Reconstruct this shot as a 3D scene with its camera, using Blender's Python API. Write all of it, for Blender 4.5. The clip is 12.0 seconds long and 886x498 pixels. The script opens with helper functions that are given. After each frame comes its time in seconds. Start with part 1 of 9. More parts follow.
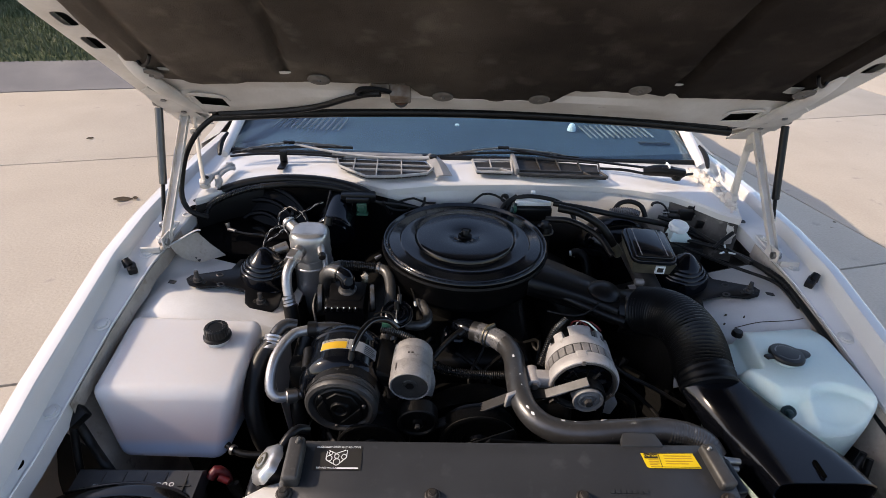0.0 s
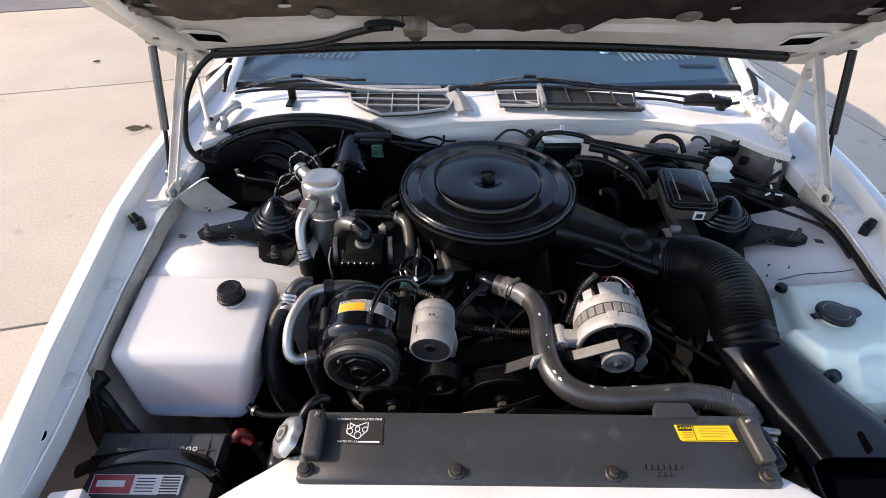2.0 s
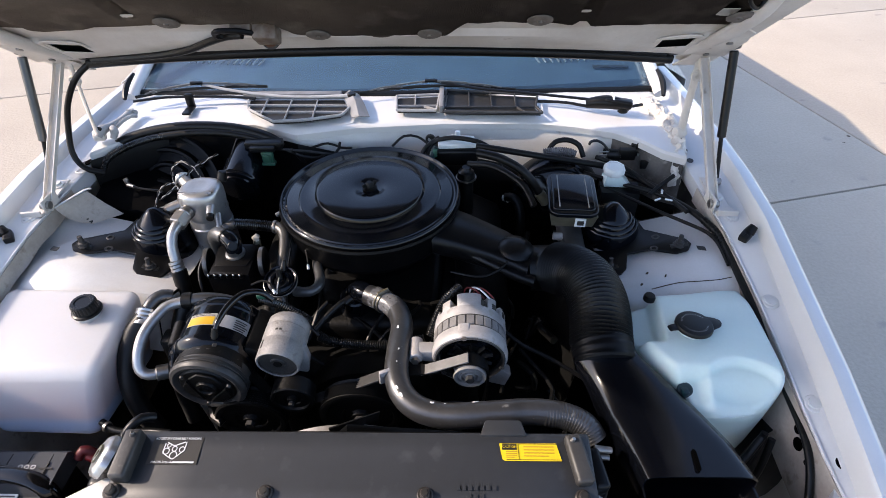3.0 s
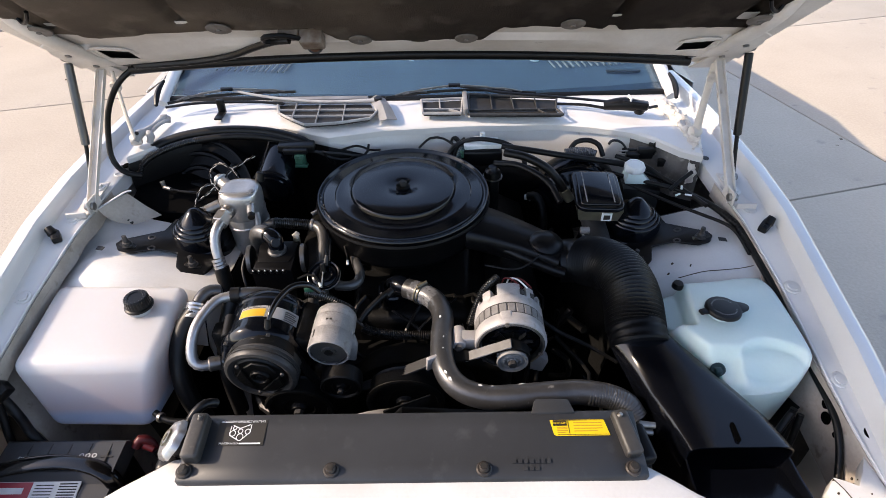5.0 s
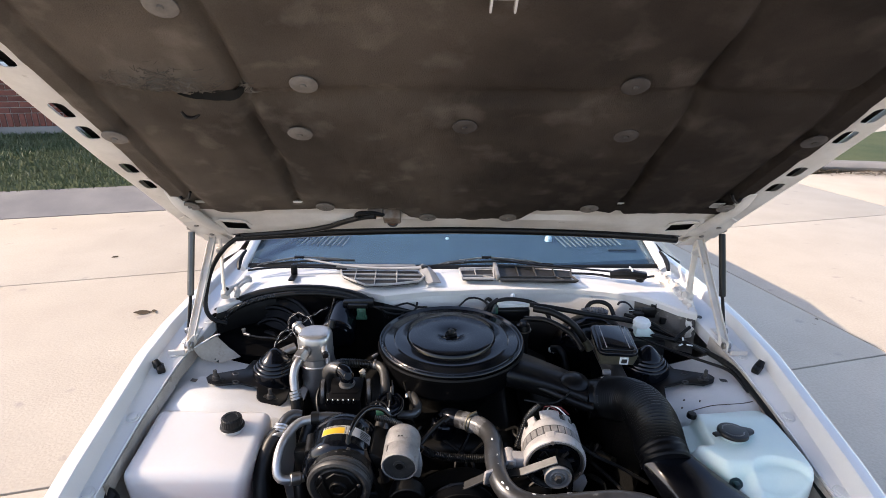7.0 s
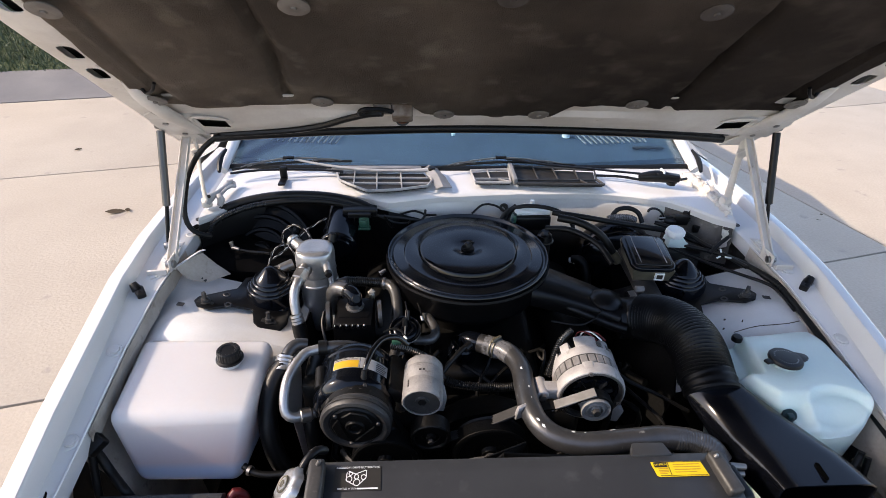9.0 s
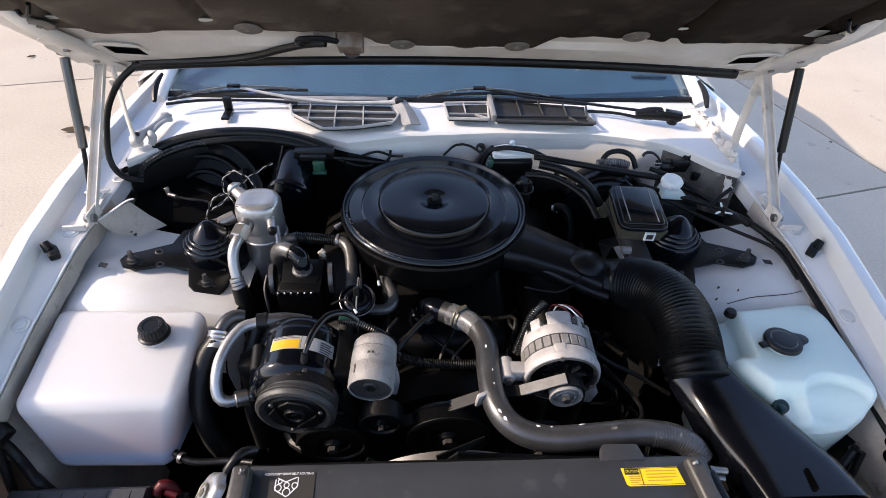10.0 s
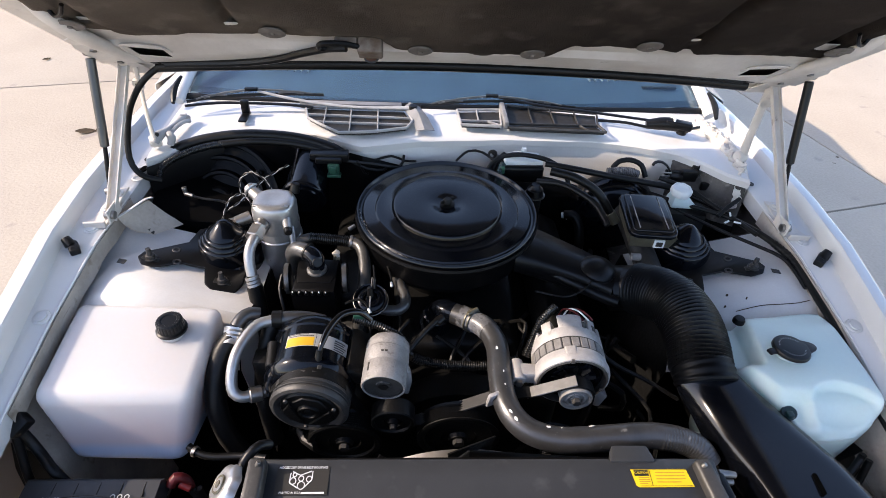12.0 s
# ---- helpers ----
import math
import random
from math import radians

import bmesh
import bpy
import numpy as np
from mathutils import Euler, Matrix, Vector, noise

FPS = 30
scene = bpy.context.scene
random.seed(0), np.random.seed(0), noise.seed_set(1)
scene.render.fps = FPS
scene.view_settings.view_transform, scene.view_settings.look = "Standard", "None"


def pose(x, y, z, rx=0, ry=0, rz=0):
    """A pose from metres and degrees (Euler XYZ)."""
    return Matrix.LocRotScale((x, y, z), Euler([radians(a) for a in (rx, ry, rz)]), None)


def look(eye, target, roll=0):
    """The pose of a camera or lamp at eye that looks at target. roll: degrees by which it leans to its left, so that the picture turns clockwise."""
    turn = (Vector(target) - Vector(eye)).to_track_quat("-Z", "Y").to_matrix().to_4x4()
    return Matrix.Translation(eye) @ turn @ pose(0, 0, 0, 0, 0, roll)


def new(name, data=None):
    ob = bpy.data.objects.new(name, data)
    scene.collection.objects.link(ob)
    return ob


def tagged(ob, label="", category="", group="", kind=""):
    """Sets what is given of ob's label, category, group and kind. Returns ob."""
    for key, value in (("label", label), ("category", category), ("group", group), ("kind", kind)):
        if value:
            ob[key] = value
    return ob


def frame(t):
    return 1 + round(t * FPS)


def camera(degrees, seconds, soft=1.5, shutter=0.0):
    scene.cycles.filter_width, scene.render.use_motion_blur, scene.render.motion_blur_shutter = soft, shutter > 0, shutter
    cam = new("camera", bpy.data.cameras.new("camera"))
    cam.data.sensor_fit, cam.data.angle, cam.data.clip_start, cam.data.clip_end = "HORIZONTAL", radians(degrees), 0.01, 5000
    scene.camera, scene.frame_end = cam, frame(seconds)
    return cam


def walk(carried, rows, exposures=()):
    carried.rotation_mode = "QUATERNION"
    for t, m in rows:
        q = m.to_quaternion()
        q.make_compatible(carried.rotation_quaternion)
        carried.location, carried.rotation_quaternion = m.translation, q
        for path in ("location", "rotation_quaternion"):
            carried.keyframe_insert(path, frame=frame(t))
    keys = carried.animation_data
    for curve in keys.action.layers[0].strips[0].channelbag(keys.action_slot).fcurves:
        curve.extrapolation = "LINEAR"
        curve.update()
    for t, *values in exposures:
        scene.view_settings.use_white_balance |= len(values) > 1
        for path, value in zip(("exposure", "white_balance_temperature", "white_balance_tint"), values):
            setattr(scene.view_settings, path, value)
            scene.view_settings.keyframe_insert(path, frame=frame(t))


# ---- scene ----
TINT = 18
cam = camera(76.9, 12.0, soft=0.5)
PATH = [
    (0, (-0.113, 0.005, 1.462), (-0.053, 1.723, 0.44), 2.3),
    (0.5, (-0.079, 0.041, 1.477), (-0.049, 1.706, 0.37), 2.2),
    (1, (-0.1, 0.081, 1.497), (-0.085, 1.687, 0.306), 1.8),
    (1.5, (-0.116, 0.107, 1.498), (-0.113, 1.669, 0.249), 1.1),
    (2, (-0.113, 0.112, 1.486), (-0.124, 1.651, 0.208), 0.2),
    (2.5, (-0.001, 0.125, 1.479), (-0.03, 1.659, 0.196), -0.6),
    (3, (0.169, 0.148, 1.488), (0.125, 1.683, 0.206), -1.1),
    (3.2, (0.223, 0.148, 1.487), (0.176, 1.682, 0.205), -1.1),
    (4.8, (0.137, 0.083, 1.489), (0.122, 1.629, 0.221), -1.1),
    (5, (0.075, 0.087, 1.494), (0.067, 1.647, 0.242), -1.0),
    (5.5, (-0.049, 0.076, 1.502), (-0.05, 1.701, 0.336), -0.7),
    (6, (-0.087, 0.018, 1.496), (-0.084, 1.749, 0.495), -0.3),
    (6.5, (-0.08, -0.071, 1.511), (-0.068, 1.773, 0.738), 0.1),
    (6.7, (-0.064, -0.133, 1.531), (-0.046, 1.751, 0.86), 0.3),
    (8.3, (-0.108, -0.25, 1.547), (-0.038, 1.631, 0.872), 0.6),
    (8.5, (-0.134, -0.17, 1.536), (-0.056, 1.668, 0.752), 0.8),
    (9, (-0.148, 0.01, 1.508), (-0.05, 1.719, 0.474), 1.3),
    (9.5, (-0.089, 0.159, 1.502), (0.02, 1.747, 0.291), 2.0),
    (10, (-0.068, 0.197, 1.503), (0.042, 1.716, 0.206), 2.5),
    (10.5, (-0.065, 0.183, 1.509), (0.035, 1.692, 0.201), 2.8),
    (11, (-0.074, 0.17, 1.509), (0.015, 1.692, 0.215), 2.9),
    (11.5, (-0.077, 0.168, 1.512), (0.01, 1.703, 0.233), 3.0),
    (12, (-0.088, 0.176, 1.503), (0.011, 1.717, 0.232), 3.3),
]
# seconds, stops, kelvin
LIGHT = [(0, 0.42, 7400), (0.5, 0.72, 7300), (1.0, 0.79, 7250), (1.5, 0.85, 7250), (2.0, 0.83, 7250), (2.5, 0.83, 7050), (3.0, 0.85, 6900), (3.2, 0.85, 6900), (4.8, 0.85, 7250), (5.5, 0.85, 7650),
         (6.0, 0.85, 7500), (6.5, 0.95, 7400), (8.5, 0.71, 7300), (9.0, 0.74, 7250), (9.5, 0.76, 7150), (10.0, 0.86, 7050), (10.5, 0.96, 7100), (11, 0.96, 7150), (12, 0.93, 7150)]
walk(cam, [(t, look(eye, target, roll)) for t, eye, target, roll in PATH], [(t, e, k, TINT) for t, e, k in LIGHT])


# ---- daylight: low sun from behind the left side of the car ----
SUN_FROM = Vector((-1.45, -0.03, 1.0))
world = bpy.data.worlds.new("sky")
scene.world = world
world.use_nodes = True
wn = world.node_tree.nodes
sky = wn.new("ShaderNodeTexSky")
sky.sky_type, sky.sun_disc = "NISHITA", False
sky.sun_elevation = math.atan2(SUN_FROM.z, math.hypot(SUN_FROM.x, SUN_FROM.y))
sky.ozone_density = 2.3
sky.sun_rotation = math.atan2(SUN_FROM.x, SUN_FROM.y)
wn["Background"].inputs["Strength"].default_value = 0.24
world.node_tree.links.new(sky.outputs[0], wn["Background"].inputs["Color"])
sun = new("sun", bpy.data.lights.new("sun", "SUN"))
sun.data.energy, sun.data.angle, sun.data.color = 3.2, radians(0.5), (1.0, 0.90, 0.755)
sun.matrix_world = look(SUN_FROM * 10, (0, 0, 0))


# ---- materials ----
def mk(name, base, rough=0.5, metal=0.0, second=None, scale=6.0, var=0.12, fine=160.0, bump=0.08, rvar=0.12,
       coat=0.0, sss=0.0, speck=None, speck_size=0.62, speck_soft=0.08, per_object=0.0, dust=0.0, spec=0.5):
    """A principled material with two scales of noise in colour, roughness and relief."""
    m = bpy.data.materials.new(name)
    m.use_nodes = True
    nt = m.node_tree
    N, L = nt.nodes, nt.links
    p = N["Principled BSDF"]
    tc = N.new("ShaderNodeTexCoord")
    big, small = N.new("ShaderNodeTexNoise"), N.new("ShaderNodeTexNoise")
    for n, sc in ((big, scale), (small, fine)):
        n.inputs["Scale"].default_value = sc
        n.inputs["Detail"].default_value = 6.0
        L.new(tc.outputs["Object"], n.inputs["Vector"])
    second = second or tuple(c * (1 - 2.2 * var) for c in base)
    mix = N.new("ShaderNodeMix")
    mix.data_type = "RGBA"
    ramp = N.new("ShaderNodeMapRange")
    ramp.inputs["From Min"].default_value, ramp.inputs["From Max"].default_value = 0.38, 0.66
    L.new(big.outputs["Fac"], ramp.inputs["Value"])
    L.new(ramp.outputs[0], mix.inputs["Factor"])
    mix.inputs["A"].default_value, mix.inputs["B"].default_value = (*base, 1), (*second, 1)
    col = mix.outputs["Result"]
    fm = N.new("ShaderNodeMix")
    fm.data_type, fm.blend_type = "RGBA", "MULTIPLY"
    fm.inputs["Factor"].default_value = min(1.0, var * 3)
    gr = N.new("ShaderNodeMapRange")
    gr.inputs["From Min"].default_value, gr.inputs["From Max"].default_value = 0.3, 0.7
    gr.inputs["To Min"].default_value = 0.7
    L.new(small.outputs["Fac"], gr.inputs["Value"])
    L.new(col, fm.inputs["A"])
    L.new(gr.outputs[0], fm.inputs["B"])
    col = fm.outputs["Result"]
    if speck:
        sp, sm = N.new("ShaderNodeTexNoise"), N.new("ShaderNodeMix")
        sp.inputs["Scale"].default_value, sp.inputs["Detail"].default_value = scale * 3.1, 8.0
        L.new(tc.outputs["Object"], sp.inputs["Vector"])
        cut = N.new("ShaderNodeMapRange")
        cut.inputs["From Min"].default_value, cut.inputs["From Max"].default_value = speck_size, speck_size + speck_soft
        L.new(sp.outputs["Fac"], cut.inputs["Value"])
        sm.data_type = "RGBA"
        L.new(cut.outputs[0], sm.inputs["Factor"])
        L.new(col, sm.inputs["A"])
        sm.inputs["B"].default_value = (*speck, 1)
        col = sm.outputs["Result"]
    if per_object:
        oi, hs = N.new("ShaderNodeObjectInfo"), N.new("ShaderNodeHueSaturation")
        mr = N.new("ShaderNodeMapRange")
        mr.inputs["To Min"].default_value, mr.inputs["To Max"].default_value = 1 - per_object, 1 + per_object
        L.new(oi.outputs["Random"], mr.inputs["Value"])
        L.new(mr.outputs[0], hs.inputs["Value"])
        L.new(col, hs.inputs["Color"])
        col = hs.outputs["Color"]
    L.new(col, p.inputs["Base Color"])
    rr = N.new("ShaderNodeMapRange")
    rr.inputs["To Min"].default_value, rr.inputs["To Max"].default_value = max(0.02, rough - rvar), min(1.0, rough + rvar)
    L.new(big.outputs["Fac"], rr.inputs["Value"])
    L.new(rr.outputs[0], p.inputs["Roughness"])
    p.inputs["Metallic"].default_value = metal
    p.inputs["Coat Weight"].default_value = coat
    p.inputs["Coat Roughness"].default_value = 0.08
    p.inputs["Specular IOR Level"].default_value = spec
    if sss:
        p.inputs["Subsurface Weight"].default_value = sss
        p.inputs["Subsurface Radius"].default_value = (0.07, 0.062, 0.058)
        p.inputs["Subsurface Scale"].default_value = 0.9
    if bump:
        b = N.new("ShaderNodeBump")
        b.inputs["Strength"].default_value, b.inputs["Distance"].default_value = bump, 0.004
        L.new(small.outputs["Fac"], b.inputs["Height"])
        L.new(b.outputs[0], p.inputs["Normal"])
    return m


M_PAINT = mk("white_body_paint", (0.665, 0.655, 0.64), 0.22, var=0.02, scale=9, fine=300, bump=0.01, coat=0.5)
M_BAY = mk("dusty_white_bay_paint", (0.64, 0.63, 0.61), 0.42, second=(0.56, 0.54, 0.51), var=0.05, scale=7, fine=220, bump=0.03,
           coat=0.15, speck=(0.38, 0.34, 0.30), speck_size=0.70)
M_HOODIN = mk("dusty_hood_frame_paint", (0.66, 0.62, 0.57), 0.5, second=(0.52, 0.47, 0.42), var=0.06, scale=8, bump=0.04,
              speck=(0.3, 0.25, 0.2), speck_size=0.68)
M_PAD = mk("sooty_fibre_insulation_shaded_right", (0.140, 0.115, 0.096), 0.95, second=(0.082, 0.068, 0.058), var=0.16, scale=4, fine=420, bump=0.5,
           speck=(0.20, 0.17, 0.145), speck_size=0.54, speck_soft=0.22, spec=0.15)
pn, pl = M_PAD.node_tree.nodes, M_PAD.node_tree.links  # colour carries light: paler left for bounced sun, darker right for shade
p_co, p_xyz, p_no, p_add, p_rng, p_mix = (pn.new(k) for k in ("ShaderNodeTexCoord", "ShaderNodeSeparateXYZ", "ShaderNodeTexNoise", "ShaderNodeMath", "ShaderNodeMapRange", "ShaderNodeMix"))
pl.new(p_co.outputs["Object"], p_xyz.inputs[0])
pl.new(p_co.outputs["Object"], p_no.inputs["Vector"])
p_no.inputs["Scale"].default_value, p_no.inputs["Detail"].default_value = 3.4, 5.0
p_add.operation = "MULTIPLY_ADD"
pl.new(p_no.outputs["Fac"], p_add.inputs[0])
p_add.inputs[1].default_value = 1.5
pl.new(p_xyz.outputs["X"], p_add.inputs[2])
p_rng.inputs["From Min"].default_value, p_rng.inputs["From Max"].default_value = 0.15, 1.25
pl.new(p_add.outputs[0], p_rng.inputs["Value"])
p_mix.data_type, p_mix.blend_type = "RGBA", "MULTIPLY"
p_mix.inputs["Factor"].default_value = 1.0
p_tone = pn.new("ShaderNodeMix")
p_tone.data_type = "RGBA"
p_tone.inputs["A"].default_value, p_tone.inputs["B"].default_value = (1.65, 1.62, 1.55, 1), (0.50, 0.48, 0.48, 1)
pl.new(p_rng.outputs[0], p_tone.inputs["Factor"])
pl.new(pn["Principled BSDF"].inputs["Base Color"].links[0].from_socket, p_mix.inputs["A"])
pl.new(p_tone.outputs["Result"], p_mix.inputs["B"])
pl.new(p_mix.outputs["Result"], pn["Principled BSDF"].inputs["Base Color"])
M_PIN = mk("dusty_plastic_retainer", (0.150, 0.130, 0.112), 0.6, var=0.12, scale=60)
M_LAMPBOX = mk("rust_stained_lamp_box", (0.20, 0.165, 0.135), 0.6, second=(0.11, 0.07, 0.045), var=0.15, scale=50, bump=0.15)
M_AMBER = mk("amber_bulb_glass", (0.09, 0.04, 0.02), 0.15, var=0.05, scale=40, bump=0.0)
M_BLACK = mk("satin_black_plastic", (0.005, 0.005, 0.0055), 0.34, var=0.15, scale=14, bump=0.05, spec=0.26)
# bluish cast in the base colour carries part of the sky's reflection
M_GLOSS = mk("gloss_black_enamel", (0.0025, 0.0034, 0.0055), 0.125, var=0.10, scale=12, fine=260, bump=0.012, rvar=0.05,
             speck=(0.03, 0.03, 0.03), speck_size=0.74, spec=0.34)
M_MATTBLACK = mk("matt_black_case", (0.0025, 0.0025, 0.003), 0.8, var=0.2, scale=14, bump=0.1, spec=0.05)
M_DEEP = mk("dull_black_moulding", (0.004, 0.004, 0.0045), 0.40, var=0.15, scale=14, bump=0.06, spec=0.13)
M_HOSE = mk("dusty_glossy_hose_rubber", (0.037, 0.037, 0.038), 0.34, var=0.2, scale=26, bump=0.08, speck=(0.14, 0.14, 0.135), speck_size=0.66, spec=0.9)
M_RUST = mk("rusty_screw_steel", (0.055, 0.047, 0.042), 0.5, metal=0.4, var=0.2, scale=60, bump=0.2)
M_CAN = mk("oxidised_aluminium_can", (0.50, 0.50, 0.50), 0.32, metal=0.75, var=0.1, scale=16, bump=0.08, speck=(0.3, 0.28, 0.25), speck_size=0.68)
M_GRILLE = mk("mid_grey_plastic", (0.24, 0.235, 0.23), 0.55, var=0.15, scale=20, bump=0.12)
M_PALEGREY = mk("pale_grey_plastic", (0.40, 0.39, 0.38), 0.5, var=0.12, scale=20, bump=0.1)
M_RUBBER = mk("black_rubber", (0.006, 0.006, 0.006), 0.40, var=0.18, scale=18, bump=0.12, speck=(0.035, 0.033, 0.03), speck_size=0.72, spec=0.26)
M_DUCT = mk("moulded_black_duct", (0.002, 0.0025, 0.004), 0.17, var=0.1, scale=10, bump=0.015, rvar=0.05, spec=0.45)
M_TENS = mk("weathered_tensioner_casting", (0.27, 0.258, 0.25), 0.6, metal=0.2, var=0.16, scale=26, fine=300, bump=0.2, speck=(0.15, 0.14, 0.13), speck_size=0.6)
# random darker mottling stands for shade in the sealer's creases
M_CRUST = mk("mottled_pale_sealer", (0.72, 0.68, 0.62), 0.7, second=(0.50, 0.44, 0.38), var=0.10, scale=45, fine=300, bump=0.3)
M_STRAP = mk("glossy_black_strap", (0.004, 0.004, 0.0045), 0.12, var=0.1, scale=20, bump=0.02, spec=0.5)
M_CAST = mk("cast_aluminium", (0.45, 0.43, 0.42), 0.58, metal=0.25, var=0.14, scale=22, fine=350, bump=0.15,
            speck=(0.30, 0.285, 0.26), speck_size=0.62)
M_ALU = mk("dull_aluminium_tube", (0.50, 0.49, 0.48), 0.38, metal=0.8, var=0.08, scale=30, bump=0.05)
M_STEEL = mk("worn_steel", (0.36, 0.34, 0.32), 0.38, metal=0.9, var=0.14, scale=40, bump=0.1, speck=(0.2, 0.12, 0.07), speck_size=0.66)
M_DARKMETAL = mk("oily_dark_metal", (0.004, 0.004, 0.004), 0.5, var=0.2, scale=20, bump=0.2, speck=(0.02, 0.018, 0.016), speck_size=0.70, spec=0.25)
M_PULLEY = mk("worn_dark_pulley_steel", (0.052, 0.050, 0.048), 0.5, metal=0.2, var=0.15, scale=30, bump=0.12, speck=(0.08, 0.075, 0.07), speck_size=0.64)
M_GREY = mk("grey_plastic_panel", (0.036, 0.038, 0.041), 0.44, second=(0.027, 0.0285, 0.031), var=0.10, scale=9, fine=700, bump=0.04, spec=0.36,
            speck=(0.060, 0.061, 0.064), speck_size=0.60, speck_soft=0.2)
M_TANK = mk("milky_polyethylene", (0.565, 0.545, 0.535), 0.34, var=0.02, scale=5, bump=0.02, sss=0.85)
tn, tl = M_TANK.node_tree.nodes, M_TANK.node_tree.links
t_co, t_xyz, t_rng, t_mix = tn.new("ShaderNodeTexCoord"), tn.new("ShaderNodeSeparateXYZ"), tn.new("ShaderNodeMapRange"), tn.new("ShaderNodeMix")
tl.new(t_co.outputs["Object"], t_xyz.inputs[0])
t_rng.inputs["From Min"].default_value, t_rng.inputs["From Max"].default_value = 0.088, 0.104  # below this height over the tank's base the colour turns bluish
tl.new(t_xyz.outputs["Z"], t_rng.inputs["Value"])
t_mix.data_type = "RGBA"
t_mix.inputs["A"].default_value = (0.43, 0.49, 0.60, 1)
tl.new(t_rng.outputs[0], t_mix.inputs["Factor"])
tl.new(tn["Principled BSDF"].inputs["Base Color"].links[0].from_socket, t_mix.inputs["B"])
t_band, t_pink = tn.new("ShaderNodeMapRange"), tn.new("ShaderNodeMix")  # rosy shade tone of the front put into the colour, fading upward
t_band.inputs["From Min"].default_value, t_band.inputs["From Max"].default_value = 0.104, 0.195
tl.new(t_xyz.outputs["Z"], t_band.inputs["Value"])
t_pink.data_type = "RGBA"
t_pink.inputs["A"].default_value = (0.57, 0.465, 0.46, 1)
tl.new(t_band.outputs[0], t_pink.inputs["Factor"])
tl.new(tn["Principled BSDF"].inputs["Base Color"].links[0].from_socket, t_pink.inputs["B"])
tl.new(t_pink.outputs["Result"], t_mix.inputs["B"])
tl.new(t_mix.outputs["Result"], tn["Principled BSDF"].inputs["Base Color"])
M_TANK2 = mk("greenish_milky_polyethylene", (0.62, 0.74, 0.69), 0.36, second=(0.54, 0.68, 0.66), var=0.03, scale=5, bump=0.02, sss=0.6)
M_YELLOW = mk("yellow_sticker", (0.80, 0.56, 0.02), 0.4, var=0.03, scale=30, bump=0.0)
M_ORANGE = mk("sun_faded_amber_sticker", (0.60, 0.345, 0.02), 0.4, var=0.05, scale=30, bump=0.0)
M_OCHRE = mk("faded_ochre_print", (0.50, 0.28, 0.03), 0.5, var=0.05, scale=60, bump=0.0)
# also laid as dark patches for the shade in holes and vents
M_INK = mk("black_print_and_hole_shade", (0.02, 0.018, 0.015), 0.5, var=0.05, scale=60, bump=0.0)
M_WHITEINK = mk("white_print", (0.75, 0.75, 0.74), 0.5, var=0.06, scale=80, bump=0.0)
# near black put in for shade on bay walls, rail insides and the pad's tear
M_SHADEBLACK = mk("shade_black", (0.006, 0.006, 0.006), 0.6, var=0.2, scale=14, bump=0.3, spec=0.2)
M_BELT = mk("pale_belt_and_pulley_grey", (0.22, 0.212, 0.20), 0.65, var=0.12, scale=30, bump=0.1)
M_HOSEEND = mk("dusty_sunlit_rubber", (0.17, 0.172, 0.178), 0.28, var=0.2, scale=40, bump=0.15, speck=(0.05, 0.05, 0.05), speck_size=0.56)
M_DUSTHOSE = mk("dust_grey_heater_hose", (0.060, 0.058, 0.056), 0.36, second=(0.035, 0.034, 0.033), var=0.18, scale=45, bump=0.10, speck=(0.10, 0.098, 0.095), speck_size=0.64, spec=1.0)
M_SLEEVE = mk("glossy_black_conduit", (0.006, 0.006, 0.006), 0.28, var=0.15, scale=30, bump=0.02, rvar=0.06, spec=0.9)
M_FIBRE = mk("frayed_brown_fibre", (0.17, 0.145, 0.12), 0.9, var=0.2, scale=30, bump=0.2, spec=0.1)
M_DARKPIN = mk("shaded_plastic_retainer", (0.062, 0.052, 0.046), 0.6, var=0.15, scale=40, spec=0.3)
M_RED = mk("red_rubber", (0.11, 0.004, 0.006), 0.45, var=0.12, scale=30)
M_REDINK = mk("red_label_print", (0.36, 0.012, 0.03), 0.35, var=0.06, scale=40, bump=0.0)
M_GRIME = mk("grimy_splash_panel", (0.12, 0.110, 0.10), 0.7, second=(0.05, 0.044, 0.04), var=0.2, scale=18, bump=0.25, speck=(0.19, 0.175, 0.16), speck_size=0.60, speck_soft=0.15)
M_DUSTSHADE = mk("tan_dust_and_shade_paint", (0.48, 0.42, 0.36), 0.65, second=(0.33, 0.28, 0.23), var=0.12, scale=12, bump=0.12, speck=(0.20, 0.16, 0.12), speck_size=0.62, speck_soft=0.12)
M_GREEN = mk("green_connector_plastic", (0.018, 0.085, 0.055), 0.4, var=0.1, scale=40)
M_GOLD = mk("olive_zinc_plate", (0.14, 0.128, 0.092), 0.4, metal=0.4, var=0.12, scale=30)
# near black for flat patches that stand for the shade inside holes
M_VOID = mk("hole_shade_black", (0.0008, 0.0008, 0.0008), 0.9, var=0.05, bump=0.0, spec=0.02)
M_TEAL = mk("dark_teal_plug", (0.006, 0.028, 0.034), 0.3, var=0.1, scale=40)
M_OFFWHITE = mk("white_cap_plastic", (0.72, 0.75, 0.74), 0.4, var=0.04, scale=30)
M_CONC = mk("driveway_concrete", (0.485, 0.422, 0.340), 0.85, second=(0.450, 0.388, 0.312), var=0.12, scale=2.2, fine=75, bump=0.5,
            speck=(0.33, 0.29, 0.25), speck_size=0.66, per_object=0.03, spec=0.3)
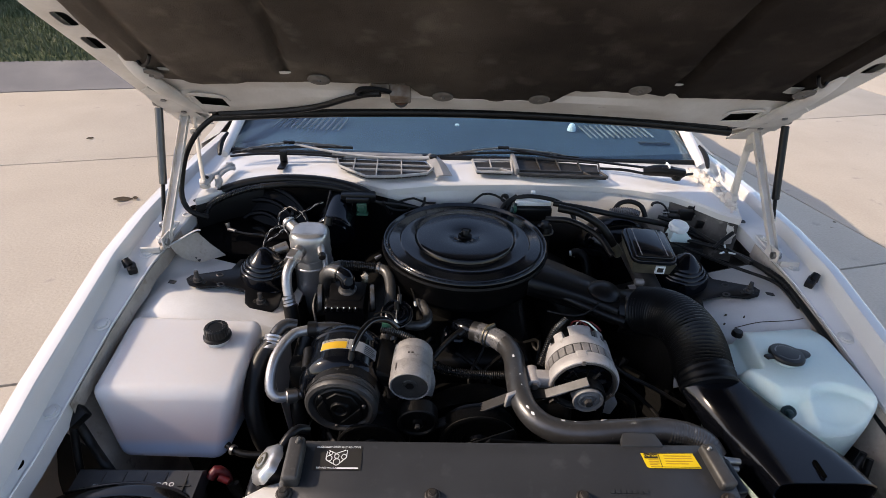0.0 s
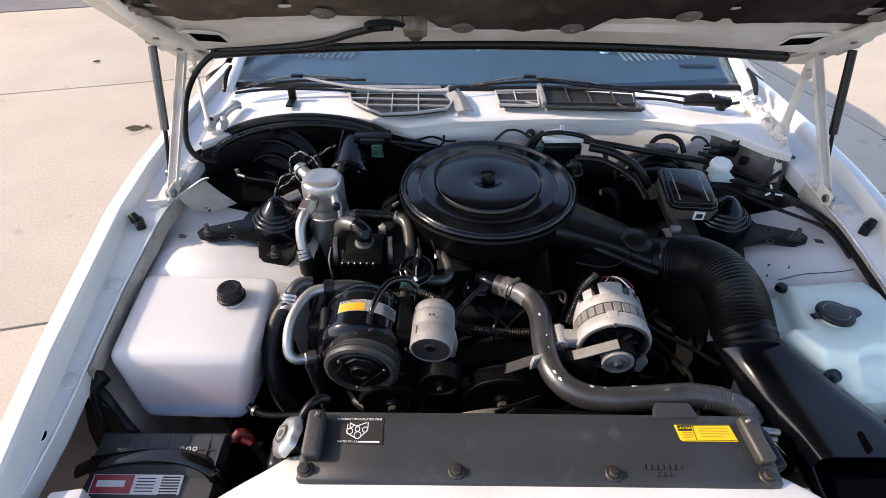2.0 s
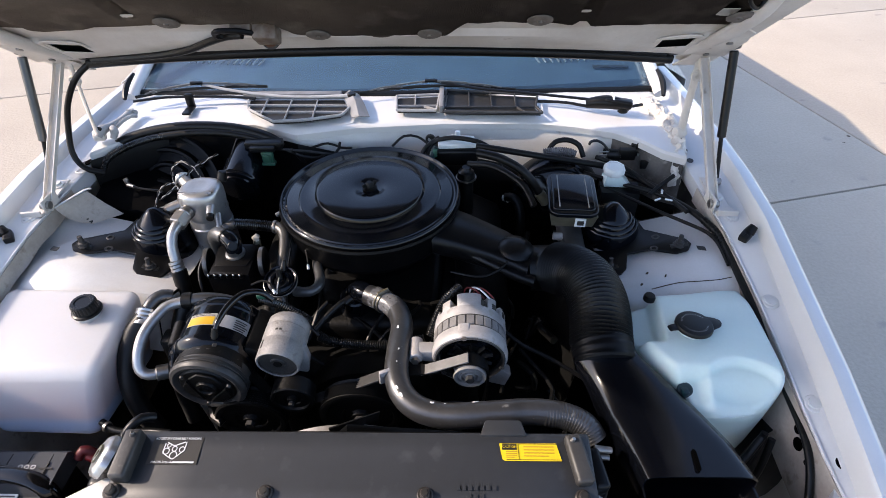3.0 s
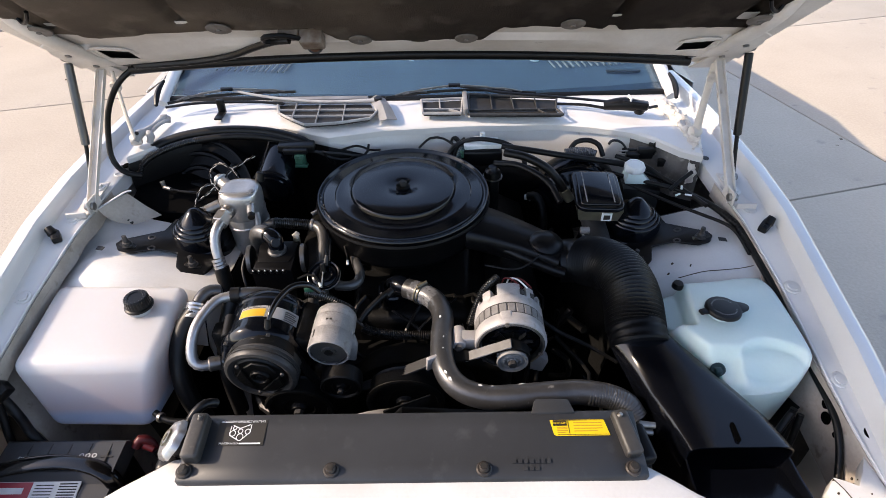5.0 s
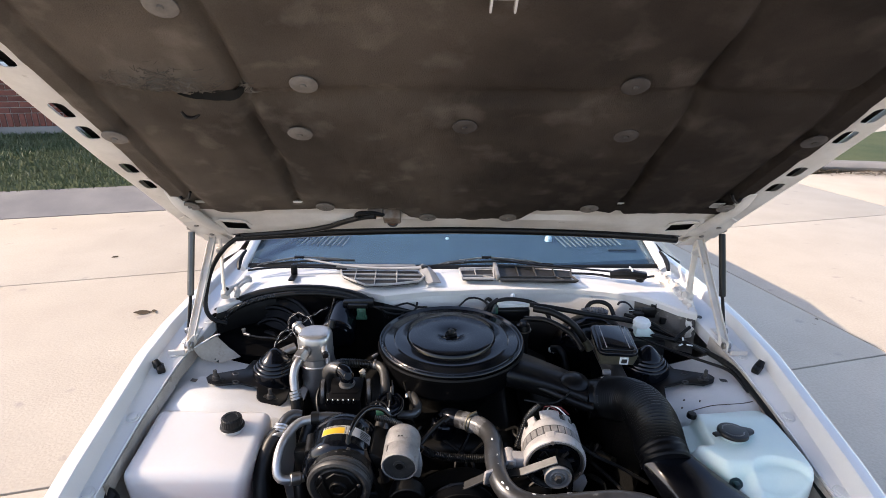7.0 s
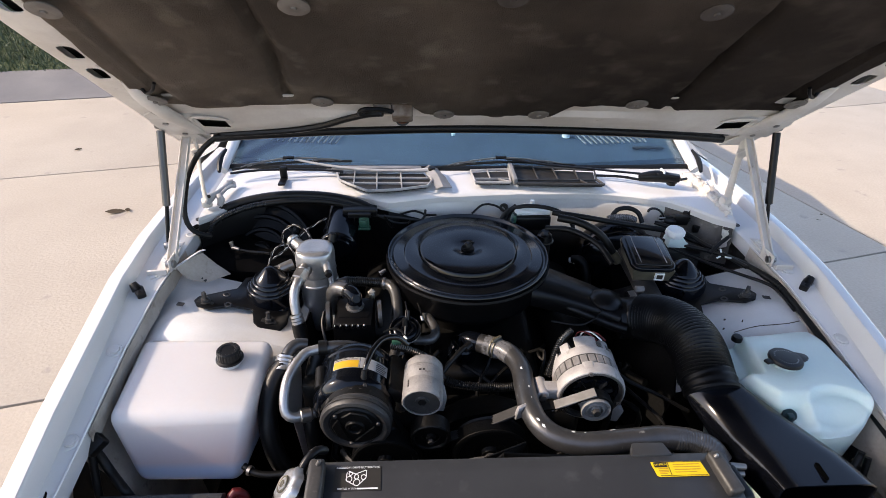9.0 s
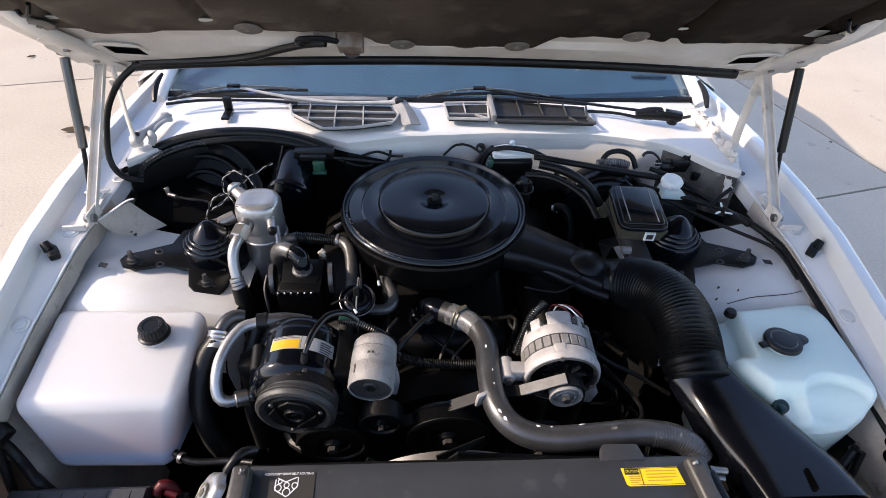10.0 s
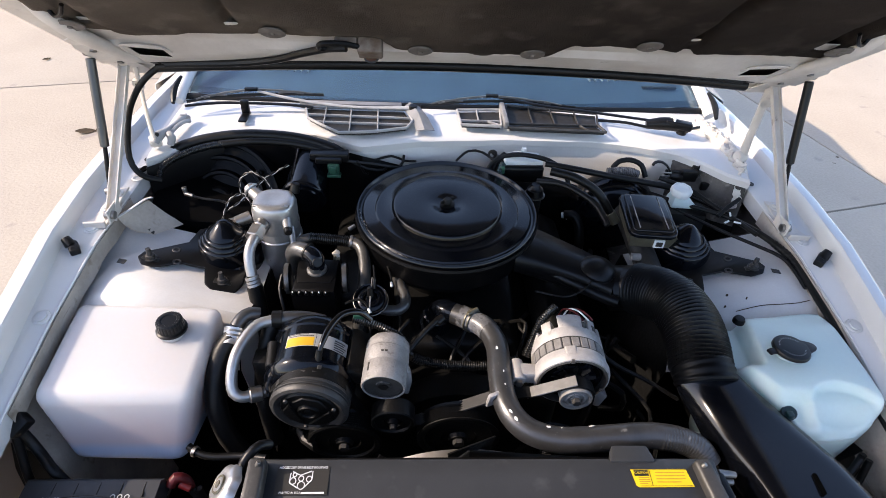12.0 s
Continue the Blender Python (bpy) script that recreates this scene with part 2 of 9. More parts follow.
M_KERB = mk("grey_kerb_concrete", (0.24, 0.225, 0.21), 0.9, second=(0.18, 0.17, 0.165), var=0.1, scale=2.0, fine=200, bump=0.4, spec=0.25)
M_SOIL = mk("dry_soil", (0.10, 0.075, 0.05), 0.95, var=0.25, scale=3, fine=60, bump=0.6, spec=0.1)
M_LAWN = mk("lawn_turf", (0.055, 0.075, 0.032), 0.9, second=(0.085, 0.098, 0.045), var=0.2, scale=1.2, fine=40, bump=0.5, spec=0.15)
M_BLADE = mk("grass_blades", (0.060, 0.085, 0.036), 0.6, second=(0.10, 0.112, 0.055), var=0.15, scale=2.2, bump=0.0)
M_ASPHALT = mk("street_asphalt", (0.06, 0.06, 0.062), 0.85, var=0.12, scale=2, fine=200, bump=0.3)
M_BRICK = mk("red_brick", (0.20, 0.062, 0.042), 0.85, second=(0.13, 0.045, 0.035), var=0.15, scale=9, fine=90, bump=0.5, per_object=0.3)
M_MORTAR = mk("pale_mortar", (0.40, 0.37, 0.34), 0.9, var=0.1, scale=8, fine=150, bump=0.4)
M_DASH = mk("blue_grey_dashboard", (0.042, 0.070, 0.100), 0.7, var=0.08, scale=12, bump=0.1)
M_CABIN = mk("dark_cabin_trim", (0.02, 0.024, 0.03), 0.7, var=0.1, scale=10)
M_TYRE = mk("tyre_rubber", (0.02, 0.02, 0.02), 0.75, var=0.12, scale=20, bump=0.2)
M_TAPE = mk("grey_lint_tape", (0.45, 0.42, 0.37), 0.85, var=0.15, scale=40, bump=0.5)


def glass_material():
    m = bpy.data.materials.new("tinted_windshield_glass")
    m.use_nodes = True
    p = m.node_tree.nodes["Principled BSDF"]
    p.inputs["Base Color"].default_value = (0.50, 0.72, 0.88, 1)
    p.inputs["Roughness"].default_value = 0.02
    p.inputs["Transmission Weight"].default_value = 1.0
    p.inputs["IOR"].default_value = 1.5
    n = m.node_tree.nodes.new("ShaderNodeTexNoise")
    n.inputs["Scale"].default_value = 3.0
    r = m.node_tree.nodes.new("ShaderNodeMapRange")
    r.inputs["To Min"].default_value, r.inputs["To Max"].default_value = 0.0, 0.06
    m.node_tree.links.new(n.outputs["Fac"], r.inputs["Value"])
    m.node_tree.links.new(r.outputs[0], p.inputs["Roughness"])
    return m


M_GLASS = glass_material()


# ---- mesh helpers ----
def thing(name, label, category, at=(0, 0, 0), group="", kind=""):
    e = new(name)
    e.empty_display_size = 0.02
    e.location = at
    tagged(e, label, category, group, kind)
    return e


def finish(bm, angle=38):
    bmesh.ops.recalc_face_normals(bm, faces=bm.faces[:])
    me = bpy.data.meshes.new("mesh")
    bm.to_mesh(me)
    bm.free()
    me.polygons.foreach_set("use_smooth", [True] * len(me.polygons))
    me.set_sharp_from_angle(angle=radians(angle))
    return me


def part(name, bm, material, parent=None, label="", angle=38):
    """Links a bmesh, given in world metres, as one mesh object."""
    ob = new(name, finish(bm, angle))
    ob.data.materials.append(material)
    if parent is not None:
        ob.parent = parent
        p, off = parent, Vector((0, 0, 0))
        while p is not None:
            off += p.location
            p = p.parent
        ob.data.transform(Matrix.Translation(-off))
    if label:
        tagged(ob, label)
    return ob


def merge(*bms):
    out = bmesh.new()
    for b in bms:
        tmp = bpy.data.meshes.new("tmp")
        b.to_mesh(tmp)
        out.from_mesh(tmp)
        bpy.data.meshes.remove(tmp)
        b.free()
    return out


def moved(bm, m):
    bmesh.ops.transform(bm, matrix=m, verts=bm.verts[:])
    return bm


def box(x0, x1, y0, y1, z0, z1, bev=0.004, seg=2):
    bm = bmesh.new()
    bmesh.ops.create_cube(bm, size=1.0, matrix=Matrix.Translation(((x0 + x1) / 2, (y0 + y1) / 2, (z0 + z1) / 2))
                          @ Matrix.Diagonal((x1 - x0, y1 - y0, z1 - z0, 1)))
    if bev:
        bmesh.ops.bevel(bm, geom=bm.edges[:], offset=bev, segments=seg, profile=0.5, affect="EDGES")
    return bm


def axis_matrix(origin, axis):
    q = Vector(axis).normalized().to_track_quat("Z", "Y")
    return Matrix.Translation(origin) @ q.to_matrix().to_4x4()


def lathe(profile, origin, axis=(0, 0, 1), n=40, wobble=None):
    """Revolves (radius, height) pairs round an axis; closed where the radius is 0."""
    bm = bmesh.new()
    m = axis_matrix(origin, axis)
    rings = []
    for r, h in profile:
        if r < 1e-6:
            rings.append([bm.verts.new(m @ Vector((0, 0, h)))])
        else:
            rings.append([bm.verts.new(m @ Vector((r * (1 + (wobble(k / n, h) if wobble else 0)) * math.cos(math.tau * k / n),
                                                  r * (1 + (wobble(k / n, h) if wobble else 0)) * math.sin(math.tau * k / n), h))) for k in range(n)])
    for a, b in zip(rings, rings[1:]):
        for k in range(n):
            q = (k + 1) % n
            if len(a) == 1 and len(b) > 1:
                bm.faces.new((a[0], b[k], b[q]))
            elif len(b) == 1 and len(a) > 1:
                bm.faces.new((a[k], a[q], b[0]))
            elif len(a) > 1:
                bm.faces.new((a[k], a[q], b[q], b[k]))
    return bm


def rod(p0, p1, r, r1=None, n=16, bev=0.0):
    a, b = Vector(p0), Vector(p1)
    h = (b - a).length
    r1 = r if r1 is None else r1
    e = bev or min(r, r1) * 0.12
    return lathe([(0, 0), (r - e, 0), (r, e), (r1, h - e), (r1 - e, h), (0, h)], a, b - a, n)


def spline(pts, step):
    """Catmull-Rom through the points, sampled about every step metres."""
    P = [Vector(p) for p in pts]
    P = [P[0] * 2 - P[1]] + P + [P[-1] * 2 - P[-2]]
    out = []
    for a, b, c, d in zip(P, P[1:], P[2:], P[3:]):
        k = max(2, int((c - b).length / step))
        for i in range(k):
            t = i / k
            out.append(0.5 * (2 * b + (c - a) * t + (2 * a - 5 * b + 4 * c - d) * t * t + (3 * b - a - 3 * c + d) * t ** 3))
    return out + [P[-2]]


def tube(pts, r, n=12, step=0.012, ribs=None, ends=True, flat=1.0):
    """A hose along the points. r: radius or one radius for each point. ribs: (depth, pitch)."""
    rs = list(r) if isinstance(r, (list, tuple)) else [r] * len(pts)
    if ribs:
        step = ribs[1] / 6
    C = spline(pts, step)
    if ribs:  # even spacing keeps the ribs regular
        L = [0.0]
        for a, b in zip(C, C[1:]):
            L.append(L[-1] + (b - a).length)
        even, j = [], 0
        for q in np.linspace(0, L[-1], int(L[-1] / step) + 2):
            while j < len(L) - 2 and L[j + 1] < q:
                j += 1
            even.append(C[j].lerp(C[j + 1], min(1.0, (q - L[j]) / max(1e-9, L[j + 1] - L[j]))))
        C = even
    R = [v.x for v in spline([(q, 0, i) for i, q in enumerate(rs)], 0.02)] if len(set(rs)) > 1 else None
    bm = bmesh.new()
    up, rings, run = None, [], 0.0
    for i, c in enumerate(C):
        d = (C[min(i + 1, len(C) - 1)] - C[max(i - 1, 0)]).normalized()
        if up is None:
            up = d.orthogonal().normalized() if abs(d.z) > 0.95 else Vector((0, 0, 1))
        up = (up - d * up.dot(d)).normalized()
        side = d.cross(up)
        if i:
            run += (c - C[i - 1]).length
        rad = R[min(len(R) - 1, int(i / max(1, len(C) - 1) * (len(R) - 1)))] if R else rs[0]
        if ribs:
            rad -= ribs[0] * (0.5 + 0.5 * math.cos(math.tau * run / ribs[1]))
        rings.append([bm.verts.new(c + (side * math.cos(math.tau * k / n) + up * math.sin(math.tau * k / n) * flat) * rad) for k in range(n)])
    for a, b in zip(rings, rings[1:]):
        for k in range(n):
            bm.faces.new((a[k], a[(k + 1) % n], b[(k + 1) % n], b[k]))
    if ends:
        bm.faces.new(rings[0]), bm.faces.new(rings[-1])
    return bm


def prism(poly, z0, z1, bev=0.004, seg=2, m=None):
    bm = bmesh.new()
    lo = [bm.verts.new((x, y, z0)) for x, y in poly]
    hi = [bm.verts.new((x, y, z1)) for x, y in poly]
    bm.faces.new(lo), bm.faces.new(hi)
    for k in range(len(poly)):
        q = (k + 1) % len(poly)
        bm.faces.new((lo[k], lo[q], hi[q], hi[k]))
    bmesh.ops.recalc_face_normals(bm, faces=bm.faces[:])
    if bev:
        bmesh.ops.bevel(bm, geom=bm.edges[:], offset=bev, segments=seg, profile=0.5, affect="EDGES")
    return moved(bm, m) if m else bm


def loft(sections, closed=True, caps=True, thick=0.0):
    bm = bmesh.new()
    rows = [[bm.verts.new(p) for p in s] for s in sections]
    for a, b in zip(rows, rows[1:]):
        for k in range(len(a) if closed else len(a) - 1):
            q = (k + 1) % len(a)
            bm.faces.new((a[k], a[q], b[q], b[k]))
    if closed and caps:
        bm.faces.new(rows[0]), bm.faces.new(rows[-1])
    if thick:
        bmesh.ops.recalc_face_normals(bm, faces=bm.faces[:])
        bmesh.ops.solidify(bm, geom=bm.faces[:], thickness=thick)
    return bm


def smooth_loft(sections, closed=True, caps=True, cuts=2):
    bm = loft(sections, closed, caps)
    bmesh.ops.recalc_face_normals(bm, faces=bm.faces[:])
    bmesh.ops.subdivide_edges(bm, edges=bm.edges[:], cuts=cuts, smooth=1.0, use_grid_fill=True)
    return bm


def bolt(p, axis, r=0.009, h=0.006, washer=True):
    prof = [(0, -0.002), (r * 1.6, -0.002), (r * 1.6, 0.0015), (r * 1.35, 0.003)] if washer else [(0, -0.002), (r, -0.002)]
    a = lathe(prof + [(r, 0.003), (r, h + 0.002), (r * 0.8, h + 0.004), (0, h + 0.004)], p, axis, 6 if not washer else 18)
    return a


def text_bm(words, size, m, depth=0.0006):
    """Flat raised lettering with the built-in font, as a bmesh."""
    cu = bpy.data.curves.new("lettering", "FONT")
    cu.body, cu.size, cu.extrude = words, size, depth
    cu.resolution_u = 2
    cu.align_x, cu.align_y = "CENTER", "CENTER"
    tmp = bpy.data.objects.new("lettering", cu)
    scene.collection.objects.link(tmp)
    me = bpy.data.meshes.new_from_object(tmp.evaluated_get(bpy.context.evaluated_depsgraph_get()))
    bm = bmesh.new()
    bm.from_mesh(me)
    bpy.data.objects.remove(tmp), bpy.data.meshes.remove(me), bpy.data.curves.remove(cu)
    return moved(bm, m)


def lerp_table(rows, y):
    """Linear reading of rows (y, value...) at y."""
    if y <= rows[0][0]:
        return rows[0][1:]
    for a, b in zip(rows, rows[1:]):
        if y <= b[0]:
            t = (y - a[0]) / (b[0] - a[0])
            return tuple(p + (q - p) * t for p, q in zip(a[1:], b[1:]))
    return rows[-1][1:]


# ---- ground and surroundings; the driveway lies turned 14 degrees to the car ----
TURN = radians(14)
U, V = Vector((math.cos(TURN), math.sin(TURN), 0)), Vector((-math.sin(TURN), math.cos(TURN), 0))
DRIVE = Matrix.Rotation(TURN, 4, "Z")


def drive(u, v, z=0.0):
    return U * u + V * v + Vector((0, 0, z))


ground = part("ground", loft([[(-900, -900, -0.16), (900, -900, -0.16)], [(-900, 900, -0.16), (900, 900, -0.16)]], closed=False), M_LAWN)
tagged(ground, "flat grassy ground round the driveway", "ground", kind="structure")

driveway = thing("driveway", "sunlit beige concrete driveway with narrow joints", "driveway", kind="structure")
u_lines = [-9.2, -6.15, -3.12, -0.1, 2.94, 5.98, 9.0]
v_lines = [-9.4, -7.15, -4.92, -2.69, -0.46, 1.80, 3.975, 5.78]
for ua, ub in zip(u_lines, u_lines[1:]):
    for va, vb in zip(v_lines, v_lines[1:]):
        s = box(ua + 0.005, ub - 0.005, va + 0.005, vb - 0.005, -0.15, 0.0, 0.006, 2)
        part("concrete_slab", moved(s, DRIVE), M_CONC, driveway)
part("joint_filler", moved(box(u_lines[0], u_lines[-1], v_lines[0], v_lines[-1], -0.15, -0.012, 0), DRIVE), M_SOIL, driveway, "dark dirt in the joints")

# rolled kerb with the lawn and a brick house behind it
kerb = part("kerb", loft([[drive(u, v, z) for v, z in ((5.785, -0.1), (5.785, 0.004), (5.95, 0.03), (6.12, 0.09), (6.24, 0.115), (6.46, 0.12), (6.46, -0.1))]
                          for u in (-14, -9, -6, -4, -2, 0, 1.5)]), M_KERB)
tagged(kerb, "grey rolled concrete kerb beside the lawn", "kerb", kind="structure")
lawn = part("lawn", loft([[drive(u, v, z + 0.02 * noise.noise((u, v, 0))) for v, z in ((6.44, 0.10), (7.0, 0.15), (8, 0.245), (9.25, 0.362))]
                          for u in np.linspace(-16, 3, 20)], closed=False), M_LAWN)
tagged(lawn, "mown green lawn sloping up to the house", "lawn", kind="structure")


def grass_field(u0, u1, v0, v1, count, z_at, seed):
    rnd = random.Random(seed)
    verts, faces = [], []
    for _ in range(count):
        u, v = rnd.uniform(u0, u1), rnd.uniform(v0, v1)
        b = drive(u, v, z_at(v) - 0.01)
        a, h = rnd.uniform(0, math.tau), rnd.uniform(0.03, 0.075)
        side = Vector((math.cos(a), math.sin(a), 0)) * rnd.uniform(0.006, 0.012)
        tip = b + Vector((rnd.gauss(0, 0.02), rnd.gauss(0, 0.02), h))
        k = len(verts)
        verts += [b - side, b + side, tip]
        faces.append((k, k + 1, k + 2))
    me = bpy.data.meshes.new("grass")
    me.from_pydata(verts, [], faces)
    ob = new("grass", me)
    me.materials.append(M_BLADE)
    return ob


tagged(grass_field(-9.5, -1.5, 6.42, 9.18, 36000, lambda v: 0.10 + (v - 6.44) * 0.094, 3), "short green grass blades on the lawn", "grass", kind="stuff")

WALL_V, WALL_Z = 9.2, 0.46
house = thing("house", "red brick house wall with a soldier course on a pale footing", "house", at=drive(-6, WALL_V))


def wall_box(u0, u1, v0, v1, z0, z1, bev=0.0):
    return moved(box(u0, u1, WALL_V + v0, WALL_V + v1, z0, z1, bev), DRIVE)


part("footing", wall_box(-14, 0.5, -0.02, 0.3, -0.1, WALL_Z, 0.01), M_KERB, house, "pale concrete footing")
part("wall", merge(wall_box(-14, -4.9, 0, 0.3, WALL_Z, 3.4), wall_box(-4.9, -3.55, 0, 0.3, WALL_Z, WALL_Z + 0.82), wall_box(-4.9, -3.55, 0, 0.3, 2.8, 3.4), wall_box(-3.55, 0.5, 0, 0.3, WALL_Z, 3.4)), M_MORTAR, house)
z0 = WALL_Z + 0.82
window = part("window", merge(*[wall_box(*b, 0.004) for b in ((-4.9, -4.84, 0.08, 0.14, z0, 2.8), (-3.61, -3.55, 0.08, 0.14, z0, 2.8), (-4.84, -3.61, 0.08, 0.14, z0, z0 + 0.06), (-4.84, -3.61, 0.08, 0.14, 2.74, 2.8),
                              (-4.24, -4.21, 0.08, 0.14, z0 + 0.06, 2.74), (-4.84, -3.61, 0.08, 0.14, 2.1, 2.13))]), M_OFFWHITE, house, "dark window with white glazing bars")
part("pane", wall_box(-4.84, -3.61, 0.16, 0.17, z0 + 0.06, 2.74), M_CABIN, window)

# ---- right-hand verge ----
verge_kerb = part("verge_kerb", tube([(4.6, 7.75, 0.03), (5.25, 7.62, 0.04), (5.9, 7.5, 0.05), (6.6, 7.45, 0.05), (8.2, 7.9, 0.05), (11, 9.0, 0.05)], 0.09, 10, 0.1, flat=0.9), M_KERB)
tagged(verge_kerb, "rounded grey concrete kerb round the verge", "kerb", kind="structure")
verge = part("verge_lawn", loft([[(4.4, 7.75, 0.05), (6.6, 7.5, 0.06), (9, 8.2, 0.06), (30, 17, 0.06)], [(5.5, 9.6, 0.08), (7.5, 10.2, 0.09), (11, 12.2, 0.09), (34, 24, 0.09)]], closed=False), M_LAWN)
tagged(verge, "sunlit yellow-green grass verge", "lawn", kind="structure")
walkway = part("walkway", loft([[(5.5, 9.6, 0.082), (7.5, 10.2, 0.092), (11, 12.2, 0.092), (34, 24, 0.09)], [(5.6, 10.1, 0.085), (7.6, 10.9, 0.092), (11, 13.0, 0.092), (34, 26, 0.09)]], closed=False), M_CONC)
tagged(walkway, "pale concrete walkway behind the verge", "walkway", kind="structure")
street = part("street", loft([[(5.6, 10.1, 0.05), (11, 13.0, 0.05), (34, 26, 0.05)], [(5, 16, 0.05), (9, 20, 0.05), (28, 36, 0.05)]], closed=False), M_ASPHALT)
tagged(street, "grey asphalt street behind the verge", "street", kind="structure")
rl = random.Random(8)
lv, lf = [], []
for _ in range(2600):
    t = rl.random()
    c = Vector((4.7 + 4.2 * t, 7.45 - 0.35 * math.sin(t * 3.1) + 0.6 * max(0, t - 0.5), 0.012)) + Vector((rl.gauss(0, 0.12), rl.gauss(0, 0.11), abs(rl.gauss(0, 0.012))))
    a, r = rl.uniform(0, math.tau), rl.uniform(0.008, 0.022)
    d, e = Vector((math.cos(a), math.sin(a), rl.uniform(-0.5, 0.5))) * r, Vector((-math.sin(a), math.cos(a), rl.uniform(-0.5, 0.5))) * r * 0.5
    k = len(lv)
    lv += [c - d, c + e, c + d, c - e]
    lf.append((k, k + 1, k + 2, k + 3))
lm = bpy.data.meshes.new("litter")
lm.from_pydata(lv, [], lf)
lm.materials.append(M_SOIL)
tagged(new("leaf_litter", lm), "dark dead leaves and mulch swept against the kerb", "leaf litter", kind="stuff")


def dead_leaf(x, y, s, rot):
    bm = loft([[Vector((s * (i - 2) / 2, s * 0.45 * w * math.cos(math.pi * (i - 2) / 4.4), 0.004 + 0.012 * abs(w) * s * 10 * 0.5)) for i in range(5)]
               for w in (-1, -0.4, 0.1, 0.6, 1)], closed=False, thick=0.0008)
    moved(bm, Matrix.Translation((x, y, 0.003)) @ Matrix.Rotation(rot, 4, "Z") @ pose(0, 0, 0, 12, 8))
    tagged(part("dead_leaf", bm, M_SOIL), "curled brown dead leaf on the driveway", "leaf", group="leaves on the driveway")


dead_leaf(-1.86, 2.93, 0.05, 0.4)
dead_leaf(-1.80, 2.95, 0.032, 2.0)
dead_leaf(-2.55, 3.9, 0.03, 1.2)
dead_leaf(2.27, 2.86, 0.014, 0.2)
dead_leaf(2.21, 2.79, 0.010, 2.4)

# ---- car body ----
car = thing("car", "white two-door sports coupe with its hood raised", "car", at=(0, 2.4, 0))
# y, height of the gutter, crest half-width, inner lip half-width, height of the crest
RAIL = [(0.02, 0.590, 0.70, 0.60, 0.630), (0.3, 0.655, 0.745, 0.700, 0.700), (0.5, 0.695, 0.766, 0.726, 0.740), (0.6, 0.7115, 0.774, 0.719, 0.759), (0.7, 0.728, 0.781, 0.720, 0.778), (0.87, 0.757, 0.793, 0.723, 0.800),
        (1.04, 0.783, 0.806, 0.718, 0.821), (1.2, 0.793, 0.812, 0.711, 0.829), (1.4, 0.798, 0.813, 0.706, 0.831), (1.62, 0.801, 0.809, 0.712, 0.829), (1.8, 0.803, 0.802, 0.72, 0.824)]
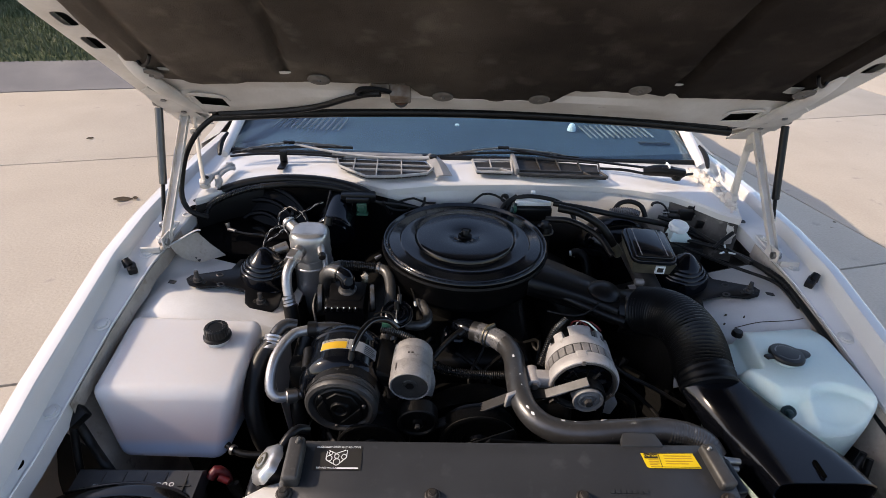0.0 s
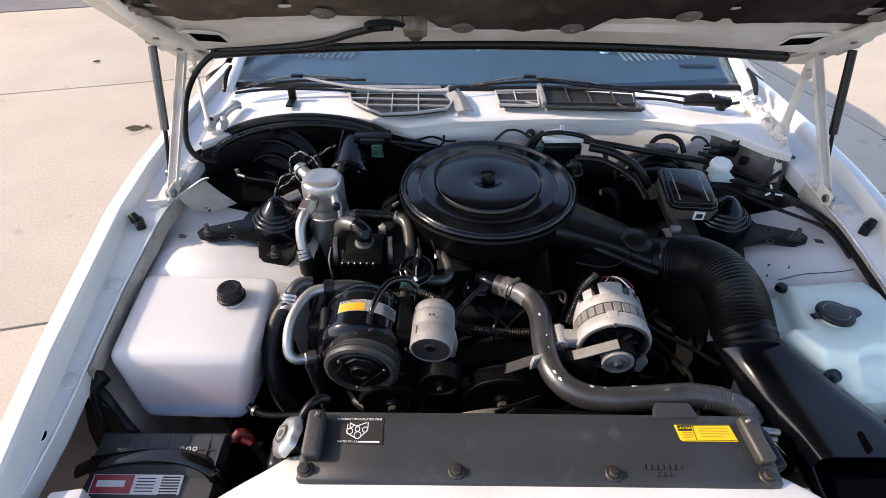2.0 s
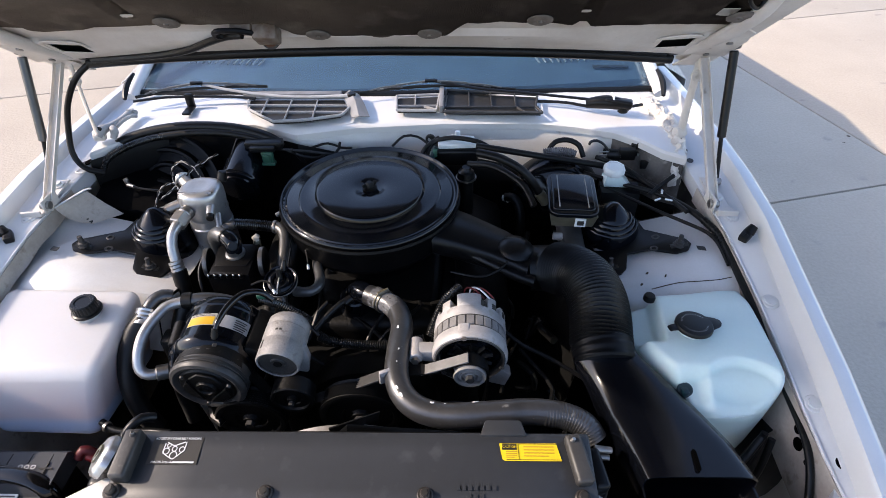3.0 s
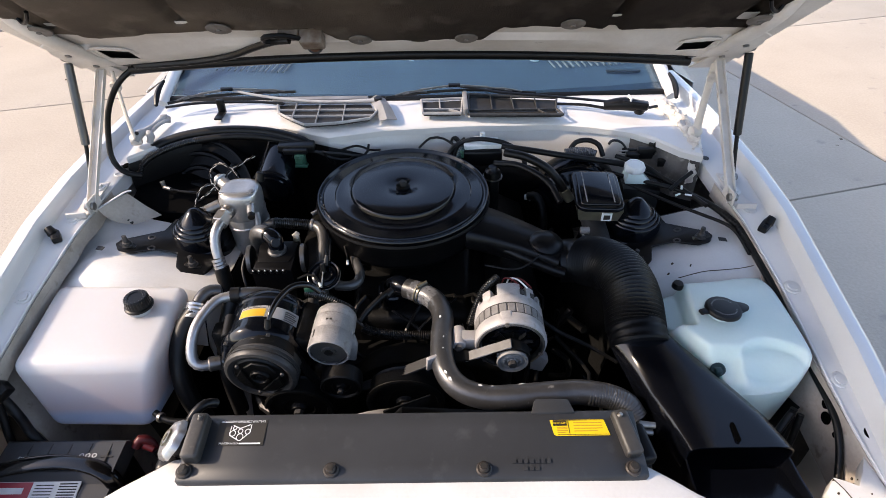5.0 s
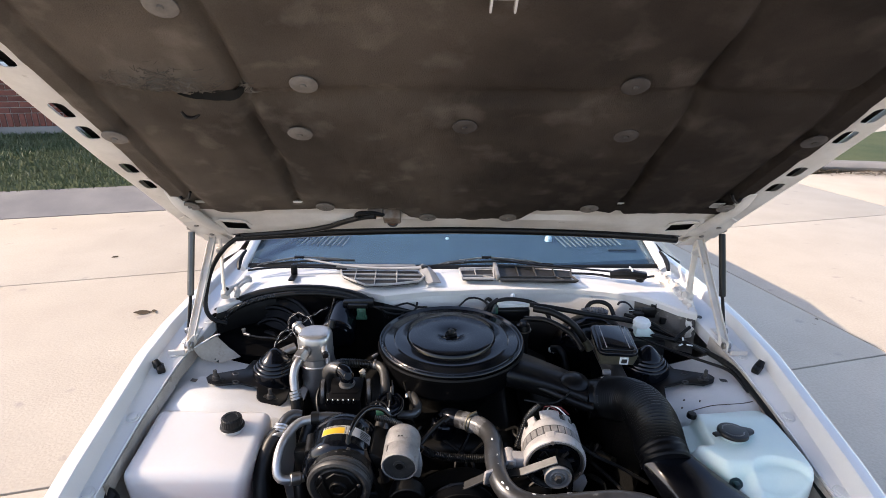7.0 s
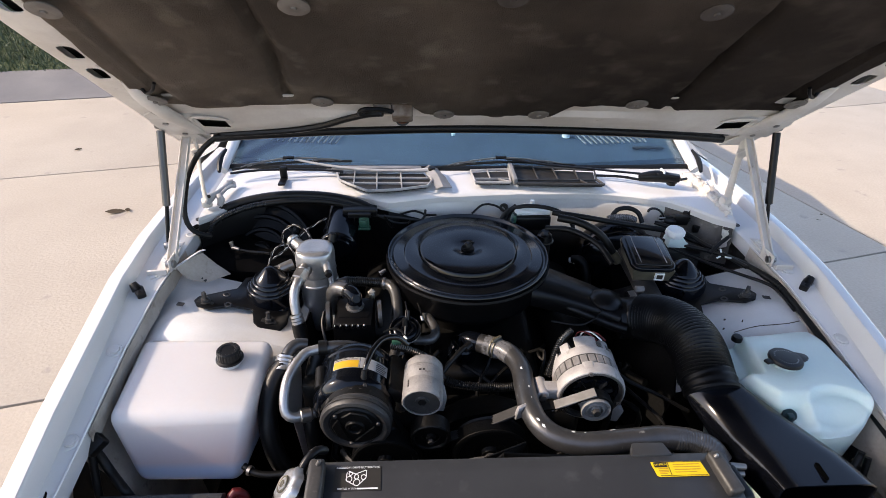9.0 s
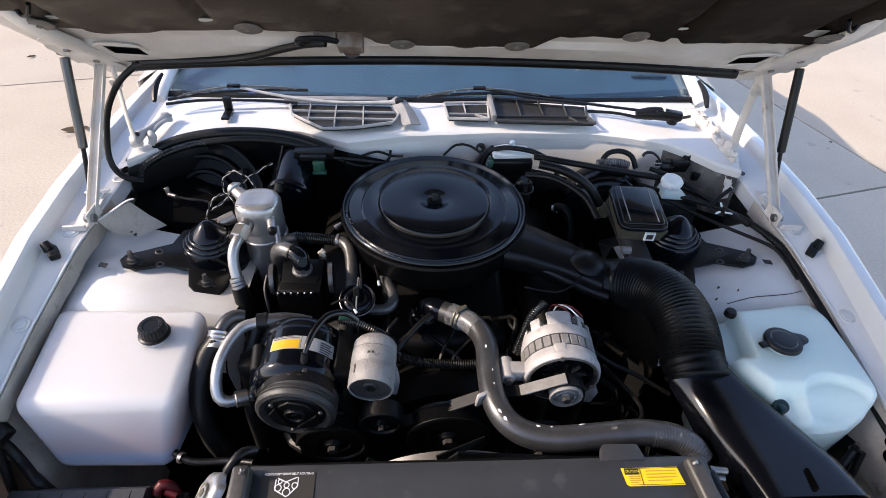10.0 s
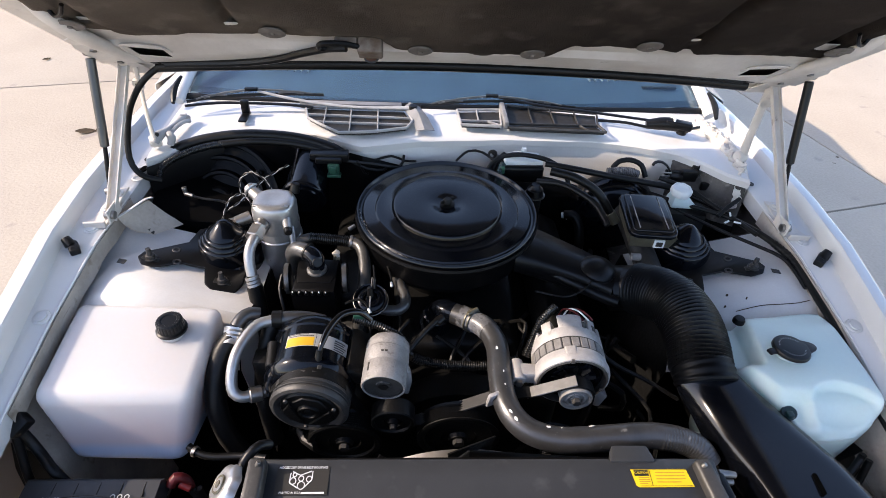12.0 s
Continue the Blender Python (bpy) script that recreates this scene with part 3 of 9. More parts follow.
for s in (-1, 1):
    rows = []
    for y in (0.02, 0.15, 0.3, 0.42, 0.5, 0.6, 0.7, 0.8, 0.87, 0.95, 1.04, 1.12, 1.2, 1.3, 1.4, 1.5, 1.62, 1.8):
        zg, xc, xi, zc = lerp_table(RAIL, y)
        rows.append([(s * x, y, z) for x, z in ((xi, zg - 0.040), (xi, zg - 0.004), (xi + 0.005, zg), (xc - 0.041, zg + 0.001), (xc - 0.034, zg + 0.006), (xc - 0.030, zc - 0.006),
                                                (xc - 0.025, zc), (xc - 0.006, zc + 0.002), (xc + 0.004, zc - 0.004), (xc + 0.020, zc - 0.03),
                                                (xc + 0.055, zc - 0.10), (xc + 0.08, zc - 0.2), (xc + 0.085, 0.42), (xc + 0.07, 0.24))])
    part("fender", loft(rows, closed=False, thick=0.0015), M_PAINT, car, "white front fender with a bolted gutter")
    # inner fender: deep at the front, raised to the strut tower behind
    sec = [(0.69, [(0.697, 0.685), (0.693, 0.66), (0.69, 0.60), (0.685, 0.56), (0.68, 0.52), (0.675, 0.48)]),
           (0.80, [(0.70, 0.71), (0.695, 0.67), (0.69, 0.56), (0.68, 0.44), (0.665, 0.30), (0.655, 0.2)]),
           (0.885, [(0.703, 0.722), (0.695, 0.70), (0.67, 0.66), (0.56, 0.63), (0.43, 0.60), (0.40, 0.3)]),
           (0.915, [(0.704, 0.728), (0.69, 0.722), (0.65, 0.716), (0.56, 0.703), (0.43, 0.672), (0.395, 0.4)]),
           (0.945, [(0.705, 0.738), (0.69, 0.738), (0.65, 0.740), (0.56, 0.735), (0.42, 0.692), (0.385, 0.4)]),
           (1.00, [(0.706, 0.750), (0.69, 0.748), (0.65, 0.742), (0.56, 0.722), (0.41, 0.678), (0.375, 0.4)]),
           (1.06, [(0.707, 0.757), (0.69, 0.748), (0.65, 0.735), (0.56, 0.706), (0.41, 0.668), (0.372, 0.4)]),
           (1.12, [(0.707, 0.765), (0.69, 0.742), (0.65, 0.722), (0.56, 0.697), (0.41, 0.665), (0.372, 0.4)]),
           (1.19, [(0.707, 0.770), (0.69, 0.742), (0.65, 0.715), (0.56, 0.690), (0.41, 0.660), (0.373, 0.4)]),
           (1.215, [(0.707, 0.772), (0.695, 0.70), (0.66, 0.63), (0.56, 0.60), (0.42, 0.56), (0.375, 0.4)]),
           (1.44, [(0.706, 0.785), (0.695, 0.72), (0.66, 0.63), (0.56, 0.60), (0.44, 0.56), (0.40, 0.4)])]
    if s < 0:  # the lobe ends in a rounded shoulder with a trench beside the gutter
        sec = [(y, [(p[0][0], p[0][1] - 0.026), (0.691, p[1][1] - 0.032), (0.674, p[2][1] + 0.001)] + p[3:]) if 0.9 < y < 1.08 else (y, p) for y, p in sec]
    sec = [(y, [(lerp_table(RAIL, y)[1] - 0.002, pts[0][1]), (pts[1][0] + 0.5 * (lerp_table(RAIL, y)[1] - pts[0][0]), pts[1][1])] + pts[2:]) for y, pts in sec]
    # left side tan with dust; right side black, shade put into the colour
    part("inner_fender", loft([[(s * x, y, z) for x, z in pts] for y, pts in sec[:2] + [(0.90, [(0.703, 0.722), (0.697, 0.67), (0.69, 0.56), (0.68, 0.44), (0.665, 0.30), (0.655, 0.2)])]], closed=False, thick=0.002), M_DUSTSHADE if s < 0 else M_SHADEBLACK, car, "inner fender, dusty on the left, blackened for shade on the right", 50)
    part("strut_tower", loft([[(s * x, y, z) for x, z in pts[:5]] for y, pts in (sec[2:] if s < 0 else sec[2:-2])], closed=False, thick=0.002), M_BAY, car, "dusty white strut tower", 50)
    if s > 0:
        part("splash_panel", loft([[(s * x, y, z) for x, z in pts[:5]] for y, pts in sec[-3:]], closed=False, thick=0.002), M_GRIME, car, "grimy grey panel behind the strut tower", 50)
    # walls deep in the bay are coloured near black for shade
    for rows, mat in ((sec[2:6], M_BAY if s < 0 else M_SHADEBLACK), (sec[5:], M_SHADEBLACK)):
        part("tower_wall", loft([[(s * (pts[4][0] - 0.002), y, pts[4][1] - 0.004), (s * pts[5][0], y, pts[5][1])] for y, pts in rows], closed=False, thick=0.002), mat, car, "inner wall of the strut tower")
    # doors, quarter panel and rear
    rows = []
    for y, xb, zb in ((1.8, 0.885, 0.824), (2.4, 0.915, 0.835), (3.0, 0.925, 0.855), (3.6, 0.93, 0.89), (4.2, 0.90, 0.925), (4.7, 0.82, 0.90)):
        rows.append([(s * (xb - 0.08), y, zb), (s * (xb - 0.01), y, zb - 0.04), (s * xb, y, 0.62), (s * (xb - 0.01), y, 0.42), (s * (xb - 0.05), y, 0.2)])
    part("side_panel", loft(rows, closed=False, thick=0.002), M_PAINT, car)

# dirty seam below each gutter lip
for s in (-1, 1):
    part("seam_dirt", tube([(s * (lerp_table(RAIL, y)[2] - 0.0032), y, lerp_table(RAIL, y)[0] - 0.024 + 0.003 * math.sin(y * 37)) for y in np.linspace(0.72, 1.18, 16)], 0.0010, 6, 0.02), M_SOIL, car, "brown dirt line in the seam")
    part("lip_edge", tube([(s * (lerp_table(RAIL, y)[2] - 0.0005), y, lerp_table(RAIL, y)[0] - 0.001) for y in np.linspace(0.5, 1.18, 16)], 0.0022, 6, 0.03), M_PAINT, car, "bright rolled edge of the gutter lip")

    # strip under the lip: dust, with the lip's shade put into its colour
    part("lip_skirt", loft([[(s * (lerp_table(RAIL, y)[2] - 0.0018 - 0.003 * f), y, lerp_table(RAIL, y)[0] - 0.006 - 0.034 * f + 0.002 * math.sin(y * 61) * f) for f in (0, 0.5, 1)] for y in np.linspace(0.70, 1.20, 26)], closed=False, thick=0.001), M_DUSTSHADE, car, "dusty wall below the gutter lip, darkened for shade")

# brown dashes laid for the dirty, shaded gaps under the gutter lip
for s in (-1, 1):
    for y, ln in ((0.963, 0.012), (0.998, 0.017), (1.040, 0.010)):
        zg, xc, xi, zc = lerp_table(RAIL, y)
        part("lip_dash", moved(box(-0.0010, 0.0010, -ln * 0.7, ln * 0.7, -0.0010, 0.0010, 0.0006, 1), Matrix.Translation((s * (xi - 0.001), y, zg - 0.012)) @ pose(0, 0, 0, 6, 0, 0)), M_SOIL, car, "brown dash for a dark gap under the gutter lip")

# gutter bolts on both sides
for s in (-1, 1):
    for y in (0.678, 0.872, 1.09):
        zg, xc, xi, zc = lerp_table(RAIL, y)
        part("fender_bolt", lathe([(0, 0), (0.015, 0), (0.0155, 0.0015), (0.0140, 0.003), (0.010, 0.0032), (0.0095, 0.0055), (0.004, 0.006), (0, 0.006)], (s * (xi + (0.0165 if y < 1 else 0.026)), y, zg), (0, -0.2, 1), 24), M_BAY, car)

for s in (-1, 1):
    part("gutter_hole", lathe([(0, 0.0008), (0.011, 0.0008), (0.0115, 0.0), (0, 0.0)], (s * 0.7405, 0.585, 0.7105), (0, -0.17, 1), 16), M_VOID, car, "black disc for the shade in a gutter hole")
part("corner_bracket", prism([(-0.70, 0.43), (-0.635, 0.43), (-0.645, 0.515), (-0.690, 0.508)], 0.650, 0.688, 0.002, 2), M_BAY, car, "white corner bracket of the support")
part("corner_bracket", prism([(0.630, 0.440), (0.636, 0.504), (0.655, 0.524), (0.671, 0.518), (0.686, 0.510), (0.703, 0.531), (0.722, 0.560), (0.724, 0.440)], 0.664, 0.692, 0.0015, 2), M_BAY, car, "chipped white corner bracket of the support")
part("inner_flange", loft([[(0.724, 0.530, 0.692), (0.712, 0.535, 0.655), (0.702, 0.540, 0.600)], [(0.721, 0.585, 0.702), (0.716, 0.585, 0.660), (0.708, 0.588, 0.600)], [(0.718, 0.66, 0.714), (0.716, 0.66, 0.672), (0.712, 0.66, 0.600)], [(0.717, 0.74, 0.728), (0.715, 0.74, 0.690), (0.712, 0.74, 0.620)]], closed=False, thick=0.002), M_DUSTSHADE, car, "grimy grey flange below the gutter")
for cy, cz, r in ((0.655, 0.690, 0.008), (0.640, 0.672, 0.011), (0.610, 0.668, 0.005), (0.592, 0.660, 0.005), (0.575, 0.652, 0.003)):
    part("flange_hole", lathe([(0, 0.001), (r, 0.001), (r, -0.001), (0, -0.001)], (0.7145, cy, cz), (-1, 0, 0.1), 14), M_VOID, car, "black disc for the shade in a flange hole")
rch = random.Random(44)
for k in range(14):
    cx, cy, r = rch.uniform(0.645, 0.715), rch.uniform(0.450, 0.522), rch.uniform(0.0008, 0.0022)
    part("paint_chip", lathe([(0, 0.0006), (r, 0.0005), (r * 1.2, -0.001), (0, -0.001)], (cx, cy, 0.6922), (0, 0, 1), 8, wobble=lambda f, h: 0.3 * math.sin(f * math.tau * 2)), M_SOIL, car, "dark chip in the paint")
part("crack", tube([(0.652, 0.522, 0.6922), (0.660, 0.505, 0.6922), (0.664, 0.490, 0.6922), (0.672, 0.476, 0.6922)], 0.0008, 5, 0.006), M_SOIL, car, "thin dark crack")
part("gutter_block", moved(box(-0.026, 0.030, -0.014, 0.014, -0.008, 0.012, 0.004), Matrix.Translation((0.764, 0.492, 0.703)) @ pose(0, 0, 0, 8, -6, 0)), M_RUBBER, car, "black rubber block in the gutter")
for y, r in ((1.339, 0.0085), (1.301, 0.0090)):
    part("gutter_hole", prism([(-0.714 + r * 0.8 * math.cos(math.tau * k / 16), y + r * 1.35 * math.sin(math.tau * k / 16)) for k in range(16)], 0.7975, 0.8005, 0, 1), M_VOID, car, "black oval for the shade in a gutter hole")
part("round_stamp", lathe([(0.008, 0.0), (0.0105, 0.0012), (0.013, 0.0)], (-0.716, 1.267, 0.7965), (0, 0, 1), 24), M_BAY, car)
# chips, holes and panel seams on the towers
for s in (-1, 1):
    part("square_hole", prism([(s * 0.672 - 0.008, 1.030), (s * 0.672 + 0.008, 1.026), (s * 0.672 + 0.009, 1.038), (s * 0.672 - 0.007, 1.042)], 0.7495, 0.7505, 0, 1), M_INK, car, "small black patch for a square hole")
    if s > 0:
        part("tower_seam", tube([(s * 0.708, 0.957, 0.7405), (s * 0.68, 0.950, 0.7400), (s * 0.64, 0.945, 0.7405), (s * 0.60, 0.943, 0.738), (s * 0.55, 0.935, 0.729)], 0.0009, 6, 0.01), M_SOIL, car, "thin dark panel seam")
for cx, cy, r in ((0.555, 0.985, 0.0028), (0.585, 0.968, 0.0015), (0.535, 0.95, 0.0025)):
    zt = 0.7225 + (abs(cx) - 0.56) * 0.24 + (1.0 - cy) * 0.22
    part("paint_chip", lathe([(0, 0.0012), (r, 0.001), (r * 1.2, -0.004), (0, -0.004)], (cx, cy, zt), (0, 0, 1), 9, wobble=lambda f, h: 0.3 * math.sin(f * math.tau * 2)), M_SOIL, car, "dark chip in the paint")

# radiator support with stamped ribs, header and nose
nose = []
for y, z, w, drop in ((0.555, 0.714, 0.36, 0.03), (0.53, 0.722, 0.385, 0.05), (0.508, 0.7235, 0.415, 0.05), (0.49, 0.718, 0.445, 0.05), (0.46, 0.708, 0.51, 0.05), (0.42, 0.698, 0.665, 0.05), (0.30, 0.658, 0.66, 0.06)):
    nose.append([(-w, y, z - drop), (-w + 0.012, y, z - 0.006), (-w + 0.03, y, z), (-0.2, y, z + 0.001), (0.0, y, z + 0.001), (0.2, y, z + 0.001), (w - 0.03, y, z), (w - 0.012, y, z - 0.006), (w, y, z - drop)])
part("radiator_support", loft(nose, closed=False, thick=0.002), M_BAY, car, "white radiator support panel", 45)
for x in (-0.27, -0.12, 0.15, 0.30):
    part("stamped_rib", prism([(x - 0.058, 0.400), (x + 0.058, 0.400), (x + 0.044, 0.470), (x - 0.044, 0.470)], 0.0, 0.014, 0.006, 3, Matrix(((1, 0, 0, 0), (0, 1, 0, 0), (0, 0.28, 1, 0.697 - 0.28 * 0.42), (0, 0, 0, 1)))), M_BAY, car)
tag_plate = part("body_tag", prism([(0.012, 0.4575), (0.092, 0.4575), (0.092, 0.479), (0.012, 0.479)], 0.0, 0.0012, 0.0004, 1, Matrix(((1, 0, 0, 0), (0, 1, 0, 0), (0, 0.30, 1, 0.7105 - 0.30 * 0.46), (0, 0, 0, 1)))), M_OFFWHITE, car, "small painted body tag with embossed marks")
for k in range(6):
    part("embossed_bar", moved(box(-0.0032, 0.0032, -0.0058, 0.0058, 0.0, 0.0010, 0), Matrix.Translation((0.028 + 0.0096 * k, 0.468, 0.7141)) @ pose(0, 0, 0, 16.7, 0, 0)), M_GRILLE, tag_plate)
part("nose_panel", loft([[(x, y, z) for x in (-0.8, -0.4, 0, 0.4, 0.8)] for y, z in ((0.31, 0.655), (0.15, 0.62), (0.0, 0.57), (-0.1, 0.50), (-0.13, 0.38), (-0.1, 0.22))], closed=False, thick=0.003), M_PAINT, car)
part("core_support", merge(box(-0.66, 0.66, 0.36, 0.40, 0.2, 0.66, 0.004), box(-0.66, -0.44, 0.40, 0.50, 0.26, 0.30, 0.004)), M_BAY, car)
part("bay_floor", box(-0.67, 0.67, 0.38, 1.46, 0.17, 0.2, 0), M_DARKMETAL, car, "oily dark underbody")

# firewall, cowl and windshield
COWL = [(-0.705, 1.30), (-0.64, 1.36), (-0.55, 1.425), (-0.44, 1.435), (-0.34, 1.43), (-0.22, 1.375), (-0.08, 1.41), (0.14, 1.43), (0.37, 1.43), (0.47, 1.41), (0.56, 1.387), (0.61, 1.348), (0.655, 1.295), (0.70, 1.27)]
FIRE = ((0.2, 0.0), (0.5, -0.005), (0.68, -0.008), (0.76, 0.0), (0.80, 0.008), (0.812, 0.012))
part("firewall", loft([[(x, y + d, z) for z, d in FIRE] for x, y in COWL[:-3]], closed=False, thick=0.003), M_BAY, car, "dusty white firewall")
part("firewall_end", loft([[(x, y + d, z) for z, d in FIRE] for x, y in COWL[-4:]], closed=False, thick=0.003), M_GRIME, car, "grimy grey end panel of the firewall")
# added black sheet over the lower firewall, higher towards the left
part("firewall_sheet", loft([[(x, y + d - 0.008, z) for z, d in ((0.2, 0.0), (0.5, -0.005), (0.66, -0.008), (0.735 - 0.05 * (x > 0.25) + 0.055 * (x < -0.2), -0.003), (0.750 - 0.05 * (x > 0.25) + 0.056 * (x < -0.2), 0.004))] for x, y in COWL], closed=False, thick=0.003), M_DEEP, car, "black sheet over the lower firewall")


part("grommet", lathe([(0, 0.001), (0.006, 0.001), (0.007, 0.005), (0.011, 0.005), (0.0135, 0.0), (0, 0.0)], (0.105, 1.4300, 0.786), (0, -1, 0.1), 24), M_PULLEY, car, "grey-black rubber grommet")


def ws_base(x):
    return 1.568 + 0.05 * (x / 0.75) ** 2


rows = []
for x, y in COWL:
    yb = ws_base(x) - 0.012
    e = 0.012 * max(0, (abs(x) - 0.45) / 0.25)
    rows.append([(x, y + 0.016, 0.808 - e), (x, y + 0.002, 0.812 - e), (x, y, 0.828 - e), (x, y + 0.006, 0.834 - e), (x, y + 0.03, 0.838 - e), (x, y * 0.5 + yb * 0.5, 0.842 - e), (x, yb - 0.02, 0.846 - e), (x, yb + 0.012, 0.846 - e)])
part("cowl_panel", loft(rows, closed=False, thick=0.002), M_PAINT, car, "white cowl panel below the windshield")
glass_rows = []
for x in np.linspace(-0.705, 0.705, 13):
    f = (x / 0.75) ** 2
    glass_rows.append([(x * (1 - 0.24 * t), ws_base(x) + 0.66 * t, 0.847 - 0.012 * f + (0.385 - 0.03 * f) * t) for t in np.linspace(0, 1, 7)])
ws = part("windshield", loft(glass_rows, closed=False, thick=0.004), M_GLASS, car, "blue-tinted windshield glass")
ws.visible_shadow = False
seal = [(x, ws_base(x) - 0.004, 0.849 - 0.012 * (x / 0.75) ** 2) for x in np.linspace(-0.708, 0.708, 15)]
part("windshield_seal", tube(seal, 0.009, 8, 0.03), M_RUBBER, car, "black rubber windshield seal")
for s in (-1, 1):
    part("pillar", tube([(s * 0.722, ws_base(0.71) - 0.03, 0.836), (s * 0.66, 1.90, 1.01), (s * 0.565, ws_base(0.71) + 0.66, 1.205)], [0.016, 0.018, 0.020], 10, 0.06), M_PAINT, car, "white windshield pillar")
    part("corner_rubber", tube([(s * 0.714, 1.535, 0.852), (s * 0.718, 1.56, 0.866), (s * 0.716, 1.585, 0.880), (s * 0.708, 1.61, 0.892)], [0.005, 0.008, 0.007, 0.004], 8, 0.01), M_RUBBER, car)
roof = [[(x * w, y, z - 0.05 * abs(x) ** 3) for x in (-1, -0.8, -0.4, 0, 0.4, 0.8, 1)] for y, w, z in ((2.24, 0.58, 1.25), (2.5, 0.60, 1.30), (2.9, 0.60, 1.22), (3.04, 0.61, 1.14), (3.35, 0.62, 1.11), (3.66, 0.64, 1.03), (4.2, 0.68, 0.98), (4.75, 0.72, 0.95), (4.8, 0.72, 0.7))]
part("roof", loft(roof, closed=False, thick=0.006), M_PAINT, car)
part("rear_panel", loft([[(x, y - 0.10 * (x / 0.84) ** 2, z) for x in np.linspace(-0.84, 0.84, 9)] for y, z in ((4.76, 0.94), (4.82, 0.86), (4.84, 0.66), (4.88, 0.60), (4.88, 0.42), (4.80, 0.24))], closed=False, thick=0.003), M_PAINT, car, "white rear panel and bumper")
part("spoiler", prism([(-0.84, 4.55), (0.84, 4.55), (0.8, 4.78), (-0.8, 4.78)], 0.955, 0.99, 0.01, 2), M_PAINT, car)
for s in (-1, 1):
    sw = [[(s * 0.735, 1.66, 0.84), (s * 0.75, 1.74, 0.83)], [(s * 0.60, 2.3, 1.2), (s * 0.835, 2.3, 0.835)], [(s * 0.62, 3.1, 1.22), (s * 0.845, 3.2, 0.86)], [(s * 0.68, 4.2, 0.98), (s * 0.82, 4.2, 0.92)]]
    part("side_window", loft(sw, closed=False, thick=0.004), M_CABIN, car, "dark side window")
    for y in (1.08, 3.62):
        wheel = part("wheel", lathe([(0.0, 0.0), (0.2, 0.0), (0.21, 0.01), (0.31, 0.012), (0.325, 0.03), (0.325, 0.19), (0.31, 0.21), (0, 0.21)], (s * 0.90, y, 0.325), (-s, 0, 0), 36), M_TYRE, car)
part("underbody", box(-0.82, 0.82, 1.47, 4.7, 0.18, 0.24, 0.01), M_DARKMETAL, car)
part("cabin_back", box(-0.7, 0.7, 2.7, 2.9, 0.24, 1.1, 0.03), M_CABIN, car)

# dashboard seen through the glass
dash = part("dashboard", loft([[(x, y + 0.06 * (x / 0.7) ** 2, z) for x in np.linspace(-0.72, 0.72, 9)] for y, z in ((1.592, 0.83), (1.600, 0.845), (1.64, 0.852), (1.80, 0.87), (1.95, 0.885), (2.06, 0.89), (2.10, 0.87), (2.12, 0.6))], closed=False, thick=0.004), M_DASH, car, "blue-grey padded dashboard")
for x0, n in ((-0.60, 12), (0.40, 12)):
    for i in range(n):
        x = x0 + i * 0.019
        part("defroster_slat", moved(box(-0.0019, 0.0019, -0.045, 0.045, 0, 0.004, 0), Matrix.Translation((x, 1.752 + 0.06 * (x / 0.7) ** 2, 0.8685)) @ pose(0, 0, 0, 7, 0, -14 if x < 0 else 16)), M_GRILLE, dash, "pale defroster slat")
part("sensor_dome", lathe([(0.014, 0), (0.013, 0.012), (0.008, 0.022), (0, 0.026)], (0.358, 1.787, 0.868), (0, 0, 1), 16), M_OFFWHITE, dash)
part("sensor_dome", lathe([(0.008, 0), (0.007, 0.005), (0, 0.008)], (-0.02, 1.80, 0.869), (0, 0, 1), 12), M_OFFWHITE, dash)
part("plate_tag", box(0.56, 0.66, 1.70, 1.712, 0.858, 0.864, 0.001), M_INK, dash)

# ---- hood: x across, s up the slope from its hinge edge, w out of its underside ----
HA = math.atan(0.77)


def hp(x, s, w=0.0):
    return Vector((x, 1.33 - s * math.cos(HA) + w * math.sin(HA), 1.0465 + s * math.sin(HA) + w * math.cos(HA)))


HOODM = Matrix.Translation(hp(0, 0)) @ Matrix(((1, 0, 0, 0), (0, -math.cos(HA), math.sin(HA), 0), (0, math.sin(HA), math.cos(HA), 0), (0, 0, 0, 1)))
hood = thing("hood", "raised white hood with a sooty black insulation pad", "hood", at=hp(0, 0))


def hood_edge(x):
    """Where the hood's rear edge lies, up the slope."""
    return 0.046 - 0.105 * (x / 0.75) ** 2


# first row is an unseen rear lip, added to keep sun off the firewall
part("outer_panel", loft([[hp(x * 0.765, hood_edge(x * 0.75) - 0.085 * (1 - x ** 4), 0.034 + 0.014 * (1 - x * x)) for x in np.linspace(-1, 1, 13)]] + [[hp(x * (0.775 if f < 0.8 else 0.775 - 0.10 * (f - 0.8)), hood_edge(x * 0.75) + (1.36 + 0.05 * (1 - x * x) - hood_edge(x * 0.75)) * f, (0.028 if f == 0 else 0.042) + 0.014 * (1 - x * x))
                           for x in np.linspace(-1, 1, 13)] for f in (0, 0.012, 0.06, 0.2, 0.4, 0.6, 0.75, 0.9, 1.0)], closed=False, thick=0.0015), M_PAINT, hood, "white outer skin")
SLOTS = [(0.315, 0.360), (0.396, 0.442), (0.544, 0.592), (0.620, 0.668), (0.766, 0.814), (0.836, 0.884), (1.01, 1.058)]
s_cuts = sorted({-0.07, 0.06, 0.16, 1.2} | {round(q, 4) for a, b in SLOTS for q in (a, a + 0.0015, a + 0.005, a + 0.011, b - 0.011, b - 0.005, b - 0.0015, b)})


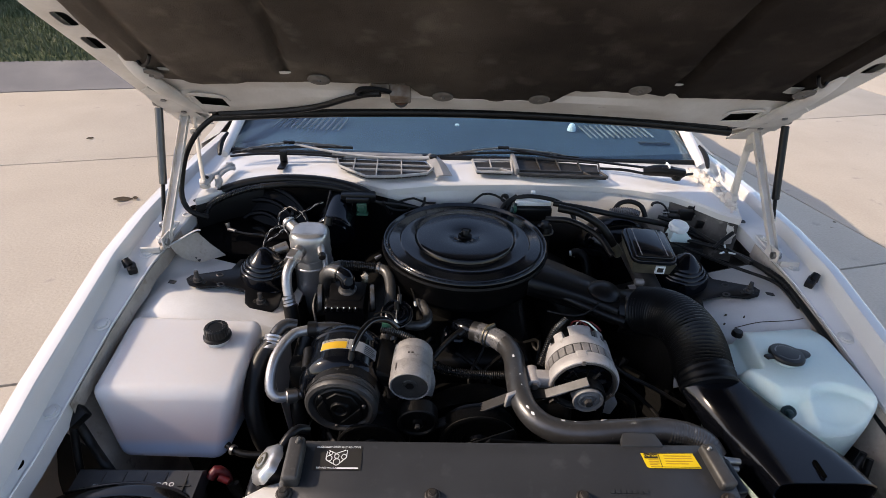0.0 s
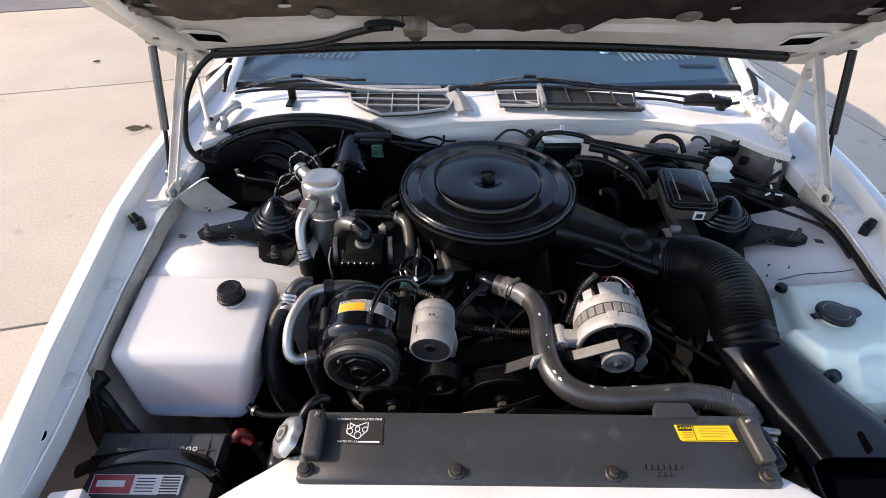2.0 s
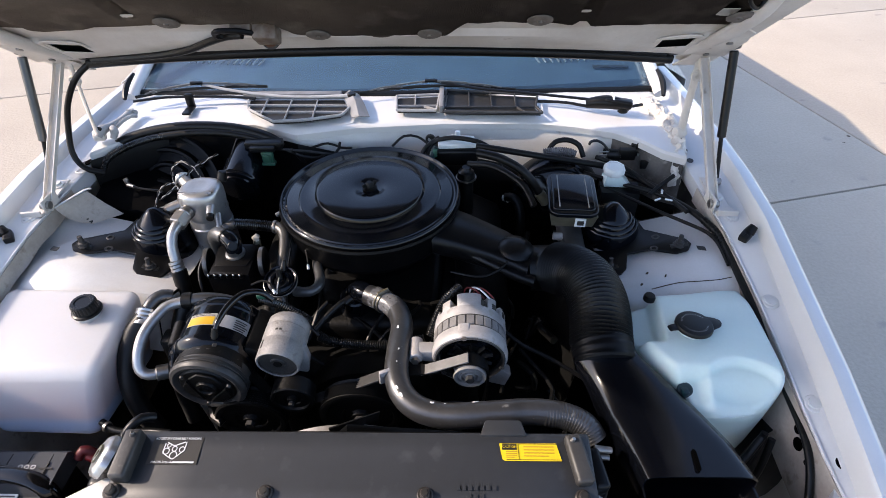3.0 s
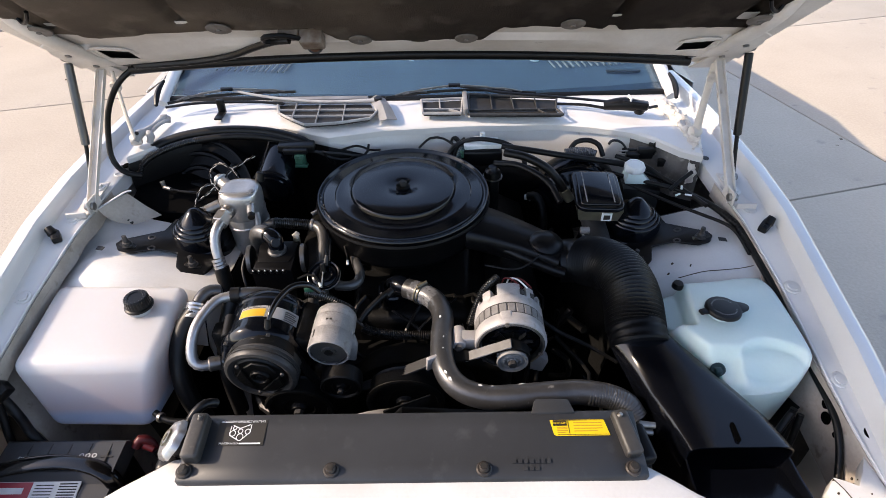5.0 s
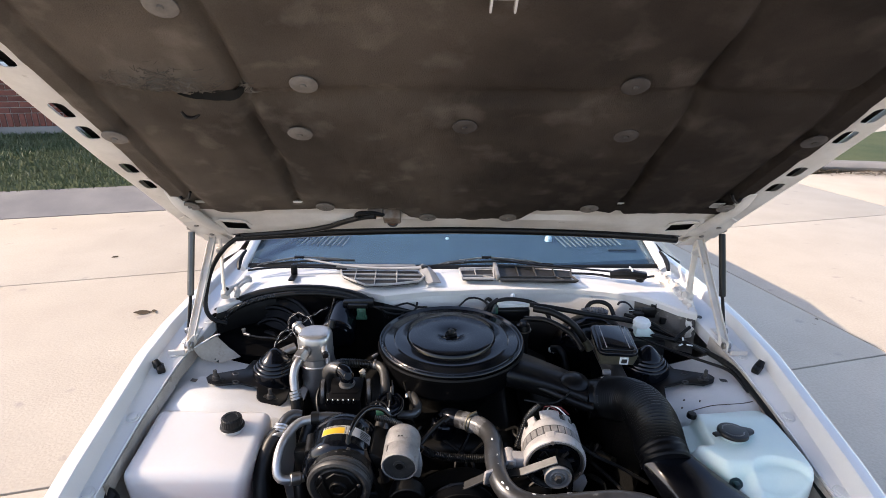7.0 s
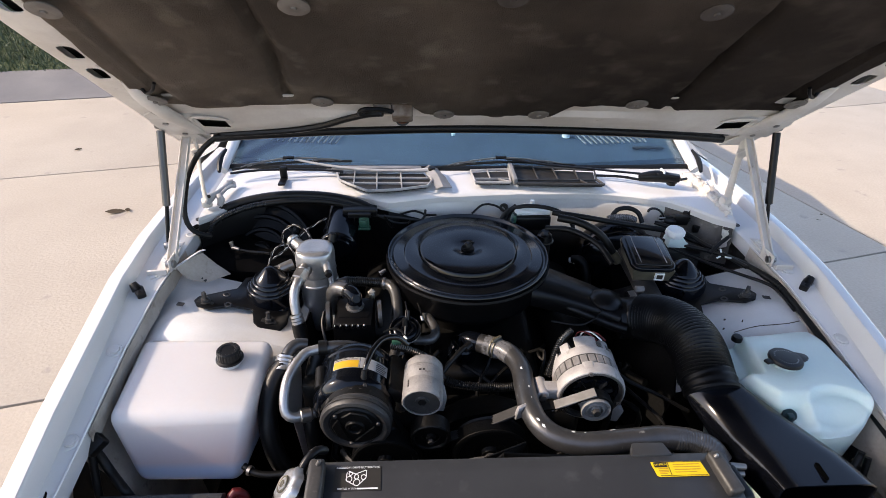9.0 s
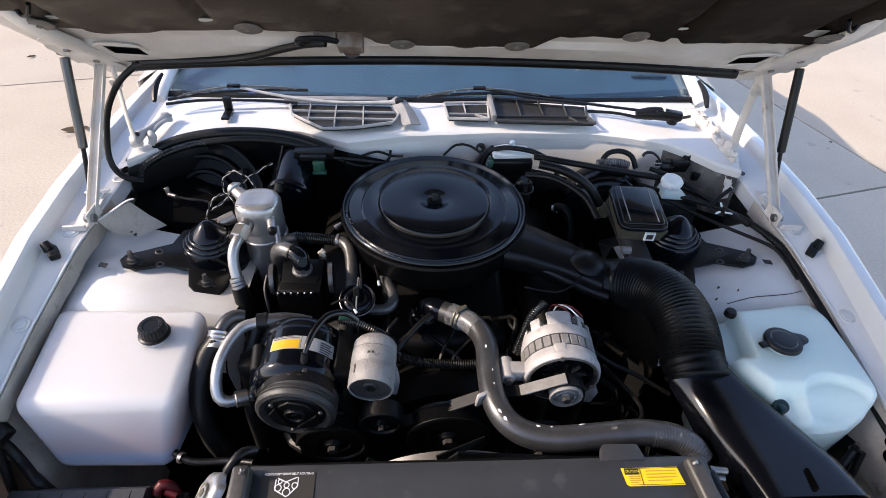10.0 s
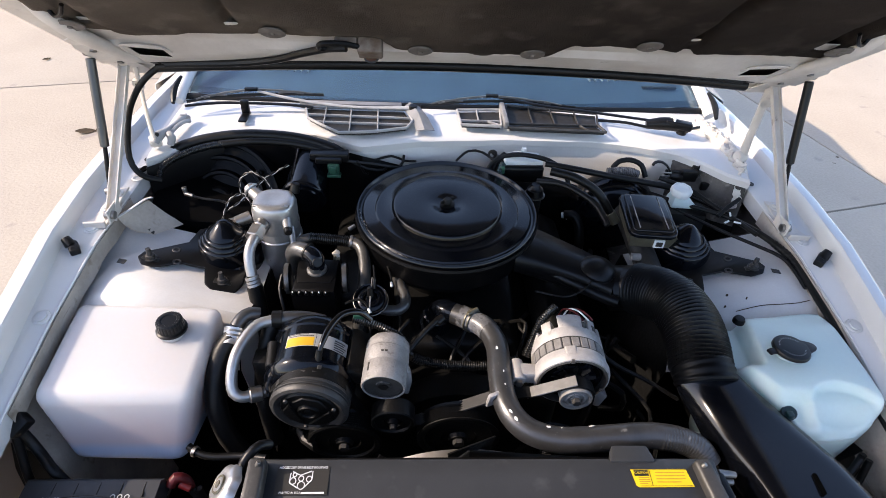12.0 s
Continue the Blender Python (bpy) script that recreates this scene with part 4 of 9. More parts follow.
def slot_half(s):
    """Half-width of the rounded slot at s up the rail."""
    for a, b in SLOTS:
        if a - 1e-6 < s < b + 1e-6:
            d = min(s - a, b - s)
            return 0.0145 if d >= 0.0109 else 0.0050 + 0.0095 * math.sqrt(max(0.0, 1 - (1 - d / 0.011) ** 2))
    return 0.0145


for side in (-1, 1):
    bm = bmesh.new()
    xs = [0.668, 0.690, 0.700, 0.730, 0.740, 0.750, 0.758, 0.770]
    ws_ = [0.006, -0.004, -0.007, -0.007, -0.0065, -0.003, 0.010, 0.036]
    grid = [[bm.verts.new(hp(side * (x - (0.006 * (s < 0.2) * (0.2 - s) / 0.2)), s, w)) for x, w in zip([0.715 - slot_half(s) if q == 0.700 else 0.715 + slot_half(s) if q == 0.730 else q + (0.010 * min(1, max(0, s - 0.25) / 0.2) if q > 0.735 else 0) for q in xs], ws_)] for s in s_cuts]
    for i in range(len(s_cuts) - 1):
        mid = (s_cuts[i] + s_cuts[i + 1]) / 2
        inside = any(a < mid < b for a, b in SLOTS)
        for j in range(len(xs) - 1):
            if not (inside and j == 2):
                bm.faces.new((grid[i][j], grid[i][j + 1], grid[i + 1][j + 1], grid[i + 1][j]))
    bmesh.ops.recalc_face_normals(bm, faces=bm.faces[:])
    bmesh.ops.solidify(bm, geom=bm.faces[:], thickness=0.0015)
    # dark sheet added behind the slots in place of shade
    part("rail_shade_sheet", moved(box(side * 0.715 - 0.019, side * 0.715 + 0.019, 0.28, 1.08, 0.007, 0.009, 0), HOODM), M_SHADEBLACK, hood, "added dark sheet for the shade inside the rail")
    part("side_rail", bm, M_HOODIN, hood, "dusty white stamped rail with slots", 30)
# rear rail with its two slanted openings
xs = [-0.735, -0.70, -0.655, -0.628, -0.568, -0.545, -0.40, -0.2, -0.12, 0, 0.12, 0.2, 0.40, 0.545, 0.568, 0.628, 0.655, 0.70, 0.735]
ss = [0, 0.06, 0.13, 0.2, 0.34, 0.53, 0.60, 0.7, 1]
bm = bmesh.new()
grid = []
for f in ss:
    row = []
    for x in xs:
        w = 0.028 if f == 0 else 0.010 if f < 0.1 else -0.002 - 0.010 * (0.15 < f < 0.55)
        skew = 0.018 * (abs(x) - 0.60) / 0.06 if 0.5 < abs(x) < 0.68 and 0.25 < f < 0.55 else 0
        row.append(bm.verts.new(hp(x, hood_edge(x) + (0.235 - hood_edge(x)) * f + skew, w)))
    grid.append(row)
for i in range(len(ss) - 1):
    for j in range(len(xs) - 1):
        if i == 4 and j in (3, 14):
            continue
        bm.faces.new((grid[i][j], grid[i][j + 1], grid[i + 1][j + 1], grid[i + 1][j]))
bmesh.ops.recalc_face_normals(bm, faces=bm.faces[:])
bmesh.ops.solidify(bm, geom=bm.faces[:], thickness=0.0015)
part("rear_rail", bm, M_HOODIN, hood, "dusty white rear rail", 30)

for side in (-1, 1):
    # dark sheet added behind the corner opening in place of shade
    part("corner_shade_sheet", moved(box(side * 0.60 - 0.055, side * 0.60 + 0.055, 0.02, 0.14, -0.001, 0.001, 0), HOODM), M_SHADEBLACK, hood, "added dark sheet for the shade inside the rear rail")

for side in (-1, 1):
    part("stamped_bead", tube([hp(side * x, q, w) for x, q, w in ((0.688, 0.30, -0.004), (0.684, 0.24, -0.012), (0.674, 0.17, -0.016), (0.662, 0.10, -0.014), (0.652, 0.04, -0.010), (0.645, -0.01, -0.002))], [0.010, 0.018, 0.021, 0.019, 0.016, 0.010], 12, 0.012, flat=0.55), M_HOODIN, hood, "rounded stamped ridge in the corner", 60)
    part("slot_lip", tube([hp(side * x, q, -0.013) for x, q in ((0.640, 0.088), (0.636, 0.125), (0.610, 0.132), (0.570, 0.122), (0.556, 0.098))], 0.0045, 8, 0.006, flat=0.6), M_HOODIN, hood, "", 60)
    part("rail_lip", tube([hp(side * (0.757 + 0.010 * min(1, max(0, q - 0.25) / 0.2)) + side * 0.0035 * math.sin(q * 46), q, 0.010 + 0.004 * math.sin(q * 46)) for q in np.linspace(0.0, 1.15, 60)], 0.0042, 6, 0.02, flat=0.7), M_HOODIN, hood, "uneven folded lip of the rail", 60)
    part("dark_hole", moved(lathe([(0, -0.0008), (0.009, -0.0008), (0.009, 0.0008), (0, 0.0008)], (side * 0.625, 0.018, -0.0115), (0, 0, -1), 16), HOODM), M_INK, hood)

PAD_EDGE = [(-0.70, 0.235), (-0.67, 0.190), (-0.58, 0.178), (-0.42, 0.186), (-0.30, 0.202), (-0.165, 0.207), (-0.13, 0.152), (-0.05, 0.138), (0.15, 0.138), (0.19, 0.192), (0.30, 0.197), (0.517, 0.180), (0.67, 0.165), (0.70, 0.235)]


def pad_w(x, s):
    """Height of the pad's sagging, creased surface."""
    w = -0.010 + 0.007 * noise.noise((x * 5, s * 5, 1.3)) + 0.004 * noise.noise((x * 16, s * 14, 4.1)) + 0.0016 * noise.noise((x * 50, s * 50, 2.1))
    for cx, ct in ((-0.3935 + 0.034 * (s - 0.37) + 0.004 * math.sin(s * 19), 0.010), (0.390 - 0.044 * (s - 0.4) + 0.004 * math.sin(s * 23), 0.010), (-0.645, 0.02), (0.645, 0.02)):
        w += 0.018 * math.exp(-((x - cx) / ct) ** 2)
    w += 0.012 * math.exp(-((s - 0.70) / 0.02) ** 2) * (1 + 0.6 * noise.noise((x * 6, 0, 0)))
    w -= 0.012 * math.exp(-((x + 0.49) / 0.09) ** 2 - ((s - 0.735) / 0.022) ** 2) * (1 + 0.8 * noise.noise((x * 40, s * 40, 0)))
    return w + 0.016 * math.exp(-((x + 0.43) / 0.07) ** 2 - ((s - 0.694) / 0.016) ** 2)


bm = bmesh.new()
nx, ns = 210, 150
grid = []
for i in range(ns + 1):
    row = []
    for j in range(nx + 1):
        x = -0.694 + 1.388 * j / nx
        s0 = lerp_table(PAD_EDGE, x)[0]
        s = s0 + (1.22 - s0) * (i / ns) ** 1.05
        w = pad_w(x, s)
        if abs(x) > 0.652 or i < 7:
            w = min(w, -0.007)
        if i == 0 or j in (0, nx):
            w += 0.008
        row.append(bm.verts.new(hp(x, s, w)))
    grid.append(row)
for i in range(ns):
    for j in range(nx):
        bm.faces.new((grid[i][j], grid[i][j + 1], grid[i + 1][j + 1], grid[i + 1][j]))
bmesh.ops.solidify(bm, geom=bm.faces[:], thickness=0.002)
part("insulation_pad", bm, M_PAD, hood, "sooty dark brown fibre insulation pad, toned darker to the right for shade, torn in one spot", 80)
for x, s in ((-0.672, 0.896), (-0.274, 0.739), (-0.315, 0.584), (0.290, 0.584), (0.254, 0.741), (-0.664, 0.566), (-0.664, 0.230), (-0.335, 0.228), (-0.085, 0.160),
             (0.122, 0.160), (0.316, 0.224), (0.655, 0.566), (0.655, 0.230), (-0.012, 0.613), (-0.42, 0.91), (0.672, 0.896)):
    r = 0.0225
    # upper retainers right of centre use a darker copy that carries the shade
    part("retainer", lathe([(0, 0.004), (0.004, 0.004), (0.005, 0.0015), (r * 0.7, 0.003), (r, 0.0), (r, -0.002), (0, -0.002)], hp(x, s, -0.016), hp(0, 0, -1) - hp(0, 0, 0), 28), M_PIN if x < -0.1 or s < 0.5 else M_DARKPIN, hood, "round push-in pad retainer")
rt = random.Random(17)
# dark lens-shaped patch laid on the pad as the tear's shadow
hole = [[hp(-0.43 + a * 0.062, 0.694 + b * 0.014 * math.sqrt(max(0.02, 1 - a * a)) + 0.006 * a * a + 0.003 * noise.noise((a * 9, b * 3, 0)), pad_w(-0.43 + a * 0.062, 0.694 + b * 0.014) - 0.0035) for b in (-1, -0.5, 0, 0.5, 1)] for a in np.linspace(-1, 1, 15)]
part("tear_shade", loft(hole, closed=False, thick=0.001), M_SHADEBLACK, hood, "near-black patch for the shade in the tear")
strands = []
for k in range(420):
    tx, ts = rt.gauss(-0.495, 0.040), rt.gauss(0.737, 0.015)
    ta, tl_ = rt.gauss(0.2, 1.0), rt.uniform(0.003, 0.009)
    dx, ds = math.cos(ta) * tl_, math.sin(ta) * tl_
    w0 = pad_w(tx, ts)
    strands.append(tube([hp(tx - dx, ts - ds, w0 - 0.0004), hp(tx, ts + 0.001, w0 - rt.uniform(0.0008, 0.004)), hp(tx + dx, ts + ds, w0 - 0.0004)], rt.uniform(0.0003, 0.0007), 4, 0.008))
for k in range(14):
    tx, ts = -0.372 + rt.gauss(0, 0.006), 0.722 + rt.gauss(0, 0.006)
    strands.append(tube([hp(tx, ts, pad_w(tx, ts)), hp(tx + rt.gauss(0, 0.006), ts - 0.006, pad_w(tx, ts) - 0.006), hp(tx + rt.gauss(0, 0.008), ts - 0.013, pad_w(tx, ts) - 0.004)], 0.0007, 4, 0.006))
part("torn_fibre_mat", merge(*strands), M_FIBRE, hood, "frayed brown fibre at the tear")
part("hood_catch", merge(*[moved(box(*b, 0.002), HOODM) for b in ((0.004, 0.040, 0.925, 0.985, -0.016, -0.010), (0.004, 0.008, 0.908, 0.985, -0.022, -0.010), (0.036, 0.040, 0.908, 0.985, -0.022, -0.010))]), M_PAINT, hood, "white steel catch bracket")
part("clip", moved(tube([(-0.505, 0.650, -0.010), (-0.500, 0.640, -0.016), (-0.485, 0.640, -0.016), (-0.472, 0.648, -0.010)], 0.003, 8, 0.004), HOODM), M_BLACK, hood)
for side in (-1, 1):
    part("rail_clip", moved(tube([(side * 0.672, 0.275, -0.004), (side * 0.662, 0.272, -0.016), (side * 0.645, 0.285, -0.016), (side * 0.635, 0.30, -0.008)], 0.0035, 8, 0.004), HOODM), M_BLACK, hood)
# under-hood lamp
lamp = part("underhood_lamp", merge(moved(box(-0.196, -0.152, 0.162, 0.202, -0.034, -0.006, 0.004), HOODM), moved(box(-0.235, -0.196, 0.178, 0.205, -0.022, -0.006, 0.004), HOODM)), M_LAMPBOX, hood, "rusty brown under-hood lamp housing")
part("lens", lathe([(0, 0), (0.014, 0), (0.0135, 0.004), (0.006, 0.008), (0, 0.009)], hp(-0.174, 0.163, -0.024), (0, 0.85, -0.5), 20), M_AMBER, lamp, "small amber bulb")
part("reflector", lathe([(0.0135, 0.0), (0.0165, 0.0), (0.0165, 0.006), (0.0145, 0.006)], hp(-0.174, 0.163, -0.024), (0, 0.85, -0.5), 22), M_INK, lamp)
# weather strip and its lead
part("weatherstrip", tube([hp(x, hood_edge(x) + 0.016, -0.012) for x in (-0.63, -0.54, -0.44, -0.3, -0.15, 0.0, 0.15, 0.3, 0.44, 0.54, 0.63)], 0.0115, 10, 0.02), M_RUBBER, hood, "black rubber weather strip")
part("strip_flange", tube([hp(x, hood_edge(x) + 0.036, -0.010) for x in (-0.61, -0.5, -0.3, 0.0, 0.3, 0.5, 0.61)], 0.006, 8, 0.03), M_RUBBER, hood)
part("lamp_lead", tube([hp(x, s, w) for x, s, w in ((-0.60, 0.022, -0.016), (-0.45, 0.06, -0.02), (-0.36, 0.100, -0.022), (-0.30, 0.145, -0.022), (-0.25, 0.182, -0.024), (-0.215, 0.195, -0.026))], 0.007, 8, 0.012), M_RUBBER, hood, "black lamp lead")
part("lamp_lead", tube([hp(x, s, w) for x, s, w in ((-0.24, 0.178, -0.022), (-0.262, 0.190, -0.026), (-0.255, 0.214, -0.026), (-0.22, 0.212, -0.024), (-0.19, 0.196, -0.024))], 0.005, 8, 0.008), M_RUBBER, hood)


# ---- engine: the dark mass below everything ----
engine = thing("engine", "oily black V8 engine filling the bay", "engine", at=(0, 1.1, 0.25))
part("block", prism([(-0.22, 0.86), (0.22, 0.86), (0.25, 1.42), (-0.25, 1.42)], 0.22, 0.56, 0.03, 3), M_DARKMETAL, engine)
part("front_cover", lathe([(0, 0), (0.13, 0), (0.14, 0.02), (0.14, 0.06), (0, 0.06)], (0, 0.86, 0.5), (0, -1, 0), 28), M_DARKMETAL, engine)
for s in (-1, 1):
    part("valve_cover", moved(box(-0.055, 0.055, 0.93, 1.38, 0, 0.075, 0.02, 3), Matrix.Translation((s * 0.21, 0, 0.58)) @ pose(0, 0, 0, 0, s * 28, 0)), M_DARKMETAL, engine, "black steel valve cover")
part("intake_manifold", merge(prism([(-0.13, 0.93), (0.13, 0.93), (0.15, 1.36), (-0.15, 1.36)], 0.54, 0.63, 0.02, 3), rod((-0.02, 1.18, 0.6), (-0.02, 1.18, 0.72), 0.11, 0.13, 28)), M_DARKMETAL, engine)
part("thermostat_housing", merge(rod((-0.045, 0.985, 0.62), (-0.04, 0.975, 0.675), 0.035, 0.03, 20), tube([(-0.040, 0.985, 0.650), (-0.034, 0.978, 0.674), (-0.022, 0.968, 0.687), (-0.004, 0.956, 0.690), (0.02, 0.941, 0.693)], [0.027, 0.026, 0.023, 0.0205, 0.020], 18, 0.006)), M_GLOSS, engine, "black painted thermostat housing")
rr_ = random.Random(21)
for k in range(8):
    x0 = -0.19 + 0.05 * k
    part("spark_lead", tube([(x0, 1.02 + rr_.uniform(-0.03, 0.05), 0.62), (x0 + rr_.uniform(-0.04, 0.04), 0.97, 0.655 + rr_.uniform(-0.02, 0.015)), (x0 + rr_.uniform(-0.07, 0.07), 0.90, 0.60), (x0 + rr_.uniform(-0.08, 0.08), 0.87, 0.52)], 0.0045, 7, 0.015), M_RUBBER, engine)

# ---- air cleaner ----
AC = Vector((-0.02, 1.18, 0.0))
air = thing("air_cleaner", "round gloss black air cleaner with a stepped lid", "air cleaner", at=(AC.x, AC.y, 0.69))
part("housing", lathe([(0, 0.700), (0.12, 0.695), (0.168, 0.700), (0.180, 0.708), (0.186, 0.722), (0.192, 0.765), (0.199, 0.772), (0.201, 0.778), (0.199, 0.783), (0.19, 0.784), (0, 0.78)], AC, (0, 0, 1), 72), M_DEEP, air)


def ease_rim(q):
    """Height of the lid's gutter between its bead and its step."""
    return abs((q - 0.1862) / 0.006) ** 1.4 if abs(q - 0.1862) < 0.006 else 1.0


part("lid", lathe([(0.19, 0.785), (0.1965, 0.786), (0.1985, 0.790), (0.1975, 0.7935), (0.1955, 0.795), (0.1930, 0.7945), (0.1915, 0.792), (0.1895, 0.7885), (0.186, 0.7875), (0.1835, 0.7890), (0.182, 0.7915), (0.1800, 0.7922), (0.158, 0.7925), (0.1565, 0.7932), (0.1552, 0.7945), (0.1535, 0.7950),
                   (0.150, 0.7950), (0.1225, 0.7948), (0.1210, 0.7958), (0.1195, 0.8005), (0.1180, 0.8038), (0.1155, 0.8052), (0.110, 0.8060), (0.08, 0.8080), (0.045, 0.8078), (0.030, 0.8050), (0.022, 0.8022), (0.018, 0.8020), (0, 0.8020)], AC, (0, 0, 1), 112), M_GLOSS, air, "gloss black stepped lid")
# pale flakes stand for scuffs and for the sun's glint on the rim
rf = random.Random(77)
flakes = []
for k in range(130):
    a, q = radians(rf.gauss(222, 15)), rf.uniform(0.1835, 0.1925)
    w = rf.uniform(0.0006, 0.0022)
    z = 0.7880 + 0.0040 * ease_rim(q)
    flakes.append(prism([(w * rf.uniform(0.6, 1.3) * math.cos(math.tau * i / 6), 2.2 * w * rf.uniform(0.6, 1.3) * math.sin(math.tau * i / 6)) for i in range(6)], 0.0, 0.0006, 0, 1, Matrix.Translation((AC.x + q * math.cos(a), AC.y + q * math.sin(a), z)) @ pose(0, 0, 0, 0, 0, math.degrees(a))))
tagged(part("scuff_glint_flakes", merge(*flakes), M_TENS, air, "pale flakes for scuffs and sun glint on the rim"), kind="stuff")
nut = part("wing_nut", merge(lathe([(0, 0.8), (0.016, 0.8), (0.0165, 0.805), (0.010, 0.807), (0.0095, 0.814), (0.006, 0.818), (0, 0.818)], AC, (0, 0, 1), 20),
                             *[prism([(0, 0), (0.007, 0.0), (0.017, 0.004), (0.018, 0.010), (0.012, 0.012), (0.006, 0.008)], -0.0022, 0.0022, 0.001, 1, Matrix.Translation((AC.x, AC.y, 0.805)) @ pose(0, 0, 0, 90, 0, a)) for a in (35, 215)]), M_DARKMETAL, air, "black steel wing nut")
sn = [[(0.12, 1.19), (0.12, 1.05)], [(0.20, 1.155), (0.17, 1.045)], [(0.28, 1.11), (0.24, 1.025)], [(0.345, 1.065), (0.315, 0.99)]]
secs = []
for i, ((xa, ya), (xb, yb)) in enumerate(sn):
    zc, hh = 0.742 - 0.012 * i, 0.028 - 0.001 * i
    a, b = Vector((xa, ya, zc)), Vector((xb, yb, zc))
    secs.append([a.lerp(b, f) + Vector((0, 0, hh * g)) for f, g in ((0.08, -1), (0, -0.6), (0, 0.6), (0.08, 0.95), (0.5, 1.05), (0.92, 0.95), (1, 0.6), (1, -0.6), (0.92, -1))])
part("snorkel", loft(secs), M_BLACK, air, "satin black snorkel", 50)
part("snorkel_motor", lathe([(0, 0), (0.034, 0), (0.037, 0.006), (0.037, 0.012), (0.03, 0.02), (0.012, 0.026), (0, 0.026)], (0.295, 1.045, 0.73), (0.1, -0.1, 1), 28), M_BLACK, air, "round black vacuum motor")
part("vacuum_pipe", tube([(0.12, 1.10, 0.725), (0.20, 1.05, 0.722), (0.29, 1.0, 0.708), (0.33, 0.985, 0.702)], 0.012, 12, 0.02), M_BLACK, air)
part("thin_lead", tube([(0.16, 1.0, 0.715), (0.22, 0.985, 0.715), (0.26, 1.0, 0.722), (0.285, 1.02, 0.74)], 0.0022, 6, 0.01), M_RUBBER, air)

# ---- intake hose and duct ----
hose = thing("intake_hose", "ribbed black rubber intake hose", "hose", at=(0.41, 0.9, 0.7))
part("bellows", tube([(0.425, 0.795, 0.726), (0.430, 0.845, 0.742), (0.431, 0.89, 0.747), (0.425, 0.94, 0.742), (0.406, 0.985, 0.728), (0.380, 1.02, 0.708)], 0.055, 40, ribs=(0.0052, 0.0074)), M_BLACK, hose)
part("cuff", tube([(0.4265, 0.768, 0.717), (0.426, 0.782, 0.724), (0.425, 0.799, 0.73)], 0.0535, 32, ribs=(0.0022, 0.011)), M_DEEP, hose)
part("cuff", tube([(0.385, 1.015, 0.712), (0.358, 1.035, 0.695), (0.33, 1.04, 0.69)], 0.049, 28, 0.01), M_BLACK, hose)
duct = thing("air_duct", "glossy black moulded plastic air duct leading forward", "duct", at=(0.5, 0.62, 0.68))


def duct_section(c, w, h, tilt, k):
    """k: 0 round, 1 flat box."""
    out = []
    for i in range(44):
        a = math.tau * i / 44
        e = 2 / (2 + 5 * k)
        x = math.copysign(abs(math.cos(a)) ** e, math.cos(a)) * w
        z = math.copysign(abs(math.sin(a)) ** e, math.sin(a)) * h
        out.append(Vector(c) + Vector((x, z * math.sin(tilt), z * math.cos(tilt))))
    return out


secs = [duct_section((0.427, 0.770, 0.718), 0.051, 0.047, 0.5, 0), duct_section((0.446, 0.742, 0.704), 0.055, 0.045, 0.5, 0.1), duct_section((0.472, 0.70, 0.690), 0.068, 0.043, 0.35, 0.2),
        duct_section((0.489, 0.655, 0.688), 0.077, 0.042, 0.2, 0.35), duct_section((0.507, 0.605, 0.692), 0.080, 0.040, 0.1, 0.55), duct_section((0.520, 0.552, 0.695), 0.081, 0.036, 0.0, 0.8)]
part("shell", loft(secs, caps=False, thick=0.003), M_DUCT, duct, "", 40)
part("lower_lip", loft([[(0.439, 0.553, 0.70), (0.439, 0.553, 0.667), (0.520, 0.553, 0.662), (0.601, 0.553, 0.667), (0.601, 0.553, 0.70)],
                        [(0.441, 0.52, 0.69), (0.444, 0.52, 0.667), (0.524, 0.52, 0.664), (0.606, 0.52, 0.667), (0.608, 0.52, 0.69)],
                        [(0.445, 0.475, 0.685), (0.451, 0.475, 0.674), (0.530, 0.475, 0.672), (0.611, 0.475, 0.674), (0.615, 0.475, 0.685)]], closed=False, thick=0.003), M_DUCT, duct)
part("slot", moved(prism([(0.0034 * math.cos(a), math.copysign(0.0135, math.sin(a)) + 0.0034 * math.sin(a)) for a in [math.tau * (k + 0.5) / 16 for k in range(16)]], -0.002, 0.0006, 0, 1), Matrix.Translation((0.516, 0.576, 0.7345)) @ pose(0, 0, 0, -3, 0, -4)), M_VOID, duct, "black strip for the shade in a narrow slot")
part("duct_screw", bolt((0.476, 0.482, 0.678), (0, 0, 1), 0.007), M_STEEL, duct)
part("duct_screw", bolt((0.597, 0.482, 0.678), (0, 0, 1), 0.007), M_STEEL, duct)

# ---- upper radiator hose ----
rh = thing("radiator_hose", "black upper radiator hose with paint spots", "hose", at=(0.2, 0.7, 0.66))
HOSE = [(-0.008, 0.958, 0.690), (0.026, 0.937, 0.693), (0.053, 0.912, 0.697), (0.068, 0.865, 0.700), (0.066, 0.804, 0.704), (0.067, 0.751, 0.706), (0.078, 0.713, 0.703), (0.104, 0.686, 0.699), (0.145, 0.670, 0.700), (0.189, 0.666, 0.706),
        (0.240, 0.668, 0.709), (0.296, 0.672, 0.709), (0.346, 0.667, 0.704), (0.375, 0.655, 0.697), (0.390, 0.638, 0.682)]
part("hose", tube(HOSE, 0.0212, 22, 0.007), M_HOSE, rh)
part("wrinkled_end", tube([(0.312, 0.671, 0.7075), (0.346, 0.667, 0.704), (0.375, 0.655, 0.697), (0.390, 0.638, 0.682)], 0.0217, 22, ribs=(0.0008, 0.0048)), M_HOSE, rh, "wrinkled dust-whitened hose end")
